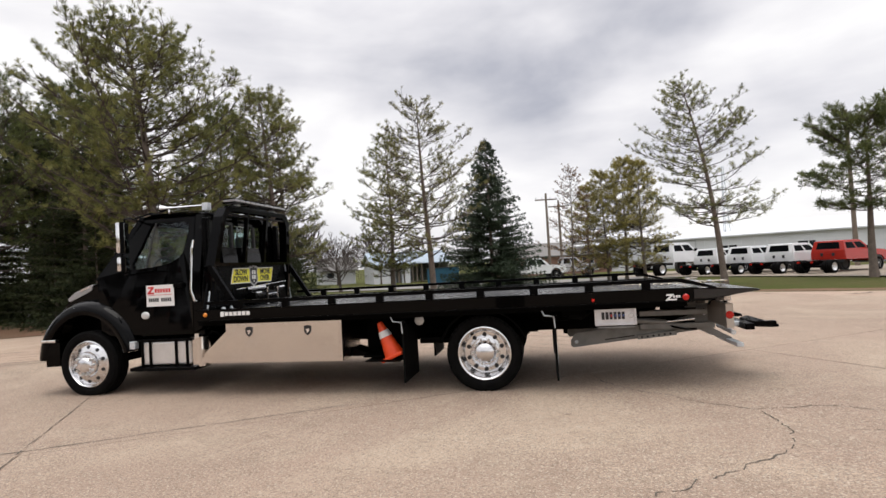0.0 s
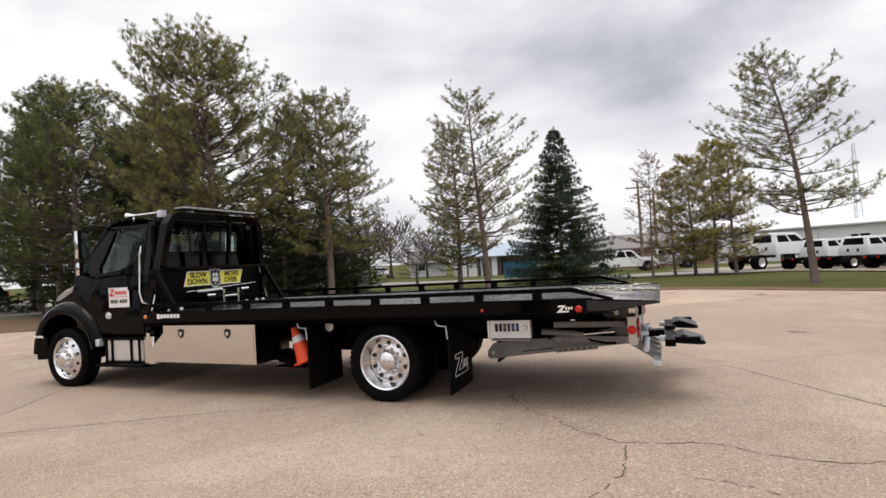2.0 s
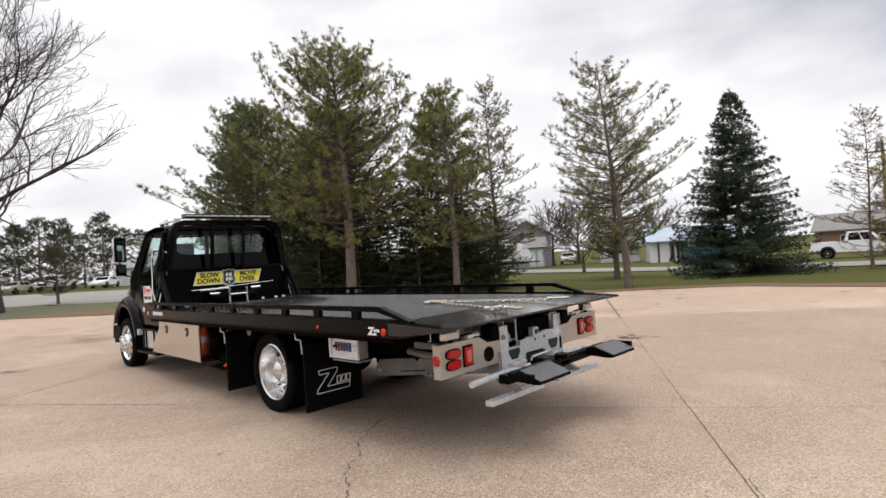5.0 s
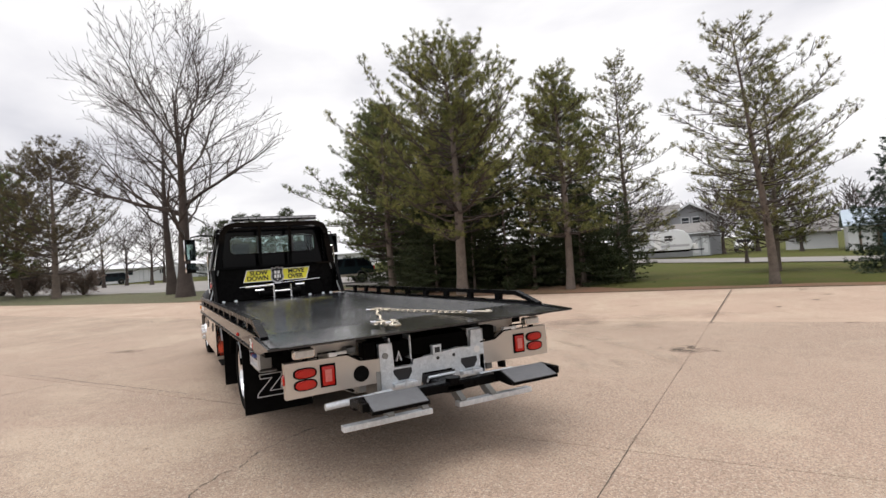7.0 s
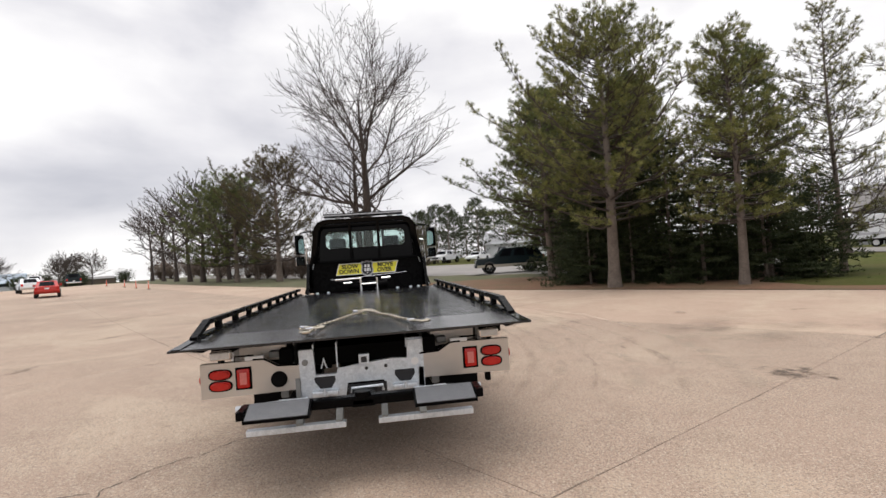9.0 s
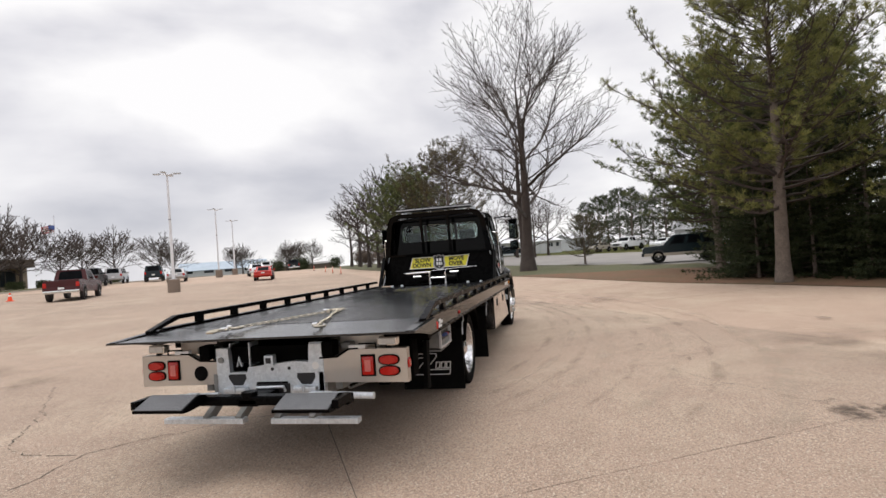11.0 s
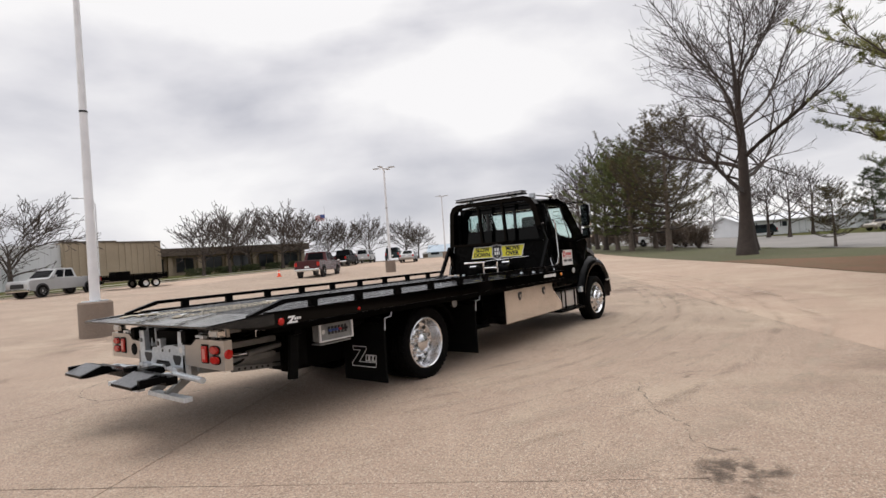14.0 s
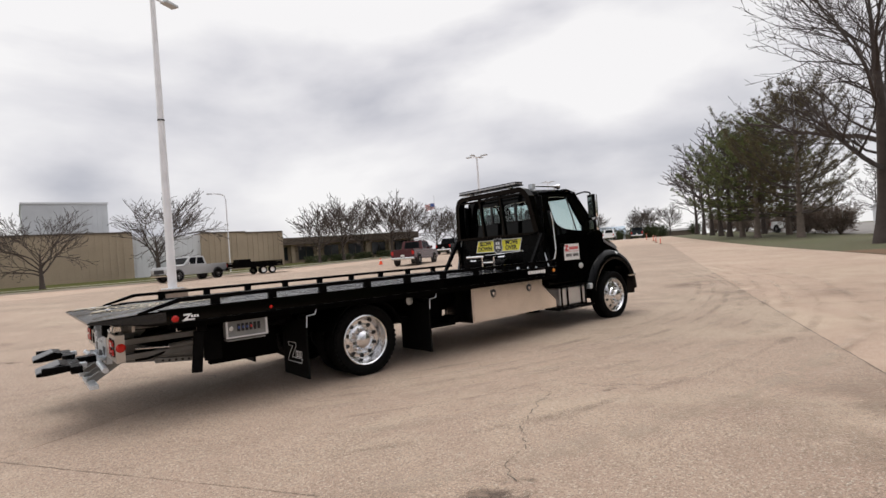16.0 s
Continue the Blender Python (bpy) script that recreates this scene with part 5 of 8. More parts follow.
for y0, y1, z0, z1 in ((-0.05, -0.012, 1.52, 1.575), (0.005, 0.05, 1.52, 1.575), (-0.055, -0.02, 1.445, 1.505), (-0.008, 0.03, 1.445, 1.505), (0.04, 0.06, 1.445, 1.505)):
    part("shield_bar", box(B(), sx + 0.007, sx + 0.009, y0, y1, z0, z1), "white", sign)
part("shield_star", prism(B(), [(0.02 * (1.0 if k % 2 else 0.45) * math.sin(k * math.pi / 5), 1.415 + 0.02 * (1.0 if k % 2 else 0.45) * math.cos(k * math.pi / 5)) for k in range(10)],
                          "x", sx + 0.007, sx + 0.009), "white", sign)

# winch and roller guide before the headboard
winch = part("winch", cyl(B(), (HB + 0.16, -0.36, 1.19), (HB + 0.16, 0.36, 1.19), 0.075, seg=18), "black_frame", truck, "winch with chrome rollers before the headboard")
part("roller", cyl(B(), (HB + 0.24, -0.60, 1.318), (HB + 0.24, -0.12, 1.325), 0.026, seg=14), "chrome", winch)
part("pull_rod", cyl(B(), (HB + 0.14, -0.68, 1.322), (HB + 0.14, 0.74, 1.385), 0.007, seg=8), "chrome", winch)
part("roller_short", cyl(B(), (HB + 0.26, 0.26, 1.30), (HB + 0.26, 0.42, 1.305), 0.022, seg=12), "chrome", winch)
part("roller_low", cyl(B(), (HB + 0.28, -0.45, 1.25), (HB + 0.28, -0.30, 1.25), 0.02, seg=12), "chrome", winch)
for y in (-0.13, 0.17):
    part("guide_post", box(B(), HB + 0.26, HB + 0.30, y - 0.016, y + 0.016, 1.083, 1.32, 0.005), "chrome", winch)
part("guide_bar", cyl(B(), (HB + 0.28, -0.13, 1.215), (HB + 0.28, 0.17, 1.215), 0.017, seg=10), "chrome", winch)
for y in (-0.95, -0.75, 0.55, 0.8, 0.95):
    part("tie_ring", cyl(B(), (HB + 0.10, y, 1.084), (HB + 0.10, y, 1.11), 0.03, 0.022, 10), "galv", deck)

# control panels under the deck
for s in (-1, 1):
    cp = part("control_panel", box(B(), 1.44, 1.87, s * 1.10, s * 1.197, 0.725, 0.935, 0.006), "galv_dull_shaded", truck, "stainless control panel with coloured levers")
    # same plate both sides; the north one has its shade in the darker colour
    part("face_plate", box(B(), 1.45, 1.86, s * 1.197, s * 1.2005, 0.735, 0.925), "panel_alu" if s < 0 else "galv_dull_shaded", cp)
    part("panel_rim", ringpanel(B(), [(1.435, s * 1.201, 0.72), (1.875, s * 1.201, 0.72), (1.875, s * 1.201, 0.94), (1.435, s * 1.201, 0.94)],
                                [(1.455, s * 1.201, 0.735), (1.855, s * 1.201, 0.735), (1.855, s * 1.201, 0.925), (1.455, s * 1.201, 0.925)], (0, s * 0.02, 0)), "panel_alu", cp)
    for i in range(6):
        x = 1.525 + 0.043 * i
        part("lever_slot", box(B(), x - 0.015, x + 0.015, s * 1.20, s * 1.204, 0.785, 0.865), "black_vinyl", cp)
        part("lever", box(B(), x - 0.007, x + 0.007, s * 1.204, s * 1.235, 0.815, 0.84, 0.003), "red_vinyl" if i in (2,) else "blue_vinyl" if i > 2 else "black_vinyl", cp)
    part("gauge", lathe(B(), [(0, 0.01), (0.024, 0.01), (0.028, 0.0)], (0, 0, 0), 14), "clear_lens", cp).matrix_basis = pose(1.82, s * 1.201, 0.82, 0, 0, 0 if s > 0 else 180)
    part("panel_shelf", box(B(), 1.46, 1.86, s * 1.06, s * 1.205, 0.69, 0.705, 0.004), "galv_dull_shaded", cp)
    part("hanger", box(B(), 1.60, 1.74, s * 1.0, s * 1.1, 0.93, 0.985), "black_frame", cp)
    part("hose_bundle", tube(B(), [(1.42, s * 0.9, 0.86), (1.30, s * 1.0, 0.80), (1.18, s * 1.02, 0.82), (1.02, s * 0.9, 0.90)], 0.03, 8), "black_rubber", truck)
    part("pump_can", cyl(B(), (1.10, s * 1.0, 0.87), (1.36, s * 1.0, 0.87), 0.055, seg=14), "dark_under", truck)

# made-up black box: hides the north boom and stands in for shade there
tank = part("oil_reservoir", box(B(), 1.14, 1.92, 0.585, 0.70, 0.40, 0.90, 0.02), "dark_under", truck, "black box added to darken the space under the deck")
part("filler_cap", cyl(B(), (1.3, 0.64, 0.90), (1.3, 0.64, 0.925), 0.03, seg=12), "black_rubber", tank)

# wheel lift and tail frame
lift = part("wheel_lift", prism(B(), [(-0.46, 0.56), (-0.46, 0.95), (-0.35, 0.95), (-0.34, 0.75), (-0.18, 0.75), (-0.17, 0.79), (0.25, 0.83), (0.37, 0.82), (0.38, 0.96), (0.50, 0.96), (0.50, 0.56), (0.20, 0.56), (0.18, 0.67), (-0.10, 0.67), (-0.12, 0.56)],
                                "x", 2.82, 2.87), "galv", truck, "galvanised wheel lift frame under the tail")
for y in (-0.27, 0.345):
    hx = [(y - 0.075, 0.735), (y + 0.075, 0.735), (y + 0.08, 0.70), (y + 0.045, 0.645), (y - 0.04, 0.645), (y - 0.08, 0.70)]
    part("plate_opening", prism(B(), hx, "x", 2.868, 2.873), "black_vinyl", lift)
    part("pocket_lip", box(B(), 2.87, 2.93, y - 0.10, y + 0.10, 0.60, 0.635, 0.01), "galv", lift)
    part("pin", cyl(B(), (2.93, y, 0.60), (2.93, y, 0.65), 0.013, seg=8), "galv", lift)
part("plate_opening", box(B(), 2.868, 2.873, -0.10, 0.20, 0.575, 0.655), "black_vinyl", lift)
part("pin_loop", tube(B(), [(2.90, -0.07, 0.60), (2.92, -0.07, 0.635), (2.92, 0.17, 0.64), (2.90, 0.17, 0.60)], 0.012, 6), "galv", lift)
for y in (-0.355, -0.175):
    part("channel_flange", box(B(), 2.70, 2.835, y - 0.006, y + 0.006, 0.79, 0.985, 0.003), "galv", lift)
part("gusset", prism(B(), [(-0.305, 0.79), (-0.278, 0.875), (-0.252, 0.79), (-0.262, 0.79), (-0.278, 0.845), (-0.295, 0.79)], "x", 2.80, 2.83), "galv", lift)
part("wing_plate", box(B(), 2.815, 2.835, 0.365, 0.515, 0.90, 0.972, 0.004), "galv", lift)
part("pale_sticker", cyl(B(), (2.868, 0.43, 0.79), (2.872, 0.43, 0.79), 0.030, seg=14), "white", lift)
part("tie_stud", cyl(B(), (2.868, -0.415, 0.855), (2.882, -0.415, 0.855), 0.024, seg=12), "galv_dull_shaded", lift)
latch = part("latch_block", box(B(), 2.84, 2.90, -0.005, 0.075, 0.80, 0.885, 0.008), "galv", lift)
part("latch_hole", box(B(), 2.899, 2.903, 0.012, 0.058, 0.822, 0.866), "black_vinyl", latch)
for y, z in ((-0.34, 0.72), (0.05, 0.77), (0.20, 0.775)):
    part("bolt_hole", cyl(B(), (2.868, y, z), (2.873, y, z), 0.014, seg=10), "black_vinyl", lift)
for s in (-1, 1):
    yb = s * 0.475
    pl = [(1.22, 0.375), (1.19, 0.40), (1.195, 0.47), (1.26, 0.55), (1.55, 0.585), (1.95, 0.615), (2.35, 0.655), (2.60, 0.72), (2.87, 0.74), (2.87, 0.56), (2.75, 0.55)]
    bpl = part("boom_plate", prism(B(), pl, "y", yb - 0.02, yb + 0.02), "galv_dull_shaded", lift)
    part("boom_pin", cyl(B(), (1.26, yb - s * 0.01, 0.445), (1.26, yb + s * 0.032, 0.445), 0.022, seg=12), "galv", bpl)
    # cheeks take the darker steel, so their shade sits in the colour
    part("cheek_plate", prism(B(), [(2.50, 0.86), (2.50, 0.975), (2.835, 0.975), (2.835, 0.66), (2.66, 0.72)], "y", s * 0.50, s * 0.515), "galv_dull_shaded", lift)
    part("inner_cheek", prism(B(), [(2.45, 0.76), (2.45, 0.97), (2.82, 0.97), (2.82, 0.70)], "y", s * 0.355 + 0.01, s * 0.365 + 0.02), "galv_dull_shaded", lift)
    for bx, bz in ((2.75, 0.73), (2.75, 0.90), (2.58, 0.92)):
        part("bolt", cyl(B(), (bx, s * 0.515, bz), (bx, s * 0.528, bz), 0.014, seg=6), "galv", lift)
    part("boom_window", prism(B(), [(1.60, 0.455), (1.95, 0.495), (1.95, 0.505), (1.60, 0.465)], "y", yb + s * 0.02, yb + s * 0.024), "dark_under", bpl)
    part("link_block", box(B(), 1.86, 2.12, s * 0.53, s * 0.60, 0.66, 0.70, 0.008), "galv", lift)
    part("hydraulic_hose", tube(B(), [(1.70, s * 0.62, 0.69), (1.80, s * 0.64, 0.77), (1.92, s * 0.62, 0.80), (2.02, s * 0.58, 0.79)], 0.022, 8), "black_rubber", lift, "", True)
    for hx_ in (1.93, 2.03):
        part("hose_fitting", cyl(B(), (hx_, s * 0.57, 0.61), (hx_, s * 0.57, 0.66), 0.018, seg=8), "black_rubber", lift)
    part("valve_block", box(B(), 1.80, 2.10, s * 0.52, s * 0.62, 0.86, 0.95, 0.01), "galv_dull_shaded", lift)
    part("slide_tube", box(B(), 2.00, 2.74, s * 0.56, s * 0.66, 0.745, 0.805, 0.006), "galv_dull_shaded", lift)
    part("tube_end", box(B(), 1.985, 2.0, s * 0.568, s * 0.652, 0.752, 0.798), "dark_under", lift)
    for hz, hy, bow in ((0.70, 0.55, 0.05), (0.66, 0.60, 0.09), (0.87, 0.62, 0.06), (0.84, 0.54, -0.05)):
        part("hydraulic_line", tube(B(), [(1.55 + 0.12 * k, s * (hy + 0.03 * math.sin(k)), hz + bow * math.sin(0.55 * k)) for k in range(10)], 0.013, 6), "black_rubber", lift, "", True)
    part("line_clamp", box(B(), 2.18, 2.23, s * 0.54, s * 0.66, 0.815, 0.90, 0.006), "chrome", lift)
    part("ram", cyl(B(), (1.86, s * 0.60, 0.70), (2.30, s * 0.60, 0.66), 0.034, seg=14), "galv_dull_shaded", lift, "", True)
    part("ram_rod", cyl(B(), (2.28, s * 0.60, 0.662), (2.62, s * 0.60, 0.69), 0.017, seg=10), "chrome", lift, "", True)
    # dark sheet added as a backing behind the gap over the boom
    part("inner_plate", box(B(), 1.35, 2.45, s * 0.40, s * 0.42, 0.62, 0.95), "dark_under", lift)
    tooth = part("tooth_bar", prism(B(), [(1.98, 0.452), (1.98, 0.502), (2.43, 0.546), (2.43, 0.496)], "y", s * 0.50, s * 0.53), "galv_dull_shaded", lift)
    for i in range(6):
        part("tooth_hole", cyl(B(), (2.03 + 0.065 * i, s * 0.529, 0.4818 + 0.0064 * i), (2.03 + 0.065 * i, s * 0.533, 0.4818 + 0.0064 * i), 0.014, seg=8), "black_vinyl", tooth)
    part("step_bar", box(B(), 2.985, 3.06, s * 0.12, s * 0.84, 0.385, 0.428, 0.006), "galv", lift)
    for v in (0.17, 0.46):
        part("step_arm", prism(B(), [(2.72, 0.56), (2.82, 0.57), (3.05, 0.44), (3.05, 0.39), (2.99, 0.39)], "y", s * (v - 0.025), s * (v + 0.025)), "galv_dull_shaded", lift)
    part("upper_step_tube", cyl(B(), (2.93, s * 0.40, 0.580), (2.93, s * 0.93, 0.562), 0.027, seg=12), "galv", lift)
    part("hose_loop", tube(B(), [(1.9, s * 0.3, 0.86), (2.1, s * 0.5, 0.88), (2.3, s * 0.66, 0.90), (2.45, s * 0.5, 0.87), (2.6, s * 0.3, 0.82)], 0.02, 6), "black_rubber", lift)
    # tow pads
    y0, y1 = (-0.76, -0.33) if s < 0 else (0.38, 0.81)
    pad = part("tow_pad", prism(B(), [(3.18, 0.600), (3.20, 0.655), (3.27, 0.672), (3.46, 0.605), (3.46, 0.585), (3.40, 0.580), (3.25, 0.590)], "y", y0, y1), "black_frame", lift, "black tow pad with a grey tread face")
    part("tread_face", prism(B(), [(3.273, 0.6705), (3.458, 0.6055), (3.461, 0.6115), (3.276, 0.6765)], "y", y0 + 0.012, y1 - 0.012), "tread_grey", pad)
    part("end_plate", box(B(), 3.20, 3.42, y0 - 0.05 if s < 0 else y1, y0 if s < 0 else y1 + 0.05, 0.60, 0.66, 0.006), "black_frame", pad)
    part("pad_tongue", box(B(), 3.05, 3.2, (y0 + y1) / 2 - 0.05, (y0 + y1) / 2 + 0.05, 0.585, 0.635, 0.008), "galv", pad)
part("crossbar", box(B(), 3.10, 3.20, -0.80, 0.84, 0.565, 0.635, 0.012), "black_frame", lift)
part("pivot", box(B(), 2.88, 3.20, -0.07, 0.11, 0.555, 0.625, 0.02), "black_frame", lift)
part("pivot_cap", cyl(B(), (3.16, 0.02, 0.625), (3.16, 0.02, 0.665), 0.06, seg=16), "black_frame", lift)
# stinger in chassis black: the shade of the gap is put into its colour
part("stinger", box(B(), 1.3, 2.86, -0.16, 0.20, 0.60, 0.80, 0.015), "dark_under", lift)
part("inner_web", box(B(), 2.4, 2.82, -0.45, 0.49, 0.82, 0.95), "dark_under", lift)

# tail lamp panels
for s in (-1, 1):
    y = lambda v: s * v
    out = [(y(0.46), 0.655), (y(0.46), 0.84), (y(0.62), 0.845), (y(0.72), 0.905), (y(1.19), 0.905), (y(1.19), 0.645)]
    tp = part("tail_panel", prism(B(), out, "x", 2.79, 2.865), "plate_steel", truck, "steel tail panel with red lamps")
    for z in (0.82, 0.735):
        bm = B()
        ov = [(y(1.045) + 0.075 * math.copysign(abs(math.cos(k * math.pi / 8)) ** 0.7, math.cos(k * math.pi / 8)), z + 0.033 * math.copysign(abs(math.sin(k * math.pi / 8)) ** 0.8, math.sin(k * math.pi / 8))) for k in range(16)]
        prism(bm, [(y(1.045) + (a - y(1.045)) * 1.17, z + (b - z) * 1.26) for a, b in ov], "x", 2.865, 2.872)
        rim = part("lamp_gasket", bm, "black_rubber", tp)
        bm = prism(B(), ov, "x", 2.872, 2.888)
        bmesh.ops.bevel(bm, geom=[e for e in bm.edges if all(v.co.x > 2.887 for v in e.verts)], offset=0.011, segments=3, affect="EDGES")
        part("oval_lamp", bm, "red_lens", rim, "oval red tail lamp", True)
    rim = part("lamp_gasket", box(B(), 2.865, 2.872, y(0.815), y(0.935), 0.695, 0.865, 0.003), "black_rubber", tp)
    part("square_lamp", box(B(), 2.868, 2.884, y(0.828), y(0.922), 0.708, 0.852, 0.014), "red_lens", rim, "upright red stop lamp", True)
    part("lamp_reflector", box(B(), 2.8845, 2.886, y(0.850), y(0.900), 0.735, 0.825), "pink_lens", rim)
    sl = part("side_lamp", lathe(B(), [(0, 0.014), (0.03, 0.012), (0.042, 0.002)], (0, 0, 0), 16), "red_lens", tp, "round red side lamp")
    sl.matrix_basis = pose(2.825, y(1.191), 0.785, 0, 0, 0 if s > 0 else 180)
    fl = part("flood_lamp", box(B(), 2.80, 2.87, y(0.96), y(1.12), 0.925, 0.995, 0.015), "stainless", tp, "clear flood lamp")
    part("flood_lens", box(B(), 2.87, 2.877, y(0.972), y(1.108), 0.936, 0.984, 0.003), "clear_lens", fl)
    part("flood_post", box(B(), 2.82, 2.85, y(1.02), y(1.06), 0.90, 0.93), "black_frame", fl)
    part("plate_lamp", box(B(), 2.83, 2.872, y(0.72), y(0.86), 0.91, 0.94, 0.005), "white", tp)
    if s < 0:
        part("socket_hole", cyl(B(), (2.85, y(0.615), 0.748), (2.872, y(0.615), 0.748), 0.062, seg=20), "black_rubber", tp)
    part("panel_trim", tube(B(), [(2.868, y(0.47), 0.848), (2.868, y(0.62), 0.853), (2.868, y(0.72), 0.912), (2.868, y(0.80), 0.914)], 0.008, 6), "black_rubber", tp)
    part("lamp_guard", tube(B(), [(2.85, y(0.80), 0.905), (2.85, y(0.80), 0.945), (2.85, y(0.94), 0.945), (2.85, y(0.94), 0.905)], 0.007, 6), "black_rubber", tp)
    part("panel_bracket", prism(B(), [(y(0.56), 0.86), (y(0.94), 0.90), (y(0.94), 0.985), (y(0.58), 0.985)], "x", 2.66, 2.69), "plate_steel", tp)
    part("bracket_tube", box(B(), 2.40, 2.79, y(0.62), y(0.70), 0.90, 0.95, 0.01), "galv_dull_shaded", tp)
    part("rubber_bumper", box(B(), 2.78, 2.90, y(0.50), y(0.60), 0.86, 0.98, 0.012), "dark_under", tp)
    part("under_rail", box(B(), 2.0, 2.8, y(0.56), y(0.62), 0.585, 0.645, 0.008), "galv_dull_shaded", tp)
# hanging rubber strap and panel on the far side
part("side_strap", box(B(), -0.05, 0.05, -0.02, 0.02, -0.42, 0.0, 0.008), "black_rubber", truck, "hanging black rubber strap").matrix_basis = pose(2.12, 1.14, 0.84, 0, -6, 0)
part("splash_panel", box(B(), 1.86, 2.04, 0.96, 0.985, 0.50, 0.84, 0.004), "black_rubber", truck)
part("strap_lamp", box(B(), 2.05, 2.14, 1.10, 1.18, 0.84, 0.90, 0.01), "black_frame", truck)


# ---- things carried on the truck ----
def cone_thing(at, s=1.0, label="orange traffic cone with a pale band, stowed upright on the truck", rz=12.0, group="", cat="traffic cone"):
    c = thing("traffic_cone", label, cat, group, at, rz)
    c.scale = (s, s, s)
    part("base", box(B(), -0.14, 0.14, -0.14, 0.14, 0, 0.04, 0.015), "orange", c)
    bm = B()
    cyl(bm, (0, 0, 0.03), (0, 0, 0.46), 0.122, 0.034, 20)
    part("cone_body", bm, "orange", c, "", True)
    part("pale_band", cyl(B(), (0, 0, 0.27), (0, 0, 0.35), 0.080, 0.0625, 20, False), "white", c, "", True)
    return c


part("cone_tray", prism(B(), [(-1.22, 0.412), (-0.80, 0.402), (-0.80, 0.392), (-1.22, 0.402)], "y", -1.27, -0.70), "dark_under", truck)
stowed = cone_thing((0, 0, 0), 1.0, "orange traffic cone with a pale band leaning against the mud flap")
stowed.matrix_world = pose(-0.915, -1.04, 0.412, 0, -23, 0)

# tie-down chain lying on the tail of the deck
chain = thing("tow_chain", "pale metal tie-down chain with hooks lying on the deck", "chain")
bm = B()
tube(bm, [Vector((0.020 * math.copysign(1, math.cos(a)) * (0.45 if abs(math.cos(a)) > 0.3 else 0.3) + 0.014 * math.cos(a), 0.0125 * math.sin(a), 0)) for a in [2 * math.pi * k / 14 for k in range(15)]], 0.0046, 5)
link_me = mesh_of("link", bm, M["gold_chain"])
soft_shade(link_me, 70)


def run_chain(a, b, sag=0.0, wig=0.008, pitch=0.042):
    a, b = Vector(a), Vector(b)
    n = int((b - a).length / pitch)
    d = b - a
    ang = math.atan2(d.y, d.x)
    for i in range(n):
        p = a + d * ((i + 0.5) / n) + Vector((-d.y, d.x, 0)).normalized() * (wig * math.sin(i * 0.5) + sag * math.sin(math.pi * i / n))
        ob = new("link", link_me)
        ob.parent = chain
        ob.matrix_basis = Matrix.Translation(p) @ Matrix.Rotation(ang, 4, "Z") @ Matrix.Rotation(radians(45 if i % 2 else -45), 4, "X")


run_chain((1.58, 0.06, 1.104), (2.86, 0.45, 1.100), 0.012)
run_chain((1.60, 0.02, 1.104), (2.92, -0.40, 1.100), -0.015)
for x, y, r in ((2.92, 0.46, 20), (2.97, -0.41, -25), (1.58, 0.04, 90), (2.80, -0.36, 40)):
    hk = part("hook", tube(B(), [(-0.10, 0, 0), (-0.02, 0, 0.004), (0.05, 0.02, 0), (0.075, 0.06, 0), (0.045, 0.095, 0), (0.0, 0.085, 0.004)], 0.011, 8), "gold_chain", chain, "pale metal grab hook", True)
    hk.matrix_basis = pose(x, y, 1.107, 0, 0, r)
    part("hook_clip", box(B(), -0.13, -0.08, -0.022, 0.022, -0.012, 0.016, 0.006), "chrome", hk)
run_chain((1.52, -0.06, 1.106), (1.70, 0.12, 1.106), 0.05)
run_chain((1.50, 0.10, 1.112), (1.68, -0.02, 1.112), -0.04)
run_chain((2.78, -0.46, 1.106), (2.95, -0.34, 1.106), 0.04)

# ---- trees ----
def tri_mesh(name, pts, tris, material):
    me = bpy.data.meshes.new(name)
    me.from_pydata(np.asarray(pts).tolist(), [], np.asarray(tris).tolist())
    me.materials.append(material)
    me.update()
    return me


def tufts(rng, centres, dirs, n, length, width, droop=0.0, spreadf=0.8):
    """Needle tufts: n thin blades fanned out from every centre about its direction; the blades of a tuft share their root."""
    centres = np.asarray(centres, float)
    m = len(centres)
    c = np.repeat(centres, n, 0)
    d = np.repeat(np.asarray(dirs, float), n, 0)
    v = d + rng.normal(0, spreadf, d.shape)
    v[:, 2] -= droop
    v /= np.linalg.norm(v, axis=1)[:, None] + 1e-9
    ln = length * rng.uniform(0.65, 1.2, (m * n, 1)) * np.repeat(rng.uniform(0.75, 1.25, (m, 1)), n, 0)
    side = np.cross(v, rng.normal(0, 1, v.shape))
    side /= np.linalg.norm(side, axis=1)[:, None] + 1e-9
    w = width * rng.uniform(0.7, 1.3, (m * n, 1))
    blades = np.stack([c + v * ln * 0.72 + side * w, c + v * ln - side * w * 0.3], 1).reshape(-1, 3)
    root = np.repeat(np.arange(m), n)[:, None]
    k = m + np.arange(m * n)[:, None] * 2
    tris = np.hstack([root, k, k + 1])
    return np.concatenate([centres, blades], 0), tris


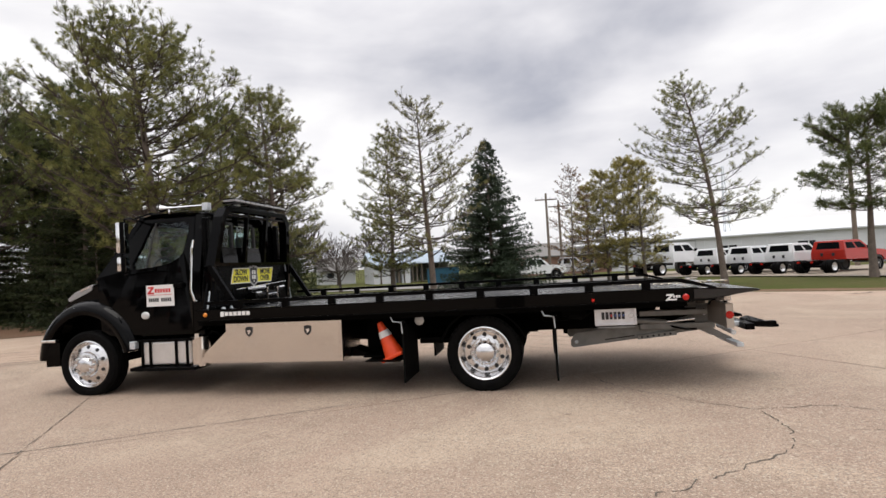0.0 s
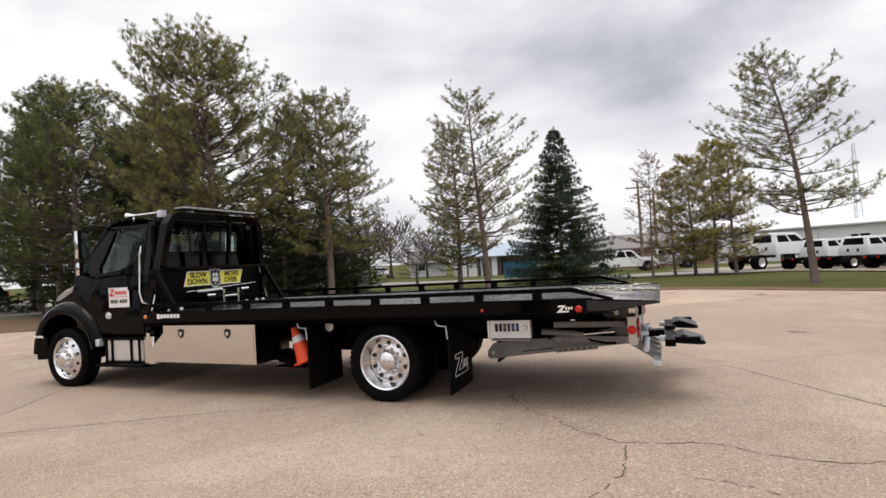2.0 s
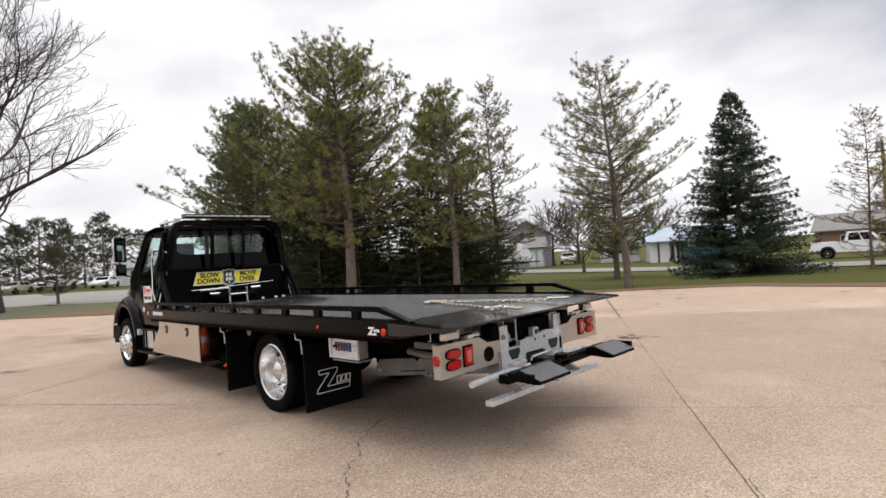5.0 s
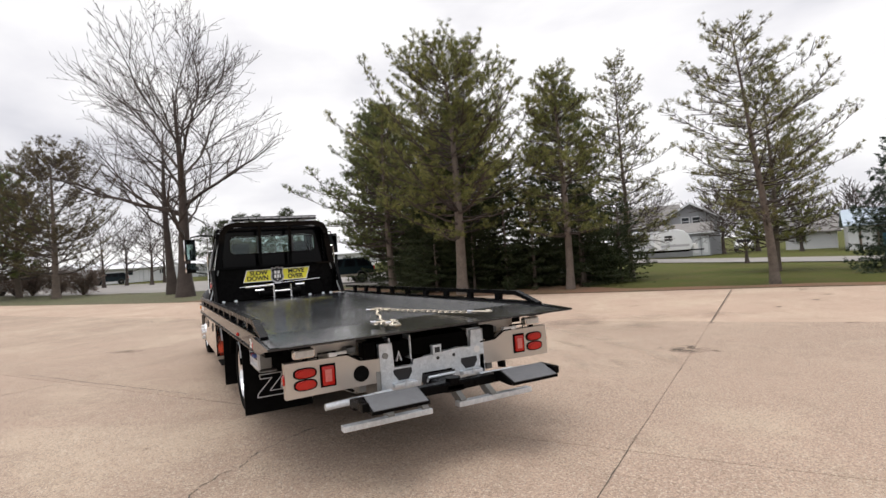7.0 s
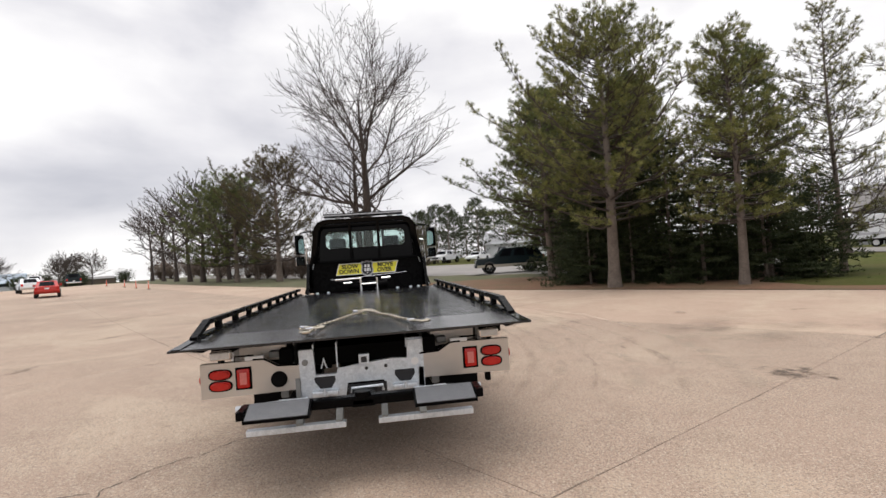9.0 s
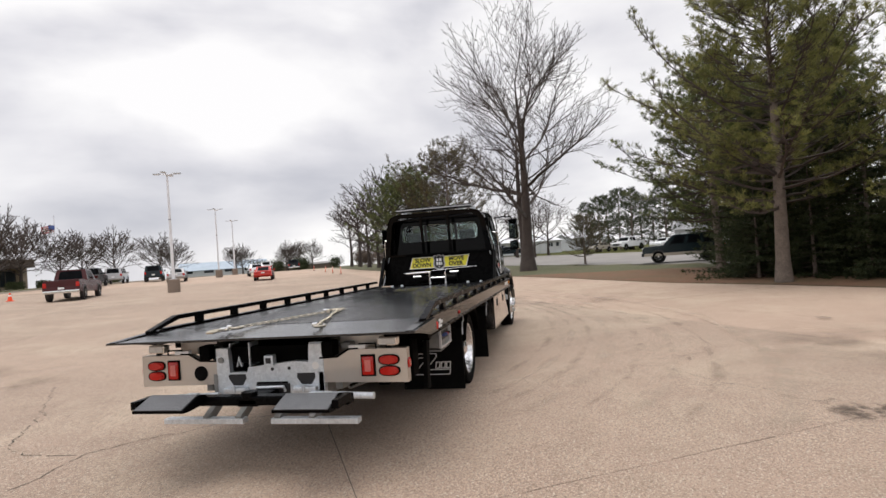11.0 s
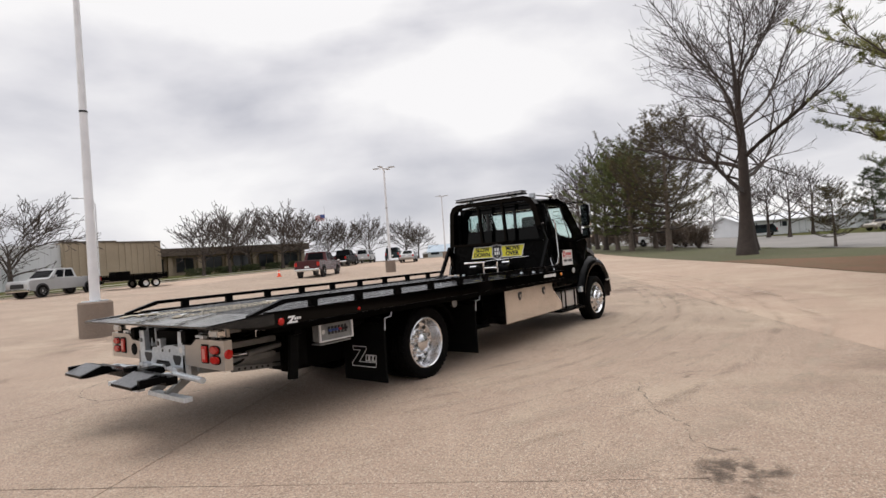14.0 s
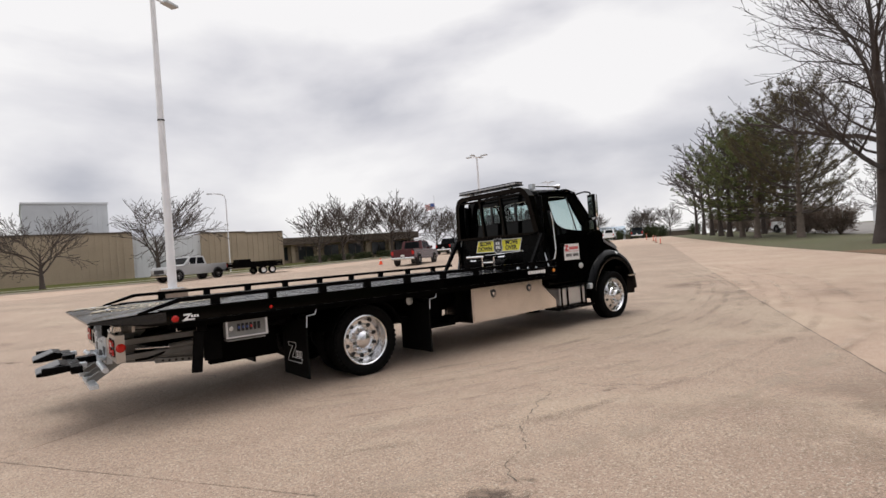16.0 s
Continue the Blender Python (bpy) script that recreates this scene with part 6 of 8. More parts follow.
def limb_tubes(segs, sides=5):
    """Tapered limbs from (p0, p1, r0, r1) segments."""
    s = np.array([(*a, *b, r, q) for a, b, r, q in segs], float)
    p0, p1, r0, r1 = s[:, :3], s[:, 3:6], s[:, 6:7], s[:, 7:8]
    d = p1 - p0
    d /= np.linalg.norm(d, axis=1)[:, None] + 1e-9
    up = np.where(np.abs(d[:, 2:3]) < 0.9, [[0, 0, 1.0]], [[1.0, 0, 0]])
    a = np.cross(d, up)
    a /= np.linalg.norm(a, axis=1)[:, None]
    b = np.cross(a, d)
    rings = []
    for p, r in ((p0, r0), (p1, r1)):
        for k in range(sides):
            t = 2 * math.pi * k / sides
            rings.append(p + r * (math.cos(t) * a + math.sin(t) * b))
    pts = np.stack(rings, 1).reshape(-1, 3)
    base = np.arange(len(s))[:, None] * (2 * sides)
    tris = []
    for k in range(sides):
        j = (k + 1) % sides
        tris += [base + [k, j, sides + j], base + [k, sides + j, sides + k]]
    return pts, np.concatenate(tris, 0)


def pine_data(seed, h, spread_r, clear, density=1.0, lean=(0, 0), trunk=0.17, needle="needles", tuft=0.15, upward=0.15, gaps=0.25, needles=16, width=0.0115, whorl=0.36, power=0.70):
    """An open-crowned pine: whorls of limbs on a tapered trunk, side twigs along them, and brushes of needles on the twigs."""
    rng = np.random.default_rng(seed)
    segs, cs, ds = [], [], []
    n = 14
    axis = []
    for i in range(n + 1):
        f = i / n
        axis.append(np.array([lean[0] * f * f * h + 0.06 * math.sin(5 * f + seed), lean[1] * f * f * h + 0.06 * math.cos(4 * f + seed) - 0.06 * math.cos(seed), f * h]))
    rad = lambda f: trunk * (1 - 0.93 * f) * (1.25 if f < 0.02 else 1.0)
    trunk_segs = [(axis[i], axis[i + 1], rad(i / n), rad((i + 1) / n)) for i in range(n)]

    def brush(p, d, spare=1.0):
        if rng.random() > gaps * spare:
            cs.append(p + rng.normal(0, 0.10 * tuft, 3))
            ds.append(d * 0.9 + [0, 0, 0.45])

    def twig(q, d, tl):
        e = q + d * tl + [0, 0, 0.12 * tl]
        segs.append((q, e, 0.011, 0.005))
        m_ = max(1, int(0.62 * tl / (0.72 * tuft)))
        for j in range(m_):
            brush(e - (e - q) * 0.62 * j / m_, d)

    z = clear
    while z < h * 0.975:
        f = z / h
        i = min(int(f * n), n - 1)
        at = axis[i] + (axis[i + 1] - axis[i]) * (f * n - i)
        g = (f - clear / h) / (1 - clear / h)
        reach = spread_r * (0.55 + 0.45 * min(1.0, 4.0 * g)) * (1 - g) ** power + 0.16
        turn = rng.uniform(0, 6.3)
        tier = rng.uniform(0.78, 1.12)
        count = int(rng.integers(4, 7))
        for k in range(count):
            if rng.random() < gaps * 0.55:
                continue
            az = turn + 2 * math.pi * k / count + rng.normal(0, 0.25)
            ln = reach * tier * rng.uniform(0.60, 1.20)
            d = np.array([math.cos(az), math.sin(az), upward * rng.uniform(-0.9, 1.6) + 0.75 * g * g + rng.normal(0, 0.13)])
            d /= np.linalg.norm(d)
            p, r = at + [0, 0, rng.uniform(-0.2, 0.2)], max(0.012, rad(f) * 0.34)
            steps = max(2, int(ln / 0.30))
            for s in range(steps):
                u = (s + 1) / steps
                q = p + d * ln / steps + rng.normal(0, 0.022, 3)
                segs.append((p, q, r * (1 - 0.78 * s / steps), r * (1 - 0.78 * u)))
                if u > 0.30 or g > 0.75:
                    for _ in range(int(rng.poisson(1.7 * density))):
                        sd = np.array([d[1], -d[0], 0]) * rng.choice([-1, 1]) * rng.uniform(0.5, 1.0) + d * rng.uniform(0.35, 0.9) + np.array([0, 0, rng.uniform(-0.12, 0.42)])
                        sd /= np.linalg.norm(sd)
                        twig(q, sd, rng.uniform(0.30, 0.80) * min(1.0, 0.35 + ln / 2.6) * (1.15 - 0.55 * u))
                p = q
                d = d + np.array([0, 0, rng.uniform(0.0, 0.11)])
                d /= np.linalg.norm(d)
            brush(p, d, 0.3)
            brush(p - d * 0.09, d, 0.3)
        z += whorl * rng.uniform(0.6, 1.35) * (1 - 0.45 * g)
    for k in range(4):
        cs.append(axis[-1] - [0, 0, 0.13 * k])
        ds.append(np.array([0, 0, 1.0]))
    t_me = tri_mesh("trunk", *limb_tubes(trunk_segs, 10), M["bark"])
    soft_shade(t_me, 60)
    l_me = tri_mesh("branchwork", *limb_tubes(segs, 3), M["dark_bark"])
    c_me = tri_mesh("crown", *tufts(rng, cs, ds, needles, tuft, width, 0.0, 0.62), M[needle])
    return t_me, l_me, c_me


def spruce_data(seed, h, spread_r, needle="needles_dark", trunk=0.15, skirt=0.25, dense=1.0, power=0.85, width=0.029):
    """A dense spruce: drooping boughs in tiers down to the ground, feathered with short needles."""
    rng = np.random.default_rng(seed)
    segs, cs, ds = [], [], []
    z = skirt
    while z < h * 0.99:
        f = z / h
        reach = spread_r * (1 - f) ** power + 0.06
        for k in range(int(4 + 4 * dense * (1 - 0.5 * f))):
            az = rng.uniform(0, 2 * math.pi)
            ln = reach * rng.uniform(0.7, 1.12)
            d = np.array([math.cos(az), math.sin(az), 0.35 * f - 0.22])
            p = np.array([0, 0, z])
            steps = max(2, int(ln / 0.22))
            for s in range(steps):
                u = (s + 1) / steps
                q = p + d * ln / steps
                d = d + np.array([0, 0, 0.30 / steps])
                segs.append((p, q, 0.022 * (1.1 - u), 0.022 * (1.05 - u)))
                if u > 0.22:
                    for side in (-1, 1):
                        sd = np.array([-d[1], d[0], 0]) * side * 0.9 + d * 0.7 + np.array([0, 0, -0.12])
                        sd /= np.linalg.norm(sd)
                        tl = 0.16 + 0.34 * (1 - u) * min(1, ln)
                        for j in range(max(1, int(tl / 0.15))):
                            cs.append(q + sd * (0.05 + 0.14 * j) + rng.normal(0, 0.02, 3))
                            ds.append(sd)
                p = q
            cs.append(p)
            ds.append(d)
        z += h * 0.021 / dense ** 0.5
    cs += [np.array([0, 0, h * (0.97 + 0.01 * i)]) for i in range(4)]
    ds += [np.array([0, 0, 1.0])] * 4
    t_me = tri_mesh("trunk", *limb_tubes([(np.zeros(3), np.array([0, 0, h]), trunk, 0.015)], 8), M["bark"])
    l_me = tri_mesh("branchwork", *limb_tubes(segs, 3), M["dark_bark"])
    c_me = tri_mesh("crown", *tufts(rng, cs, ds, 9, 0.20, width, 0.1, 0.45), M[needle])
    return t_me, l_me, c_me


def bare_data(seed, h, trunk, reach, clear, limbs=34, unit=0.34, slope=(0.30, 1.9), curl=0.012, lead=0.93, material="bare_bark", pts_min=0.0075, power=0.62, levels=3, wander=0.12, twist=1.0, fork=(0.38, 0.66)):
    """A leafless tree: a leader, limbs that leave it ever steeper towards the top, and side branches down to fine twigs."""
    rng = np.random.default_rng(seed)
    segs = []

    def limb(p, d, ln, r, level):
        step = unit * (1.0, 0.85, 0.70, 0.60)[level]
        n = max(2, int(ln / step))
        flip = rng.choice([-1, 1])
        for s in range(n):
            u = (s + 1) / n
            d = d + rng.normal(0, wander if level < 2 else 0.09, 3) + np.array([0, 0, curl * (1.0 if level == 0 else 0.5)])
            d /= np.linalg.norm(d)
            q = p + d * ln / n
            ra, rb = max(pts_min, r * (1 - 0.85 * s / n)), max(pts_min, r * (1 - 0.85 * u))
            segs.append((p, q, ra, rb))
            if level < levels and u > (0.22 if level == 0 else 0.05):
                flip = -flip
                side = np.cross(d, [0, 0, 1.0])
                side /= np.linalg.norm(side) + 1e-9
                roll = rng.uniform(-twist, twist)
                side = side * math.cos(roll) + np.cross(d, side) * math.sin(roll)
                a = rng.uniform(0.55, 0.95)
                nd = d * math.cos(a) + side * flip * math.sin(a) * rng.uniform(0.6, 1.0) + np.array([0, 0, rng.uniform(-0.08, 0.50)])
                sub_ln = ln * (1.12 - u) * rng.uniform(*fork) if level == 0 else ln * (1.1 - 0.7 * u) * rng.uniform(0.35, 0.62)
                if sub_ln > 0.16:
                    limb(q, nd / np.linalg.norm(nd), sub_ln, max(pts_min, rb * 0.62), level + 1)
            p = q

    n = 12
    zs = np.linspace(0, h * lead, n + 1)
    ax_pts = [np.array([0.10 * math.sin(seed + 0.5 * z) - 0.10 * math.sin(seed), 0.10 * math.cos(seed + 0.4 * z) - 0.10 * math.cos(seed), z]) for z in zs]
    rr = [trunk * (1.5 if i == 0 else 1.08 if i == 1 else max(0.02, (1 - i / (n + 0.6)) ** 0.9)) for i in range(n + 1)]
    main = [(ax_pts[i], ax_pts[i + 1], rr[i], rr[i + 1]) for i in range(n)]
    for i in range(limbs):
        g = (i / (limbs - 1)) ** 0.92
        z = clear + (h * lead * 0.97 - clear) * g
        k = min(int(z / zs[-1] * n), n - 1)
        f = z / zs[-1] * n - k
        base = ax_pts[k] + (ax_pts[k + 1] - ax_pts[k]) * f
        r_here = rr[k] + (rr[k + 1] - rr[k]) * f
        az = i * 2.4 + rng.uniform(-0.5, 0.5)
        d = np.array([math.cos(az), math.sin(az), (slope[0] + (slope[1] - slope[0]) * g) * rng.uniform(0.7, 1.3)])
        out = reach * ((1 - g) ** power * (0.72 + 0.28 * min(1, 5 * g)) + 0.06) * rng.uniform(0.75, 1.12)
        limb(base, d / np.linalg.norm(d), out * 0.92 * np.linalg.norm(d), max(pts_min * 1.5, min(r_here * 0.55, 0.020 * out + 0.02)), 0)
    t_me = tri_mesh("trunk", *limb_tubes(main, 10), M[material])
    soft_shade(t_me, 60)
    l_me = tri_mesh("branchwork", *limb_tubes(segs, 3), M[material])
    return t_me, l_me


def plant(name, meshes, at, label, category="tree", group="", rz=0.0, s=1.0, sink=0.1):
    t = thing(name, label, category, group, (at[0], at[1], ground_z(*at) - sink), rz)
    t.scale = (s, s, s)
    for me in meshes:
        ob = new(me.name.split(".")[0], me)
        ob.parent = t
        if me.name.startswith("branchwork"):
            tagged(ob, kind="stuff")
    return t

PB = "pines by the lot"
big_pine = pine_data(11, 10.9, 5.4, 2.5, 2.2, (-0.12, 0.05), 0.23, "needles", 0.175, 0.10, 0.15, power=0.78, needles=24, width=0.0105)
plant("pine_tree", big_pine, (-12.0, 8.9), "tall full green pine with a bare lower trunk", group=PB)
slim_pine = pine_data(12, 8.9, 2.5, 2.2, 2.4, (-0.06, 0.05), 0.16, "needles", 0.16, 0.18, 0.22, needles=24, width=0.0095)
plant("pine_tree", slim_pine, (-9.25, 12.1), "slim olive green pine with a pale trunk", group=PB)
thin_pine = pine_data(13, 10.6, 2.9, 1.2, 2.0, (-0.04, 0.05), 0.13, "needles_olive", 0.145, 0.30, 0.34, needles=20, width=0.009)
plant("pine_tree", thin_pine, (-11.8, 18.1), "thin half-bare pine with sparse olive needles", group=PB)
gap_pine = pine_data(14, 8.6, 3.8, 2.0, 2.0, (0.0, -0.15), 0.155, "needles_olive", 0.15, 0.05, 0.46, needles=24, width=0.0085)
plant("pine_tree", gap_pine, (-4.0, 16.3), "open-crowned leaning pine with gaps between its limbs", group=PB)
dark_stem = pine_data(18, 9.2, 2.9, 1.2, 2.0, (0.0, 0.0), 0.15, "needles", 0.165, 0.15, 0.2, needles=20, width=0.011)
plant("pine_tree", dark_stem, (-7.6, 22.8), "green pine standing behind a leaning one", group=PB)
blue = spruce_data(15, 8.7, 3.5, "needles_blue", 0.15, 0.3, 1.75, 1.0, 0.025)
plant("spruce_tree", blue, (-2.0, 24.3), "dense dark blue-green spruce with boughs near the ground")
lean_pine = pine_data(16, 8.9, 3.6, 2.7, 1.7, (-0.13, 0.06), 0.14, "needles", 0.16, 0.03, 0.34, needles=26, width=0.0085)
plant("pine_tree", lean_pine, (8.35, 17.0), "leaning pine with a sparse spreading crown", group=PB)
dark_pine = pine_data(17, 6.8, 2.8, 3.0, 3.2, (0.0, 0.0), 0.17, "needles_green", 0.22, 0.06, 0.05, power=0.45, needles=22, width=0.013)
plant("pine_tree", dark_pine, (14.75, 18.5), "short broad dark green pine", group=PB)
sp1 = spruce_data(21, 8.0, 3.4, "needles_dark", 0.14, 0.2, 0.50, 0.7, 0.027)
for at, rz, s in (((-15.4, 9.6), 20, 0.80), ((-12.9, 11.7), 80, 0.72), ((-17.3, 12.6), 140, 0.95), ((-11.2, 14.6), 200, 0.62), ((-10.6, 16.2), 260, 0.5),
                  ((-19.8, 11.6), 300, 1.05), ((-14.6, 16.0), 10, 0.85), ((-29.6, 13.2), 50, 1.2), ((-16.9, 11.0), 110, 0.74), ((-13.4, 10.3), 170, 0.50), ((-11.6, 12.2), 230, 0.60), ((-10.7, 14.0), 330, 0.55), ((-16.6, 9.5), 45, 0.55), ((-14.3, 8.9), 205, 0.45)):
    plant("spruce_tree", sp1, at, "dark green spruce with boughs down to the needle litter", "tree", "spruces in the windbreak", rz, s)
full_pine = pine_data(24, 10.0, 3.8, 1.5, 1.9, (0, 0), 0.18, "needles_green", 0.20, 0.10, 0.10, needles=15, width=0.017)
for at, rz, s in (((-15.9, 11.8), 170, 0.90), ((-23.4, 10.6), 250, 1.08), ((-13.9, 16.0), 30, 0.95), ((-19.6, 13.4), 120, 1.05), ((-28.0, 12.5), 200, 1.0), ((-21.5, 13.4), 310, 0.92)):
    plant("pine_tree", full_pine, at, "full green pine at the back of the windbreak", "tree", "pines at the back of the windbreak", rz, s)
shoulder_pine = pine_data(26, 9.6, 5.2, 2.3, 2.2, (0.02, 0.0), 0.20, "needles_green", 0.19, 0.06, 0.10, whorl=0.42, power=0.85, needles=22, width=0.0115)
plant("pine_tree", shoulder_pine, (-19.6, 9.0), "broad dark green pine with long spreading boughs", group=PB)
cedar = pine_data(22, 7.2, 2.3, 0.8, 2.5, (0, 0), 0.10, "needles_yellow", 0.19, 0.22, 0.15, whorl=0.38, power=0.85, needles=18, width=0.012)
for at, rz, s in (((3.9, 28.5), 0, 0.86), ((5.0, 28.6), 100, 0.98), ((6.05, 28.2), 220, 1.06), ((6.95, 26.9), 40, 1.02)):
    plant("pine_tree", cedar, at, "young yellow-green pine in a short row", "tree", "young pines in a row", rz, s)
red_tree = pine_data(23, 7.0, 1.9, 0.6, 1.2, (0, 0), 0.07, "needles_red", 0.15, 0.3, 0.4, needles=14, width=0.01)
plant("pine_tree", red_tree, (2.75, 26.0), "small dying pine with rust brown needles")

oak = bare_data(35, 16.6, 0.42, 8.8, 3.8, 17, 0.62, (0.28, 1.25), 0.020, 0.80, power=0.34, wander=0.12, pts_min=0.0115, fork=(0.55, 0.95))
plant("bare_tree", oak, (-30.74, -0.37), "tall leafless tree with a broad fan of branches")
oak2 = bare_data(32, 14.5, 0.32, 7.2, 4.6, 13, 0.70, (0.30, 1.2), 0.018, 0.82, pts_min=0.011, power=0.34, wander=0.11, fork=(0.55, 0.95))
plant("bare_tree", oak2, (-36.3, -0.93), "slender leafless tree behind a larger one")

# row of trees along the west side of the lot
ROWT = "trees in the row along the lot"
row_pine = pine_data(41, 11.2, 7.4, 2.2, 1.9, (0, 0), 0.30, "needles_brown", 0.27, 0.0, 0.14, whorl=0.60, power=0.42, needles=15, width=0.017)
row_green = pine_data(42, 10.2, 7.0, 1.9, 2.0, (0, 0), 0.28, "needles_green", 0.29, -0.02, 0.10, whorl=0.60, power=0.42, needles=15, width=0.018)
plant("pine_tree", row_pine, (-45.7, -9.0), "broad brown-green pine with a tall bare trunk", group=ROWT)
plant("pine_tree", row_green, (-50.2, -14.0), "broad green pine in the row", group=ROWT)
plant("pine_tree", row_green, (-54.0, -16.8), "green pine close behind another in the row", group=ROWT, rz=140, s=0.95)
row_bare = bare_data(43, 10.6, 0.26, 6.4, 2.2, 19, 0.74, (0.40, 1.4), 0.012, pts_min=0.030, power=0.42, fork=(0.5, 0.85))
for at, rz, s in (((-56.5, -19.2), 120, 0.98), ((-60.8, -22.0), 240, 0.95), ((-65.0, -25.0), 0, 0.95), ((-69.5, -28.2), 60, 0.9), ((-74.0, -31.4), 30, 0.9), ((-61.0, -17.5), 200, 0.9)):
    plant("bare_tree", row_bare, at, "leafless grey-brown tree in the row", "tree", ROWT, rz, s)
plant("pine_tree", row_pine, (-55.0, -13.0), "brown-green pine behind the row", group=ROWT, rz=90, s=0.85)
plant("pine_tree", row_pine, (-36.6, 3.6), "small pine by the road", rz=200, s=0.32)

# far pines across the road
FP = "far pines across the road"
far_pine = pine_data(44, 9.5, 3.5, 0.8, 1.1, (0, 0), 0.2, "needles_dark", 0.38, 0.1, 0.12, whorl=0.6, power=0.6, needles=12, width=0.032)
for k, (at, s) in enumerate((((-78.1, 21.2), 0.8), ((-85.3, 21.0), 0.88), ((-92.5, 20.4), 0.96), ((-78.9, 16.6), 1.04), ((-86.0, 15.9), 0.8), ((-79.4, 11.9), 0.96), ((-86.6, 10.8), 1.04), ((-79.7, 7.2), 0.88), ((-93.2, 15.0), 0.95), ((-93.7, 9.5), 1.0), ((-86.8, 5.7), 0.85))):
    plant("pine_tree", far_pine, at, "dark pine beyond the road", "tree", FP, 40 * k, s)
for k, (at, s) in enumerate((((-72.9, -7.7), 0.75), ((-77.3, -5.4), 0.75), ((-71.5, -2.4), 0.75), ((-81.7, -0.8), 0.75), ((-110.2, -24.9), 0.75), ((-118.4, -32.8), 0.75), ((-109.6, -18.4), 0.75))):
    plant("bare_tree", row_bare, at, "leafless tree beyond the road", "tree", "far leafless trees", 50 * k, s)

# crab-apples and leafless trees along the south kerb
crab = bare_data(51, 5.2, 0.22, 4.0, 1.2, 17, 0.44, (0.70, 1.5), -0.045, 0.62, "dark_bark", 0.015, 0.30, wander=0.14, fork=(0.5, 0.85))
for at, rz, s in (((1.9, -45.2), 0, 1.0), ((-6.8, -48.0), 130, 1.25), ((9.5, -47.0), 240, 1.2)):
    plant("bare_tree", crab, at, "low spreading leafless crab-apple in the lawn", "tree", "crab-apples in the lawn", rz, s)
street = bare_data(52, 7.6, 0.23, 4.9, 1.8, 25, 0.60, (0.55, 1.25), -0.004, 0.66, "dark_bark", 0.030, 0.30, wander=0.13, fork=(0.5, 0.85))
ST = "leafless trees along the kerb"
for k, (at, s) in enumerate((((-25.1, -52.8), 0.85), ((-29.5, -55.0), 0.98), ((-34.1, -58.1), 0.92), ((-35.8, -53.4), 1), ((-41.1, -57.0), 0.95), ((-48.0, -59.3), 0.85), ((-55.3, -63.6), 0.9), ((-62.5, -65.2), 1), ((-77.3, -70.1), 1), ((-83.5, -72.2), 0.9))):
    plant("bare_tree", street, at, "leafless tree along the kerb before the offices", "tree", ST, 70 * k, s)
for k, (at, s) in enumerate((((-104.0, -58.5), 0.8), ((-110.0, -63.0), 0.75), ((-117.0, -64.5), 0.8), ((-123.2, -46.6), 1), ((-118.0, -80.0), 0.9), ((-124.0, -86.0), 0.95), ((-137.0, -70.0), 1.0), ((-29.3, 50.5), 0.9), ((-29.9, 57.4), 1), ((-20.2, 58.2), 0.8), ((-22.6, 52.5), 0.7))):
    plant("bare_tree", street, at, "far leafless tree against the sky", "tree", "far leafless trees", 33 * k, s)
plant("bare_tree", crab, (-13.6, 29.9), "small pale leafless tree by the drive", rz=200, s=0.55)
plant("bare_tree", crab, (-24.5, 30.5), "small leafless tree in the lawn", rz=80, s=1.0)

# brown shrubs behind the row, dark bushes at the far end of the lot
def shrub_data(seed, w, h, count, material, size=0.30):
    """A twiggy bush: stems that fork from the base, hung with small sprays."""
    rng = np.random.default_rng(seed)
    segs, cs, ds = [], [], []
    for _ in range(14):
        a, lean_ = rng.uniform(0, 6.3), rng.uniform(0.1, 0.9)
        top = np.array([math.cos(a) * w * lean_, math.sin(a) * w * lean_, h * rng.uniform(0.6, 1.0)])
        segs.append((np.zeros(3), top, 0.04, 0.012))
        for _ in range(count // 14):
            p = top * rng.uniform(0.25, 1.0) + rng.normal(0, 0.17 * w, 3)
            p[2] = max(0.08, p[2])
            cs.append(p)
            ds.append(top / np.linalg.norm(top) + rng.normal(0, 0.5, 3))
    return tri_mesh("stem", *limb_tubes(segs, 4), M["dark_bark"]), tri_mesh("sprays", *tufts(rng, cs, ds, 7, size, 0.03, 0.0, 0.7), M[material])


low_bush = shrub_data(63, 1.9, 1.7, 560, "needles_dark", 0.34)
for k, (x, y) in enumerate(((-14.2, 11.0), (-12.3, 13.2), (-17.4, 10.6), (-20.2, 11.0), (-10.9, 15.6), (-15.8, 13.4), (-25.5, 12.4))):
    plant("bush", low_bush, (x, y), "dark evergreen bush low between the windbreak trunks", "bush", "bushes in the windbreak", 53 * k, 0.9 + 0.15 * (k % 3))
brown_shrub = shrub_data(61, 1.7, 2.3, 560, "far_wood", 0.42)
for k, (x, y) in enumerate(((-55.0, -10.0), (-58.6, -12.6), (-62.4, -14.6), (-66.0, -18.2), (-70.2, -21.0), (-75.0, -25.0), (-80.0, -28.0), (-86.0, -33.0), (-92.0, -37.0), (-50.2, -7.6))):
    plant("shrub", brown_shrub, (x, y), "brown leafless shrub behind the row of trees", "shrub", "shrubs behind the row", 47 * k, 1.0 + 0.12 * (k % 3))
dark_bush = shrub_data(62, 2.6, 2.0, 620, "needles_dark", 0.42)
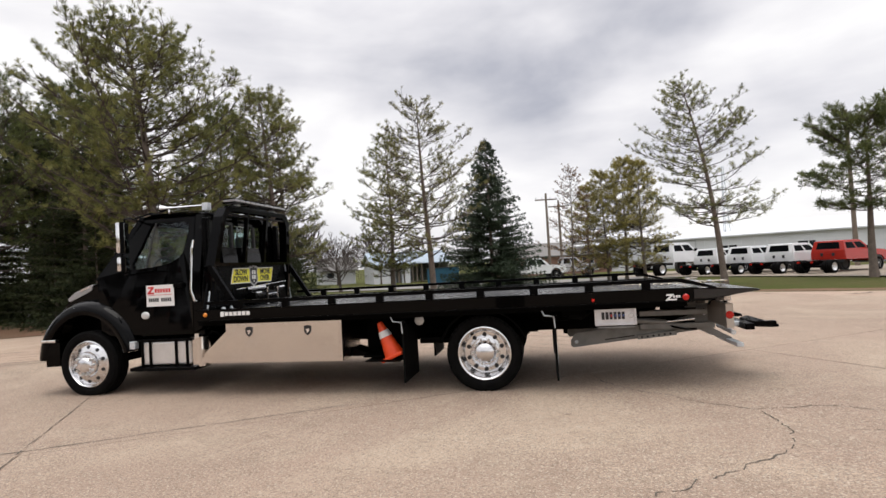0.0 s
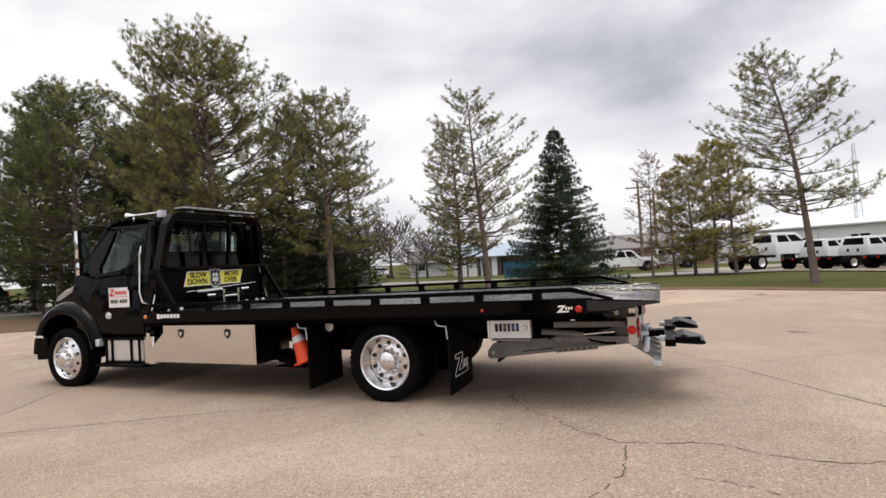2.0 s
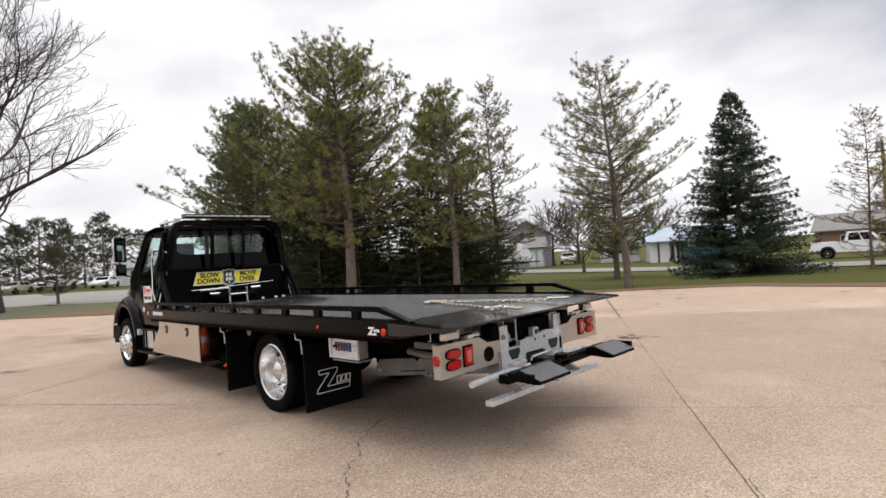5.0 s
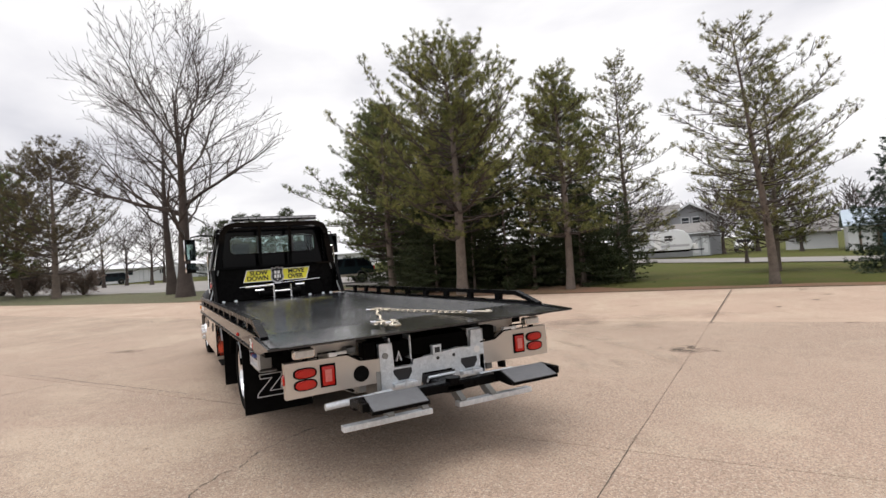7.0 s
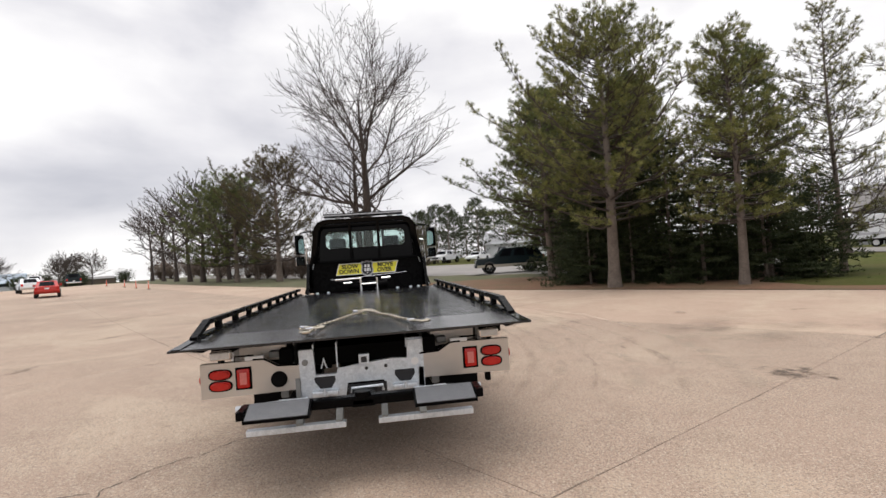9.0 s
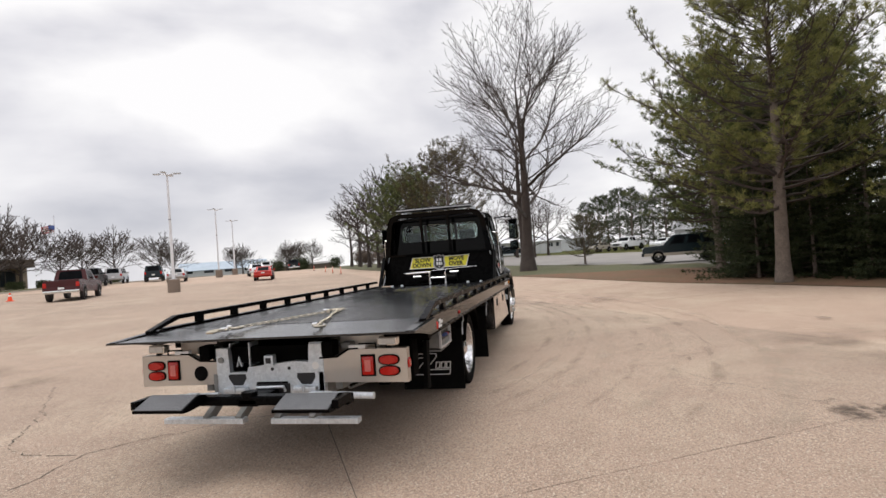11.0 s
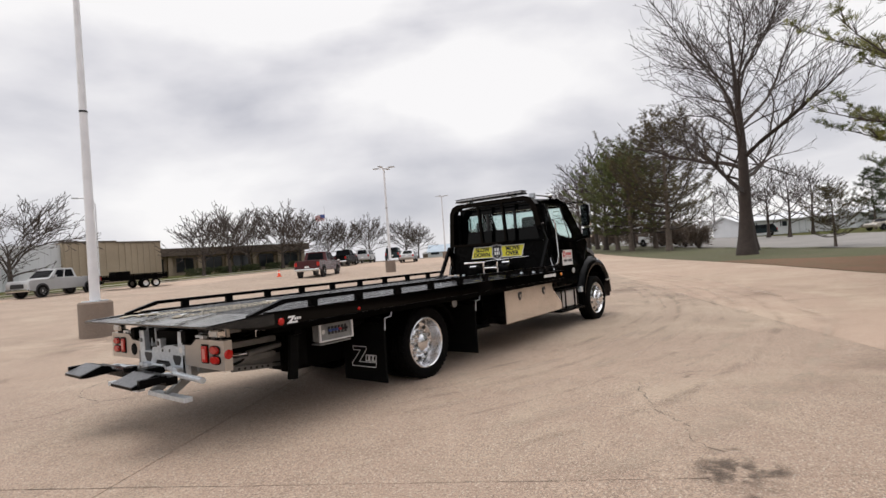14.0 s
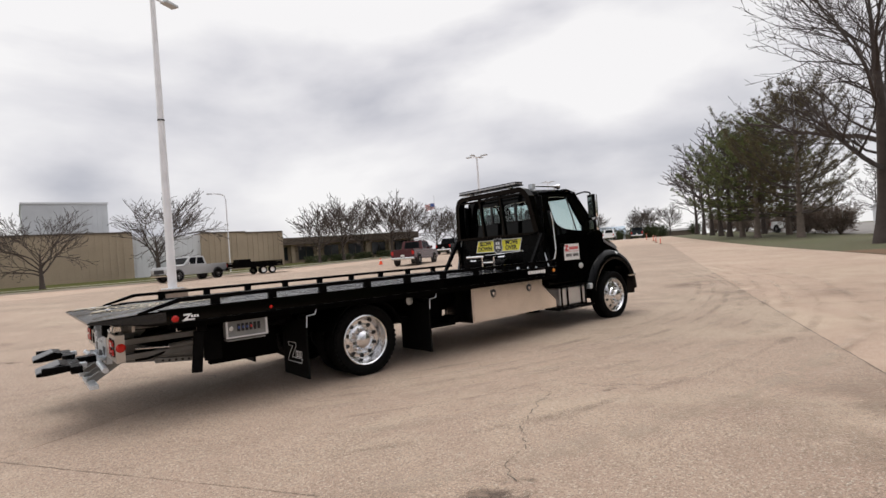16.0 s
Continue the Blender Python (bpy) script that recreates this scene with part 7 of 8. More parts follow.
for k, (x, y, s_) in enumerate(((-95.2, -61.5, 1.0), (-94.5, -58.6, 0.9), (-107.0, -66.0, 1.0), (-113.0, -62.0, 1.2), (-120.0, -66.5, 1.2), (-128.0, -70.0, 1.3), (-136.0, -80.0, 1.4), (-140.0, -74.0, 1.4), (-131.0, -60.0, 1.2))):
    plant("bush", dark_bush, (x, y), "dark evergreen bush at the far end of the lot", "bush", "bushes at the far end", 61 * k, s_)

# ---- buildings ----
def framed(bm_parent, name, x0, x1, z0, z1, y, m="window", sill="white_wall", depth=0.06):
    """A window in a wall that faces -y: frame, pane and sill."""
    w = part(name, ringpanel(B(), [(x0, y, z0), (x1, y, z0), (x1, y, z1), (x0, y, z1)],
                             [(x0 + 0.06, y, z0 + 0.06), (x1 - 0.06, y, z0 + 0.06), (x1 - 0.06, y, z1 - 0.06), (x0 + 0.06, y, z1 - 0.06)], (0, -depth, 0)), sill, bm_parent)
    part("pane", box(B(), x0 + 0.05, x1 - 0.05, y - 0.02, y - 0.008, z0 + 0.05, z1 - 0.05), m, w)
    part("sill", box(B(), x0 - 0.05, x1 + 0.05, y - 0.10, y, z0 - 0.06, z0 - 0.002), sill, w)
    return w


def gable_house(name, label, at, rz, L, W, eave, ridge, wall, roof, windows=(), doors=(), over=0.35, category="house", siding=0.0):
    """A long building with a gable roof; its long side faces local -y."""
    h = thing(name, label, category, "", (at[0], at[1], ground_z(*at) - 0.1), rz)
    body = part("wall", prism(B(), [(-W / 2, 0), (-W / 2, eave), (0, ridge - 0.12), (W / 2, eave), (W / 2, 0)], "x", -L / 2, L / 2), wall, h)
    if siding:
        n = int(L / siding)
        for i in range(min(n, 120)):
            x = -L / 2 + (i + 0.5) * L / n
            part("rib", box(B(), x - 0.05, x + 0.05, -W / 2 - 0.05, -W / 2, 0.1, eave - 0.1), wall, body)
    k = (ridge - eave) / (W / 2)
    for s in (-1, 1):
        y1 = s * (W / 2 + over)
        bm = prism(B(), [(0, ridge), (y1, ridge - k * abs(y1)), (y1, ridge - k * abs(y1) + 0.14), (0, ridge + 0.16)], "x", -L / 2 - over, L / 2 + over)
        part("roof", bm, roof, h)
    for x0, x1, z0, z1 in windows:
        framed(body, "window", x0, x1, z0, z1, -W / 2)
    for x0, x1, z1 in doors:
        d = part("door", box(B(), x0, x1, -W / 2 - 0.06, -W / 2, 0.05, z1, 0.01), "grey_wall", body)
        part("door_panel", box(B(), x0 + 0.15, x1 - 0.15, -W / 2 - 0.075, -W / 2 - 0.06, 0.3, z1 - 0.2, 0.01), "white_wall", d)
    return h


# south: long ribbed factory with a white bay, grey upper block and low brown offices
fac = thing("factory_building", "long tan factory with fluted panels and a white bay", "building", "", (0, -55.5, ground_z(-6, -55) - 0.2), 180)
for x0, x1, m, h in ((-40.0, 6.0, "tan_wall", 4.9), (12.6, 17.4, "tan_wall", 4.6), (17.4, 21.8, "tan_wall", 4.5)):
    w = part("wall", box(B(), x0, x1, 0, 12, 0, h), m, fac)
    n = int((x1 - x0) / 0.6)
    for i in range(n):
        x = x0 + 0.3 + i * 0.6
        part("flute", box(B(), x - 0.13, x + 0.13, -0.07, 0.0, 0.0, h - 0.02), m, w)
    part("coping", box(B(), x0 - 0.02, x1 - 0.02, -0.12, 12.1, h, h + 0.14), "brown_fascia", w)
bay = part("white_bay", box(B(), 6.0, 12.6, 0.5, 12, 0, 4.5), "white_wall", fac)
for i in range(12):
    part("seam", box(B(), 6.3 + 0.5 * i, 6.36 + 0.5 * i, 0.46, 0.5, 0.0, 4.4), "white_wall", bay)
part("bay_door", box(B(), 8.0, 9.2, 0.42, 0.5, 0.1, 2.4, 0.01), "grey_wall", bay)
up = thing("factory_block", "tall grey metal-sided block behind the factory", "building", "", (0, -68.5, ground_z(0, -60) - 0.2), 180)
body = part("wall", box(B(), -2.6, 5.6, 0, 14, 0, 9.3), "grey_wall", up)
for i in range(16):
    part("rib", box(B(), -2.5 + 0.5 * i, -2.42 + 0.5 * i, -0.06, 0, 3.0, 9.25), "grey_wall", body)
part("coping", box(B(), -2.7, 5.7, -0.1, 14.1, 9.3, 9.5), "light_roof", up)
off = thing("office_building", "low brown office with a deep fascia and dark windows", "building", "", (-31.5, -61.0, ground_z(-31, -60) - 0.2), 167)
ow = part("wall", box(B(), -9, 12, 1.2, 12, 0, 3.2), "tan_wall", off)
part("fascia", box(B(), -9.6, 12.6, 0, 12.6, 2.75, 3.7), "brown_fascia", off)
for i in range(6):
    x = -8.4 + 3.5 * i
    fw = framed(ow, "window", x, x + 2.1, 0.7, 2.5, 1.2, sill="brown_fascia")
    part("mullion", box(B(), x + 1.02, x + 1.08, 1.13, 1.19, 0.75, 2.45), "brown_fascia", fw)
for i in range(7):
    x = -9.2 + 3.5 * i
    part("pier", box(B(), x - 0.25, x + 0.25, 0.5, 1.2, 0, 2.75), "tan_wall", off)
hedge_rng = np.random.default_rng(5)
for k in range(9):
    c = hedge_rng.uniform((-1.4, -0.6, 0.15), (1.4, 0.6, 0.95), (420, 3))
    d = c - [0, 0, 0.3]
    x = -26 - 3.4 * k
    hd = thing("hedge", "low dark clipped hedge before the offices", "hedge", "hedges before the offices", (x, -55.5 - 0.12 * k, ground_z(x, -55) - 0.1), 10 * k)
    hob = new("leaves", tri_mesh("leaves", *tufts(hedge_rng, c, d, 6, 0.2, 0.05), M["hedge"]))
    hob.parent = hd
    hst = part("stem", cyl(B(), (0, 0, 0), (0, 0, 0.5), 0.05, seg=6), "bare_bark", hd)

# west: long white building across the road, a lower one beside it
gable_house("white_building", "long white metal building with small windows", (-100.3, -7.9), 124.8, 15, 9.8, 2.35, 3.4, "white_wall", "light_roof",
            [(-6.9, -5.9, 1.2, 2.1), (-5.7, -4.7, 1.2, 2.1), (-1.3, -0.1, 1.2, 2.1), (4.6, 5.6, 1.2, 2.1), (6.2, 7.1, 1.2, 2.1)], [(1.6, 2.7, 2.2)], category="building", siding=1.0)
gable_house("grey_shed", "pale grey metal shed beside the white building", (-116.0, 5.2), 118, 9, 8, 2.5, 3.5, "grey_wall", "light_roof", [(-2.6, -1.4, 1.1, 2.1)], [(1, 3.4, 2.6)], category="shed", siding=1.2)
gable_house("blue_building", "far low building with a faded blue roof", (-150.0, -108.0), 125, 26, 14, 2.0, 4.4, "grey_wall", "blue_roof", [(-12 + 6 * i, -9 + 6 * i, 1, 2) for i in range(4)], category="building")
gable_house("far_building", "far long flat grey building", (-190.0, -122.0), 122, 60, 16, 1.8, 2.6, "brown_fascia", "grey_roof", category="building")
gable_house("blue_roof_house", "far house with a blue-grey roof", (-80.7, 24.8), 70, 12, 8, 2.6, 5.0, "white_wall", "light_roof", [(-4, -2.6, 1, 2), (1, 2.4, 1, 2)], category="house")

# north: house, garage, camper, open pole shed, far warehouse and brick building
house = gable_house("grey_house", "grey sided house with a gable and a dark shingle roof", (-33.6, 51.4), -53, 8.0, 5.4, 3.9, 5.5, "house_grey", "grey_roof", over=0.45)
for y0 in (-0.95, 0.1):
    gw = part("window", box(B(), 4.0, 4.05, y0, y0 + 0.85, 3.2, 4.1, 0.01), "white_wall", house)
    for k in range(2):
        part("pane", box(B(), 4.05, 4.06, y0 + 0.08, y0 + 0.77, 3.28 + 0.40 * k, 3.62 + 0.40 * k), "window", gw)
for s in (-1, 1):
    part("barge_board", prism(B(), [(0, 5.66), (s * 3.2, 3.74), (s * 3.2, 3.52), (0, 5.44)], "x", 4.46, 4.50), "white_wall", house)
gable_house("house_wing", "grey wing of the house under a dark shingle roof", (-37.8, 49.3), 37, 6.5, 6.0, 3.4, 5.6, "house_grey", "grey_roof", [(-2.4, -1.4, 1.2, 2.3)])
gar = gable_house("grey_garage", "low grey garage wing with white doors beside the house", (-31.0, 45.9), 37, 5.8, 4, 2.4, 3.2, "house_grey", "grey_roof", [(-2.3, -1.4, 1.0, 1.9)], [(1.2, 1.95, 1.95), (2.05, 2.75, 1.95)], category="garage")
part("gutter", box(B(), -3.2, 3.2, -2.42, -2.33, 2.22, 2.34), "white_wall", gar)
gable_house("white_house", "small white house with a grey roof among the trees", (-26.6, 61.7), 28, 4.6, 5, 1.9, 3.4, "white_wall", "grey_roof", [(-1.4, -0.4, 0.8, 1.6)])
shed = thing("pole_shed", "white pole shed with a pale metal roof and an open front", "shed", "", (-15.2, 55.2, ground_z(-15.2, 55.2) - 0.1), 28)
part("back_wall", box(B(), -4.4, 4.4, 3.1, 3.2, 0, 2.28), "white_wall", shed)
for x in (-4.4, 4.3):
    part("side_wall", prism(B(), [(-3.2, 0), (-3.2, 2.3), (0, 3.5), (3.2, 2.3), (3.2, 0)], "x", x, x + 0.1), "white_wall", shed)
for x0, x1 in ((-4.3, -3.72), (-3.5, -2.55), (-0.85, -0.25)):
    part("front_panel", box(B(), x0, x1, -3.2, -3.12, 0, 2.28), "white_wall", shed)
for k, x in enumerate((-2.1, -1.6, -1.2)):
    part("leaning_board", prism(B(), [(-3.1, 0.0), (-2.7, 2.3), (-2.66, 2.3), (-3.05, 0.0)], "x", x, x + 0.22), "wood_pole" if k == 1 else "grey_wall", shed)
for x in (-3.66, -2.48, -0.92, 0.0, 0.5, 1.1, 2.2, 3.2, 4.2):
    part("post", box(B(), x, x + 0.13, -3.18, -3.05, 0, 2.28), "wood_pole", shed)
for s in (-1, 1):
    part("roof", prism(B(), [(0, 3.55), (s * 3.7, 2.13), (s * 3.7, 2.23), (0, 3.67)], "x", -4.75, 4.75), "blue_roof", shed)
gable_house("warehouse", "long pale warehouse with a shallow white roof", (38.5, 62.0), -26, 64, 26, 3.3, 5.0, "white_wall", "light_roof",
            [(-28 + 7 * i, -26.4 + 7 * i, 1.6, 2.4) for i in range(8)], [(-20, -16.5, 3.2), (4, 7.5, 3.2)], category="warehouse", siding=1.2)
gable_house("brick_building", "low red-brown brick building with a grey roof", (2.5, 66.0), 3, 16, 9, 2.4, 4.0, "brick", "grey_roof", [(-6 + 3 * i, -4.6 + 3 * i, 0.9, 1.9) for i in range(4)], category="building")


# ---- poles ----
def light_pole(at, h, pier, r, heads, rz, label, group="light poles in the lot"):
    p = thing("light_pole", label, "light pole", group, (at[0], at[1], ground_z(*at) - 0.05), rz)
    part("pier", lathe(B(), [(0, 0), (pier / 2, 0), (pier / 2, 0.92), (pier / 2 - 0.03, 0.96), (0, 0.96)], (0, 0, 0), 24), "pier", p, "round brown concrete pier").matrix_basis = pose(0, 0, 0, 90, 0, 0)
    part("shaft", cyl(B(), (0, 0, 0.9), (0, 0, h), r, r * 0.55, 16), "pole_white", p, "white tapered steel shaft", True)
    part("base_plate", box(B(), -r * 1.7, r * 1.7, -r * 1.7, r * 1.7, 0.96, 0.99), "galv", p)
    part("clamp", cyl(B(), (0, 0, h * 0.615), (0, 0, h * 0.615 + 0.045), r * 0.80, seg=12), "black_frame", p)
    for k in range(heads):
        a = 2 * math.pi * k / heads
        arm = part("arm", cyl(B(), (0, 0, h - 0.05), (0.50 * math.cos(a), 0.50 * math.sin(a), h + 0.02), 0.03, seg=8), "pole_white", p)
        m = Matrix.Translation((0.66 * math.cos(a), 0.66 * math.sin(a), h + 0.03)) @ Matrix.Rotation(a, 4, "Z")
        hd = part("lamp_head", box(B(), -0.24, 0.24, -0.13, 0.13, -0.04, 0.04, 0.015), "grey_wall", arm)
        hd.matrix_basis = m
    return p


light_pole((-0.05, -10.35), 9.6, 0.80, 0.125, 2, 35, "tall white light pole on a round concrete pier")
light_pole((-25.2, -24.1), 8.2, 0.8, 0.11, 4, 20, "white light pole with four lamp heads")
light_pole((-51.8, -39.6), 8.4, 0.8, 0.11, 4, 20, "white light pole with four lamp heads")
light_pole((-65.8, -46.9), 8.2, 0.8, 0.11, 4, 20, "white light pole with four lamp heads")
sp = thing("street_lamp", "thin white street lamp with a curved arm", "street lamp", "", (-13.9, -50.3, ground_z(-13.9, -50.3)), 0)
part("shaft", tube(B(), [(0, 0, 0), (0, 0, 7.6), (0.15, 0, 7.95), (0.5, 0, 8.1), (1.4, 0, 8.15)], 0.06, 8), "pole_white", sp, "", True)
part("lamp_head", box(B(), 1.35, 1.85, -0.1, 0.1, 8.05, 8.17, 0.03), "grey_wall", sp)


def utility_pole(at, h, rz, label):
    p = thing("utility_pole", label, "utility pole", "utility poles", (at[0], at[1], ground_z(*at) - 0.1), rz)
    part("shaft", cyl(B(), (0, 0, 0), (0, 0, h), 0.16, 0.10, 12), "wood_pole", p, "", True)
    arm = part("cross_arm", box(B(), -1.1, 1.1, -0.06, 0.06, h - 0.7, h - 0.58, 0.01), "wood_pole", p)
    for x in (-1.0, -0.4, 0.4, 1.0):
        part("insulator", cyl(B(), (x, 0, h - 0.58), (x, 0, h - 0.40), 0.04, 0.025, 8), "grey_wall", arm)
    return p


utility_pole((21.3, 32.7), 10.4, 30, "weathered wooden utility pole behind the trucks")
utility_pole((1.6, 47.6), 8.4, 10, "weathered wooden utility pole by the brick building")
utility_pole((2.9, 51.0), 8.0, 10, "weathered wooden utility pole by the brick building")
tw = thing("radio_mast", "thin lattice radio mast far away", "mast", "", (22.0, 60.0, 0), 0)
for k in range(3):
    a = 2 * math.pi * k / 3
    part("mast_leg", cyl(B(), (0.5 * math.cos(a), 0.5 * math.sin(a), 0), (0.12 * math.cos(a), 0.12 * math.sin(a), 11.0), 0.05, seg=6), "galv", tw)
for i in range(10):
    z, r = 0.8 + 1.0 * i, 0.5 - 0.035 * i
    for k in range(3):
        a, b = 2 * math.pi * k / 3, 2 * math.pi * (k + 1) / 3
        part("lattice_bar", cyl(B(), (r * math.cos(a), r * math.sin(a), z), (r * math.cos(b), r * math.sin(b), z + 0.9), 0.025, seg=5), "galv", tw)
fp = thing("flag_pole", "white flagpole with a striped flag", "flagpole", "", (-51.7, -64.0, ground_z(-51, -64)), 0)
part("shaft", cyl(B(), (0, 0, 0), (0, 0, 9.6), 0.07, 0.04, 10), "pole_white", fp)
for i in range(7):
    bm = B()
    rows = []
    for k in range(9):
        x, wv = 0.06 + 0.24 * k, 0.10 * math.sin(k * 0.9)
        rows.append([bm.verts.new((x, wv, 8.2 - 0.13 * i - 0.05 * k)), bm.verts.new((x, wv, 8.33 - 0.13 * i - 0.05 * k))])
    for a, b in zip(rows, rows[1:]):
        bm.faces.new((a[0], b[0], b[1], a[1]))
    bmesh.ops.solidify(bm, geom=bm.faces[:], thickness=0.01)
    part("stripe", bm, "white" if i % 2 else "flag_red", fp)
part("canton", box(B(), 0.06, 0.85, -0.03, 0.12, 7.72, 8.28), "blue_vinyl", fp)

# ---- vehicles ----
def car_wheel(parent, x, s, w, r, rim="alu", dual=False):
    y = s * (w / 2 - 0.085)
    wh = part("wheel", lathe(B(), [(r * 0.6, 0.11), (r * 0.9, 0.12), (r, 0.08), (r, -0.08), (r * 0.9, -0.12), (r * 0.6, -0.11)], (0, 0, 0), 24, True), "black_rubber", parent, "", True)
    wh.matrix_basis = pose(x, y, r, 0, 0, 0 if s > 0 else 180)
    part("rim", lathe(B(), [(r * 0.62, 0.105), (r * 0.55, 0.07), (r * 0.2, 0.05 if not dual else -0.02), (r * 0.16, 0.09), (0, 0.095)], (0, 0, 0), 20), rim, wh, "", True)
    if dual:
        part("inner_tyre", lathe(B(), [(r * 0.6, -0.16), (r * 0.9, -0.15), (r, -0.19), (r, -0.34), (r * 0.9, -0.38), (r * 0.6, -0.36)], (0, 0, 0), 20, True), "black_rubber", wh)
    return wh


def hull(bm, prof, w, crown=0.0, inset=0.0):
    """A body from a closed (x, z) outline; the upper points are drawn in towards the middle."""
    zs = [z for _, z in prof]
    lo, hi = min(zs), max(zs)
    rows = []
    for f in (-1, -0.94, 0.94, 1):
        row = []
        for x, z in prof:
            k = (z - lo) / (hi - lo)
            y = f * (w / 2 - inset * k)
            if abs(f) == 1:
                cx = sum(p[0] for p in prof) / len(prof)
                cz = (lo + hi) / 2
                x, z = cx + (x - cx) * 0.985, cz + (z - cz) * 0.965
            row.append(bm.verts.new((x, y, z)))
        rows.append(row)
    n = len(prof)
    for a, b in zip(rows, rows[1:]):
        for i in range(n):
            bm.faces.new((a[i], b[i], b[(i + 1) % n], a[(i + 1) % n]))
    bm.faces.new(rows[0])
    bm.faces.new(rows[-1][::-1])
    return bm


SHAPES = {
    # length is along x with the front at -x: outlines of body and cabin, wheel places, wheel radius, width
    "pickup": ([(-2.88, 0.50), (-2.92, 0.98), (-2.80, 1.16), (-1.35, 1.22), (0.86, 1.24), (0.88, 1.20), (2.86, 1.22), (2.92, 0.62), (2.6, 0.50), (-2.5, 0.42)],
               [(-1.42, 1.22), (-0.74, 1.88), (-0.45, 1.93), (0.62, 1.92), (0.82, 1.21)], (-1.95, 1.85), 0.41, 2.02),
    "chassis": ([(-2.85, 0.62), (-2.88, 1.08), (-2.72, 1.27), (-1.25, 1.38), (1.18, 1.40), (1.21, 1.10), (1.19, 0.80), (-1.1, 0.74), (-1.3, 0.92), (-1.85, 0.98), (-2.35, 0.88), (-2.5, 0.60)],
                [(-1.35, 1.36), (-0.62, 1.95), (-0.35, 2.00), (0.92, 2.01), (1.04, 1.96), (1.17, 1.36)], (-1.85, 2.35), 0.42, 2.02),
    "suv": ([(-2.35, 0.45), (-2.40, 0.85), (-2.25, 1.02), (-1.1, 1.10), (2.35, 1.12), (2.40, 0.6), (2.2, 0.45)],
            [(-1.15, 1.06), (-0.5, 1.70), (1.9, 1.74), (2.3, 1.08)], (-1.45, 1.45), 0.37, 1.85),
    "sedan": ([(-2.35, 0.35), (-2.42, 0.62), (-2.2, 0.80), (-1.0, 0.92), (1.5, 0.95), (2.35, 0.88), (2.42, 0.5), (2.3, 0.33)],
              [(-1.05, 0.89), (-0.3, 1.38), (0.9, 1.40), (1.65, 0.91)], (-1.4, 1.4), 0.32, 1.8),
    "van": ([(-2.5, 0.42), (-2.55, 0.8), (-2.3, 1.0), (-1.5, 1.12), (2.5, 1.15), (2.55, 0.6), (2.4, 0.42)],
            [(-1.65, 1.08), (-0.8, 1.78), (2.3, 1.82), (2.5, 1.1)], (-1.6, 1.55), 0.35, 1.95),
}


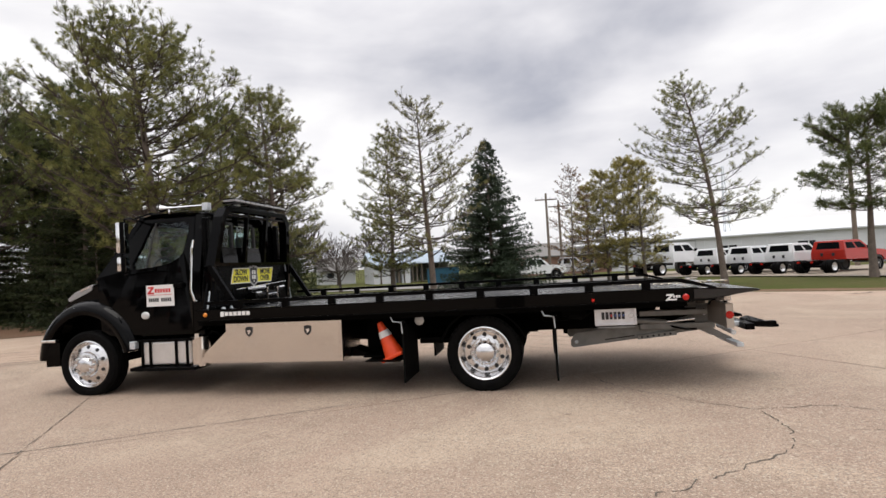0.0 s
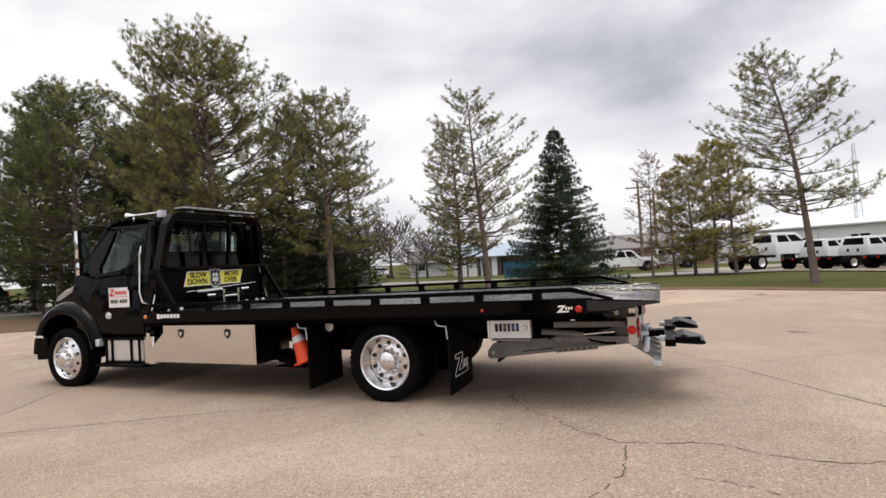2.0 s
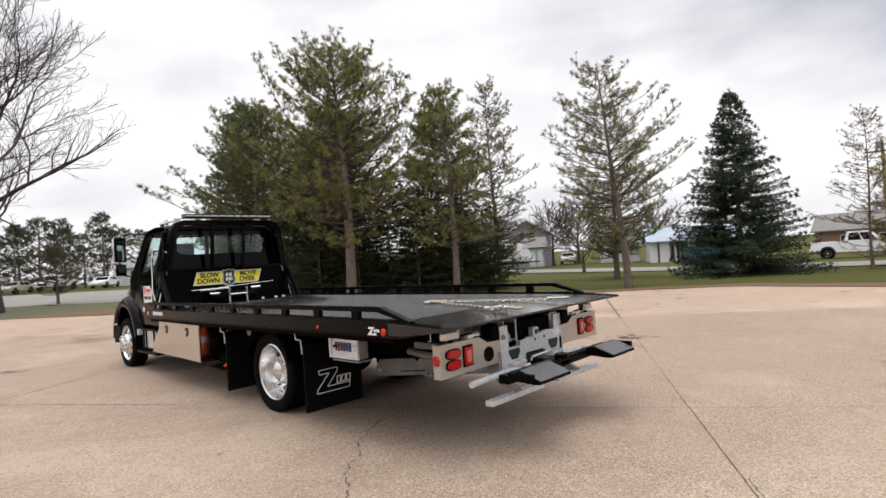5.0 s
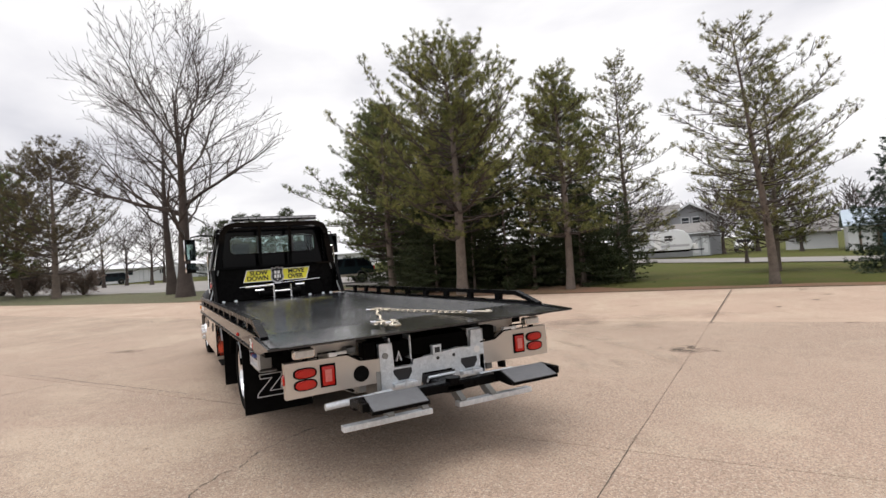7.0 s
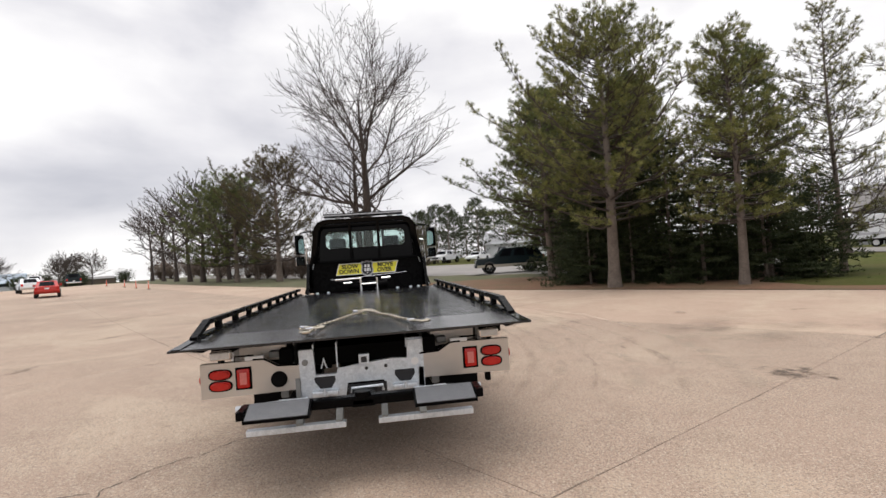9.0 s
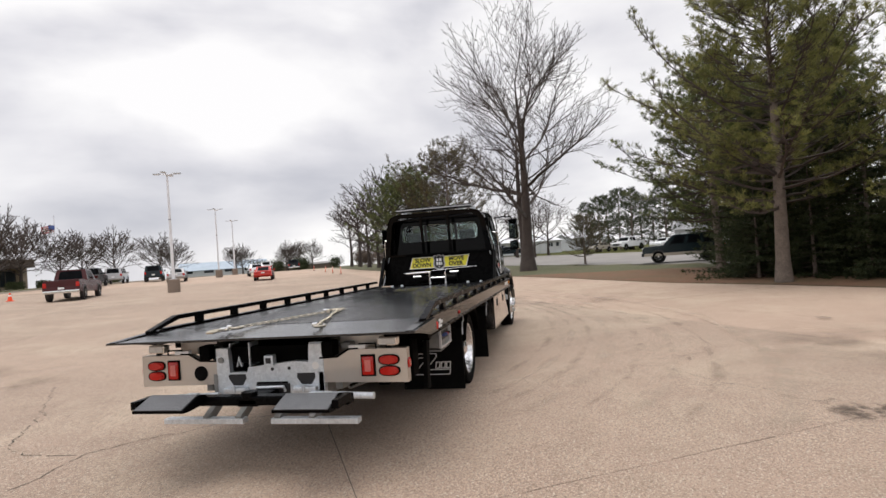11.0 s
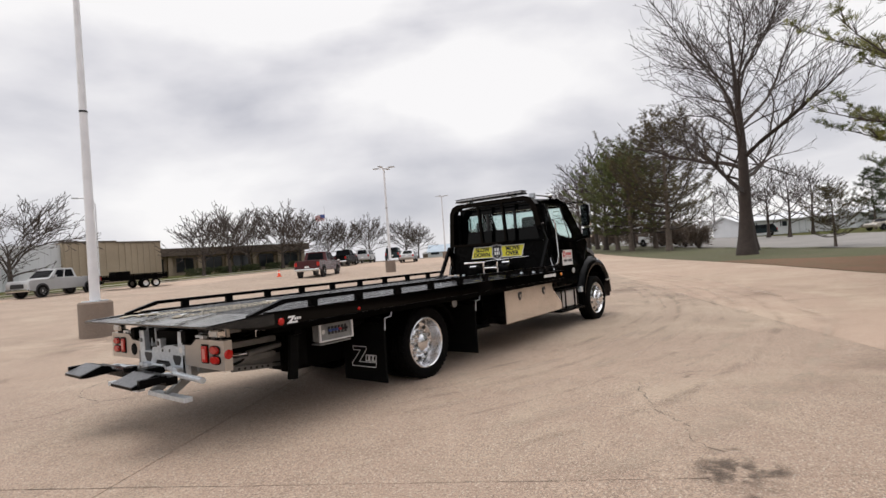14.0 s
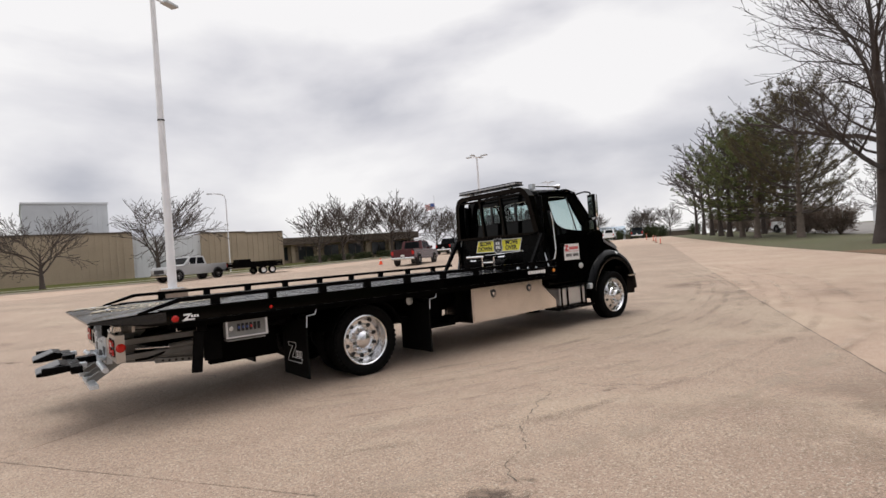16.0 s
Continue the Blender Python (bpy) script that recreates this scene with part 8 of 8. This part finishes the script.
def vehicle(name, shape, paint, at, rz, label, category, group="", lift=0.0):
    low, cab_, wx, r, w = SHAPES[shape]
    v = thing(name, label, category, group, (at[0], at[1], ground_z(*at) + lift), rz)
    part("body", hull(B(), low, w, inset=0.06), paint, v, "", True)
    cabin = part("cabin", hull(B(), cab_, w - 0.14, inset=0.14), paint, v, "", True)
    (x0, z0), (x1, z1), (x2, z2), (x3, z3) = cab_[0], cab_[1], cab_[-2], cab_[-1]
    for s in (-1, 1):
        n = 3 if shape in ("suv", "van") else 2
        e = 0.10 if shape == "chassis" else 0.07
        for i in range(n):
            a, b = i / n + 0.035, (i + 1) / n - 0.035
            xa, xb = x0 + 0.30 + (x3 - x0 - 0.45) * a, x0 + 0.30 + (x3 - x0 - 0.45) * b
            ta, tb = x1 + 0.06 + (x2 - x1 - 0.12) * a, x1 + 0.06 + (x2 - x1 - 0.12) * b
            zk = lambda z: s * ((w - 0.14) / 2 - 0.14 * (z - min(q[1] for q in cab_)) / (max(q[1] for q in cab_) - min(q[1] for q in cab_)) + 0.004)
            yb, yt = zk(z0 + e), zk(z1 - e)
            bm = B()
            bm.faces.new([bm.verts.new(p) for p in ((xa, yb, z0 + e), (xb, yb, z0 + e), (tb, yt, z1 - e), (ta, yt, z1 - e))])
            bmesh.ops.solidify(bm, geom=bm.faces[:], thickness=0.02)
            part("side_window", bm, "car_glass", cabin)
        part("mirror", box(B(), x0 + 0.35, x0 + 0.45, s * (w / 2 - 0.05), s * (w / 2 + 0.16), z0 + 0.05, z0 + 0.24, 0.03), paint if shape != "chassis" else "black_frame", v)
        for x in wx:
            car_wheel(v, x, s, w, r, "alu", shape == "chassis" and x > 0)
        part("wheel_arch", cyl(B(), (wx[0], s * (w / 2 - 0.2), r * 1.08), (wx[0], s * (w / 2 + 0.006), r * 1.08), r * 1.2, seg=24), "black_vinyl", v)
        if shape != "chassis":
            part("wheel_arch", cyl(B(), (wx[1], s * (w / 2 - 0.2), r * 1.08), (wx[1], s * (w / 2 + 0.006), r * 1.08), r * 1.2, seg=24), "black_vinyl", v)
            xr = max(p[0] for p in low)
            zt = 0.95 if shape in ("pickup", "suv", "van") else 0.72
            part("tail_lamp", box(B(), xr - 0.10, xr + 0.012, s * (w / 2 - 0.24), s * (w / 2 - 0.05), zt - 0.12, zt + 0.16, 0.02), "red_lens", v)
        xf = min(p[0] for p in low)
        part("headlight", box(B(), xf - 0.01, xf + 0.12, s * (w / 2 - 0.40), s * (w / 2 - 0.08), 0.72 if shape != "sedan" else 0.58, 0.94 if shape != "sedan" else 0.70, 0.03), "clear_lens", v)
    for a, b, nm in (((x0, z0), (x1, z1), "windscreen"), ((x3, z3), (x2, z2), "rear_window")):
        o = -0.012 if nm == "windscreen" else 0.012
        g = 0.17 if nm == "windscreen" else 0.34
        lo_ = 0.18 if shape == "chassis" and nm == "rear_window" else 0.14
        pa = (a[0] + (b[0] - a[0]) * lo_, a[1] + (b[1] - a[1]) * lo_)
        pb = (a[0] + (b[0] - a[0]) * 0.88, a[1] + (b[1] - a[1]) * 0.88)
        bm = B()
        bm.faces.new([bm.verts.new(p) for p in ((pa[0] + o, -w / 2 + g, pa[1]), (pa[0] + o, w / 2 - g, pa[1]), (pb[0] + o, w / 2 - g - 0.08, pb[1]), (pb[0] + o, -w / 2 + g + 0.08, pb[1]))])
        bmesh.ops.solidify(bm, geom=bm.faces[:], thickness=0.02)
        part(nm, bm, "car_glass", cabin)
    xf, xr = min(p[0] for p in low), max(p[0] for p in low)
    part("front_bumper", box(B(), xf - 0.06, xf + 0.12, -w / 2 + 0.05, w / 2 - 0.05, 0.42, 0.62, 0.05), "chrome" if shape in ("pickup", "chassis") else paint, v)
    part("grille", box(B(), xf - 0.012, xf + 0.06, -w / 2 + 0.45, w / 2 - 0.45, 0.66, 0.95 if shape != "sedan" else 0.68, 0.02), "black_vinyl", v)
    if shape == "chassis":
        for s in (-1, 1):
            part("frame_rail", box(B(), 1.1, 3.3, s * 0.36, s * 0.44, 0.62, 0.78), "dark_under", v)
        for x in (1.5, 2.0, 2.7, 3.25):
            part("cross_member", box(B(), x - 0.04, x + 0.04, -0.4, 0.4, 0.64, 0.76), "dark_under", v)
        part("axle", cyl(B(), (2.35, -0.8, r), (2.35, 0.8, r), 0.07), "dark_under", v)
        part("fuel_tank", box(B(), 2.55, 3.15, -0.34, 0.34, 0.5, 0.76, 0.04), "dark_under", v)
        for s in (-1, 1):
            part("tail_lamp", box(B(), 3.28, 3.33, s * 0.30, s * 0.44, 0.66, 0.78, 0.01), "red_lens", v)
        for y in (-0.32, 0.32):
            part("cab_vent", box(B(), 1.19, 1.222, y - 0.08, y + 0.08, 1.02, 1.22, 0.01), "black_vinyl", v)
        part("mud_shield", box(B(), 1.18, 1.225, -0.9, 0.9, 0.62, 0.78), "black_vinyl", v)
    else:
        part("rear_bumper", box(B(), xr - 0.10, xr + 0.07, -w / 2 + 0.05, w / 2 - 0.05, 0.45, 0.64, 0.05), "chrome" if shape == "pickup" else paint, v)
        part("number_plate", box(B(), xr + 0.014, xr + 0.024, -0.16, 0.16, 0.70, 0.82), "white", v)
    if shape == "pickup":
        part("bed_floor", box(B(), 1.32, 2.78, -w / 2 + 0.16, w / 2 - 0.16, 1.205, 1.212), "black_vinyl", v)
        for s in (-1, 1):
            part("bed_rail", box(B(), 1.26, 2.86, s * (w / 2 - 0.16), s * (w / 2 - 0.08), 1.19, 1.26, 0.015), paint, v)
        part("tailgate", box(B(), 2.80, 2.895, -w / 2 + 0.16, w / 2 - 0.16, 0.72, 1.26, 0.02), paint, v)
    return v


NP = "new trucks parked in a row"
for x, y, rz, paint, label in ((16.4, 24.6, 213, "car_red", "red cab truck with a bare rear frame and dual wheels"), (14.9, 26.7, 212, "car_white", "white crew cab truck with a bare rear frame"),
                               (13.45, 28.65, 212, "car_white", "white cab truck with a bare rear frame and dual wheels"), (12.1, 30.9, 216, "car_white", "white cab truck half hidden behind a pine trunk"),
                               (17.2, 33.2, 212, "car_dark", "dark cab truck standing behind the white ones")):
    vehicle("chassis_truck", "chassis", paint, (x, y), rz, label, "truck", NP, -0.05).scale = (0.86, 0.90, 0.82)
mt = vehicle("medium_truck", "chassis", "car_white", (10.2, 34.2), 220, "tall white medium truck with a bare frame", "truck", NP, -0.05)
mt.scale = (1.10, 1.05, 1.12)
vehicle("white_pickup", "pickup", "car_white", (0.0, 45.0), 190, "white pickup beyond the lawn", "pickup", "", -0.1)
vehicle("grey_pickup", "pickup", "car_silver", (3.4, 50.0), 190, "grey pickup beyond the lawn", "pickup", "", -0.1)

vehicle("dark_suv", "suv", "car_dark", (-30.5, 9.5), 82, "dark green sport utility parked off the road", "suv", "", 0.0)
suv = bpy.data.objects["dark_suv"]
for s in (-1, 1):
    part("side_cladding", box(B(), -2.3, 2.3, s * 0.90, s * 0.945, 0.42, 0.60, 0.01), "car_beige", suv, "beige lower side cladding")
vehicle("beige_sedan", "sedan", "car_beige", (-76.0, 6.6), 140, "beige sedan parked beyond the road", "car", "", 0.0)
vehicle("silver_pickup", "pickup", "car_white", (-77.5, 11.0), 140, "white pickup parked beyond the road", "pickup", "", 0.0)
vehicle("road_pickup", "pickup", "car_white", (-64.4, -15.5), 235, "white pickup on the road behind the row of trees", "pickup", "", 0.0)
vehicle("dark_car", "suv", "car_dark", (-88.0, -8.0), 95, "dark car before the white building", "suv", "", 0.0)
vehicle("white_car", "sedan", "car_white", (-74.0, 15.5), 140, "white car parked beyond the road", "car", "", 0.0)

vehicle("red_sedan", "sedan", "car_red", (-39.0, -25.6), 28, "small red sedan standing in the lot", "car", "", 0.0).scale = (0.9, 0.9, 0.9)
vehicle("maroon_pickup", "pickup", "car_maroon", (-22.6, -29.6), 34, "maroon pickup with a grey lower side", "pickup", "cars along the lot", 0.0)
vehicle("dark_pickup", "pickup", "black_frame", (-40.1, -46.5), 34, "dark pickup parked in the lot", "pickup", "cars along the lot", 0.0)
vehicle("grey_van", "van", "car_silver", (-47.0, -50.0), 36, "grey minivan parked in the lot", "van", "cars along the lot", 0.0)
vehicle("dark_van", "van", "car_dark", (-48.5, -46.0), 38, "dark van parked in the lot", "van", "cars along the lot", 0.0)
vehicle("blue_sedan", "sedan", "car_blue", (-44.5, -50.6), 34, "blue sedan parked in the lot", "car", "cars along the lot", 0.0)
vehicle("silver_sedan", "sedan", "car_silver", (-44.0, -39.2), 36, "silver sedan parked in the lot", "car", "cars along the lot", 0.0)
vehicle("far_white_sedan", "sedan", "car_white", (-51.0, -34.0), 36, "white sedan far across the lot", "car", "cars along the lot", 0.0)
vehicle("far_dark_pickup", "pickup", "car_dark", (-83.0, -46.5), 30, "dark pickup at the far end of the lot", "pickup", "", 0.0)
vehicle("far_white_pickup", "pickup", "car_white", (-80.5, -50.5), 30, "white pickup at the far end of the lot", "pickup", "", 0.0)

vehicle("silver_work_pickup", "pickup", "car_silver", (-7.8, -40.7), 180 + 26, "silver crew cab pickup hitched to a trailer", "pickup", "", 0.0)
tr = thing("utility_trailer", "dark open utility trailer with two axles", "trailer", "", (-12.9, -40.4, ground_z(-12.9, -40.4)), 183)
part("trailer_bed", box(B(), -2.2, 2.2, -0.95, 0.95, 0.62, 0.72, 0.01), "dark_under", tr)
for s in (-1, 1):
    part("side_rail", box(B(), -2.2, 2.2, s * 0.91, s * 0.95, 1.05, 1.12), "dark_under", tr)
    part("side_board", box(B(), -2.2, 2.2, s * 0.92, s * 0.94, 0.74, 1.03), "dark_under", tr)
    for i in range(6):
        part("stake", box(B(), -2.18 + 0.86 * i, -2.10 + 0.86 * i, s * 0.95, s * 0.99, 0.62, 1.12), "dark_under", tr)
    for x in (0.35, 1.15):
        car_wheel(tr, x, s, 2.3, 0.34, "alu")
    part("mud_guard", box(B(), -0.1, 1.6, s * 0.97, s * 1.18, 0.72, 0.76, 0.01), "dark_under", tr)
part("draw_bar", box(B(), -3.3, -2.2, -0.06, 0.06, 0.5, 0.62), "dark_under", tr)
part("ramp", box(B(), 2.25, 3.1, -0.9, 0.9, 0.35, 0.40), "dark_under", tr)
part("crate", box(B(), -1.6, -0.5, -0.6, 0.5, 0.72, 1.35, 0.03), "dark_under", tr)

cam_t = thing("camper_trailer", "white travel trailer with dark windows by the house", "camper", "", (-29.6, 40.6, ground_z(-29.6, 40.6)), 221)
ct = part("shell", hull(B(), [(-3.05, 0.62), (-3.30, 0.95), (-3.22, 1.5), (-2.95, 2.05), (-2.55, 2.42), (-2.1, 2.55), (3.3, 2.58), (3.45, 2.4), (3.45, 0.62)], 2.3), "car_white", cam_t, "", True)
for s in (-1, 1):
    for x0, x1 in ((-1.6, -0.9), (0.5, 1.2), (2.2, 2.9)):
        win = part("window", box(B(), x0, x1, s * 1.14, s * 1.17, 1.55, 2.0, 0.01), "car_glass", ct)
        part("blind_bar", box(B(), x0 + 0.03, x1 - 0.03, s * 1.165, s * 1.176, 1.74, 1.80), "white", win)
    part("stripe", box(B(), -3.0, 3.4, s * 1.145, s * 1.16, 0.95, 1.15), "grey_vinyl", ct)
    part("camper_door", box(B(), -0.55, 0.05, s * 1.14, s * 1.165, 0.70, 2.2, 0.01), "white", ct)
    part("skirt", box(B(), -3.0, 3.4, s * 1.05, s * 1.10, 0.45, 0.62), "dark_under", ct)
    for x in (1.0, 1.85):
        car_wheel(cam_t, x, s, 2.3, 0.34)
part("hitch", box(B(), -4.3, -3.0, -0.06, 0.06, 0.5, 0.62), "dark_under", cam_t)
part("gas_box", box(B(), -3.75, -3.35, -0.35, 0.35, 0.62, 1.15, 0.05), "white", cam_t)
vehicle("house_car", "sedan", "car_white", (-31.2, 57.0), 120, "white car parked beside the house", "car", "", 0.0)
ob = thing("dumpster", "blue-green steel dumpster near the pole shed", "dumpster", "", (-6.7, 33.9, -0.1), 8)
part("bin", prism(B(), [(-0.9, 0.15), (-1.0, 1.35), (1.0, 1.15), (0.9, 0.15)], "x", -1.2, 1.2), "dumpster_blue", ob)
part("lid", prism(B(), [(-1.05, 1.36), (-1.05, 1.42), (1.05, 1.22), (1.05, 1.16)], "x", -1.25, 1.25), "black_vinyl", ob)

# delineators and cones across the lot
for k, (x, y) in enumerate(((-44.3, -20.2), (-48.0, -22.8), (-53.0, -26.0), (-60.0, -31.0))):
    d = thing("delineator", "orange tube delineator with pale bands", "delineator", "delineators across the lot", (x, y, ground_z(x, y)))
    d.scale = (0.7, 0.7, 0.7)
    part("base", lathe(B(), [(0, 0), (0.2, 0), (0.18, 0.06), (0, 0.07)], (0, 0, 0), 14), "black_rubber", d).matrix_basis = pose(0, 0, 0, 90, 0, 0)
    part("tube", cyl(B(), (0, 0, 0.05), (0, 0, 1.05), 0.05, 0.045, 12), "orange", d)
    for z in (0.65, 0.85):
        part("pale_band", cyl(B(), (0, 0, z), (0, 0, z + 0.09), 0.0505, seg=12), "white", d)
cone_thing((-22.4, -34.8, ground_z(-22.4, -34.8)), 1.25, "orange traffic cone with pale bands by the kerb", 0)
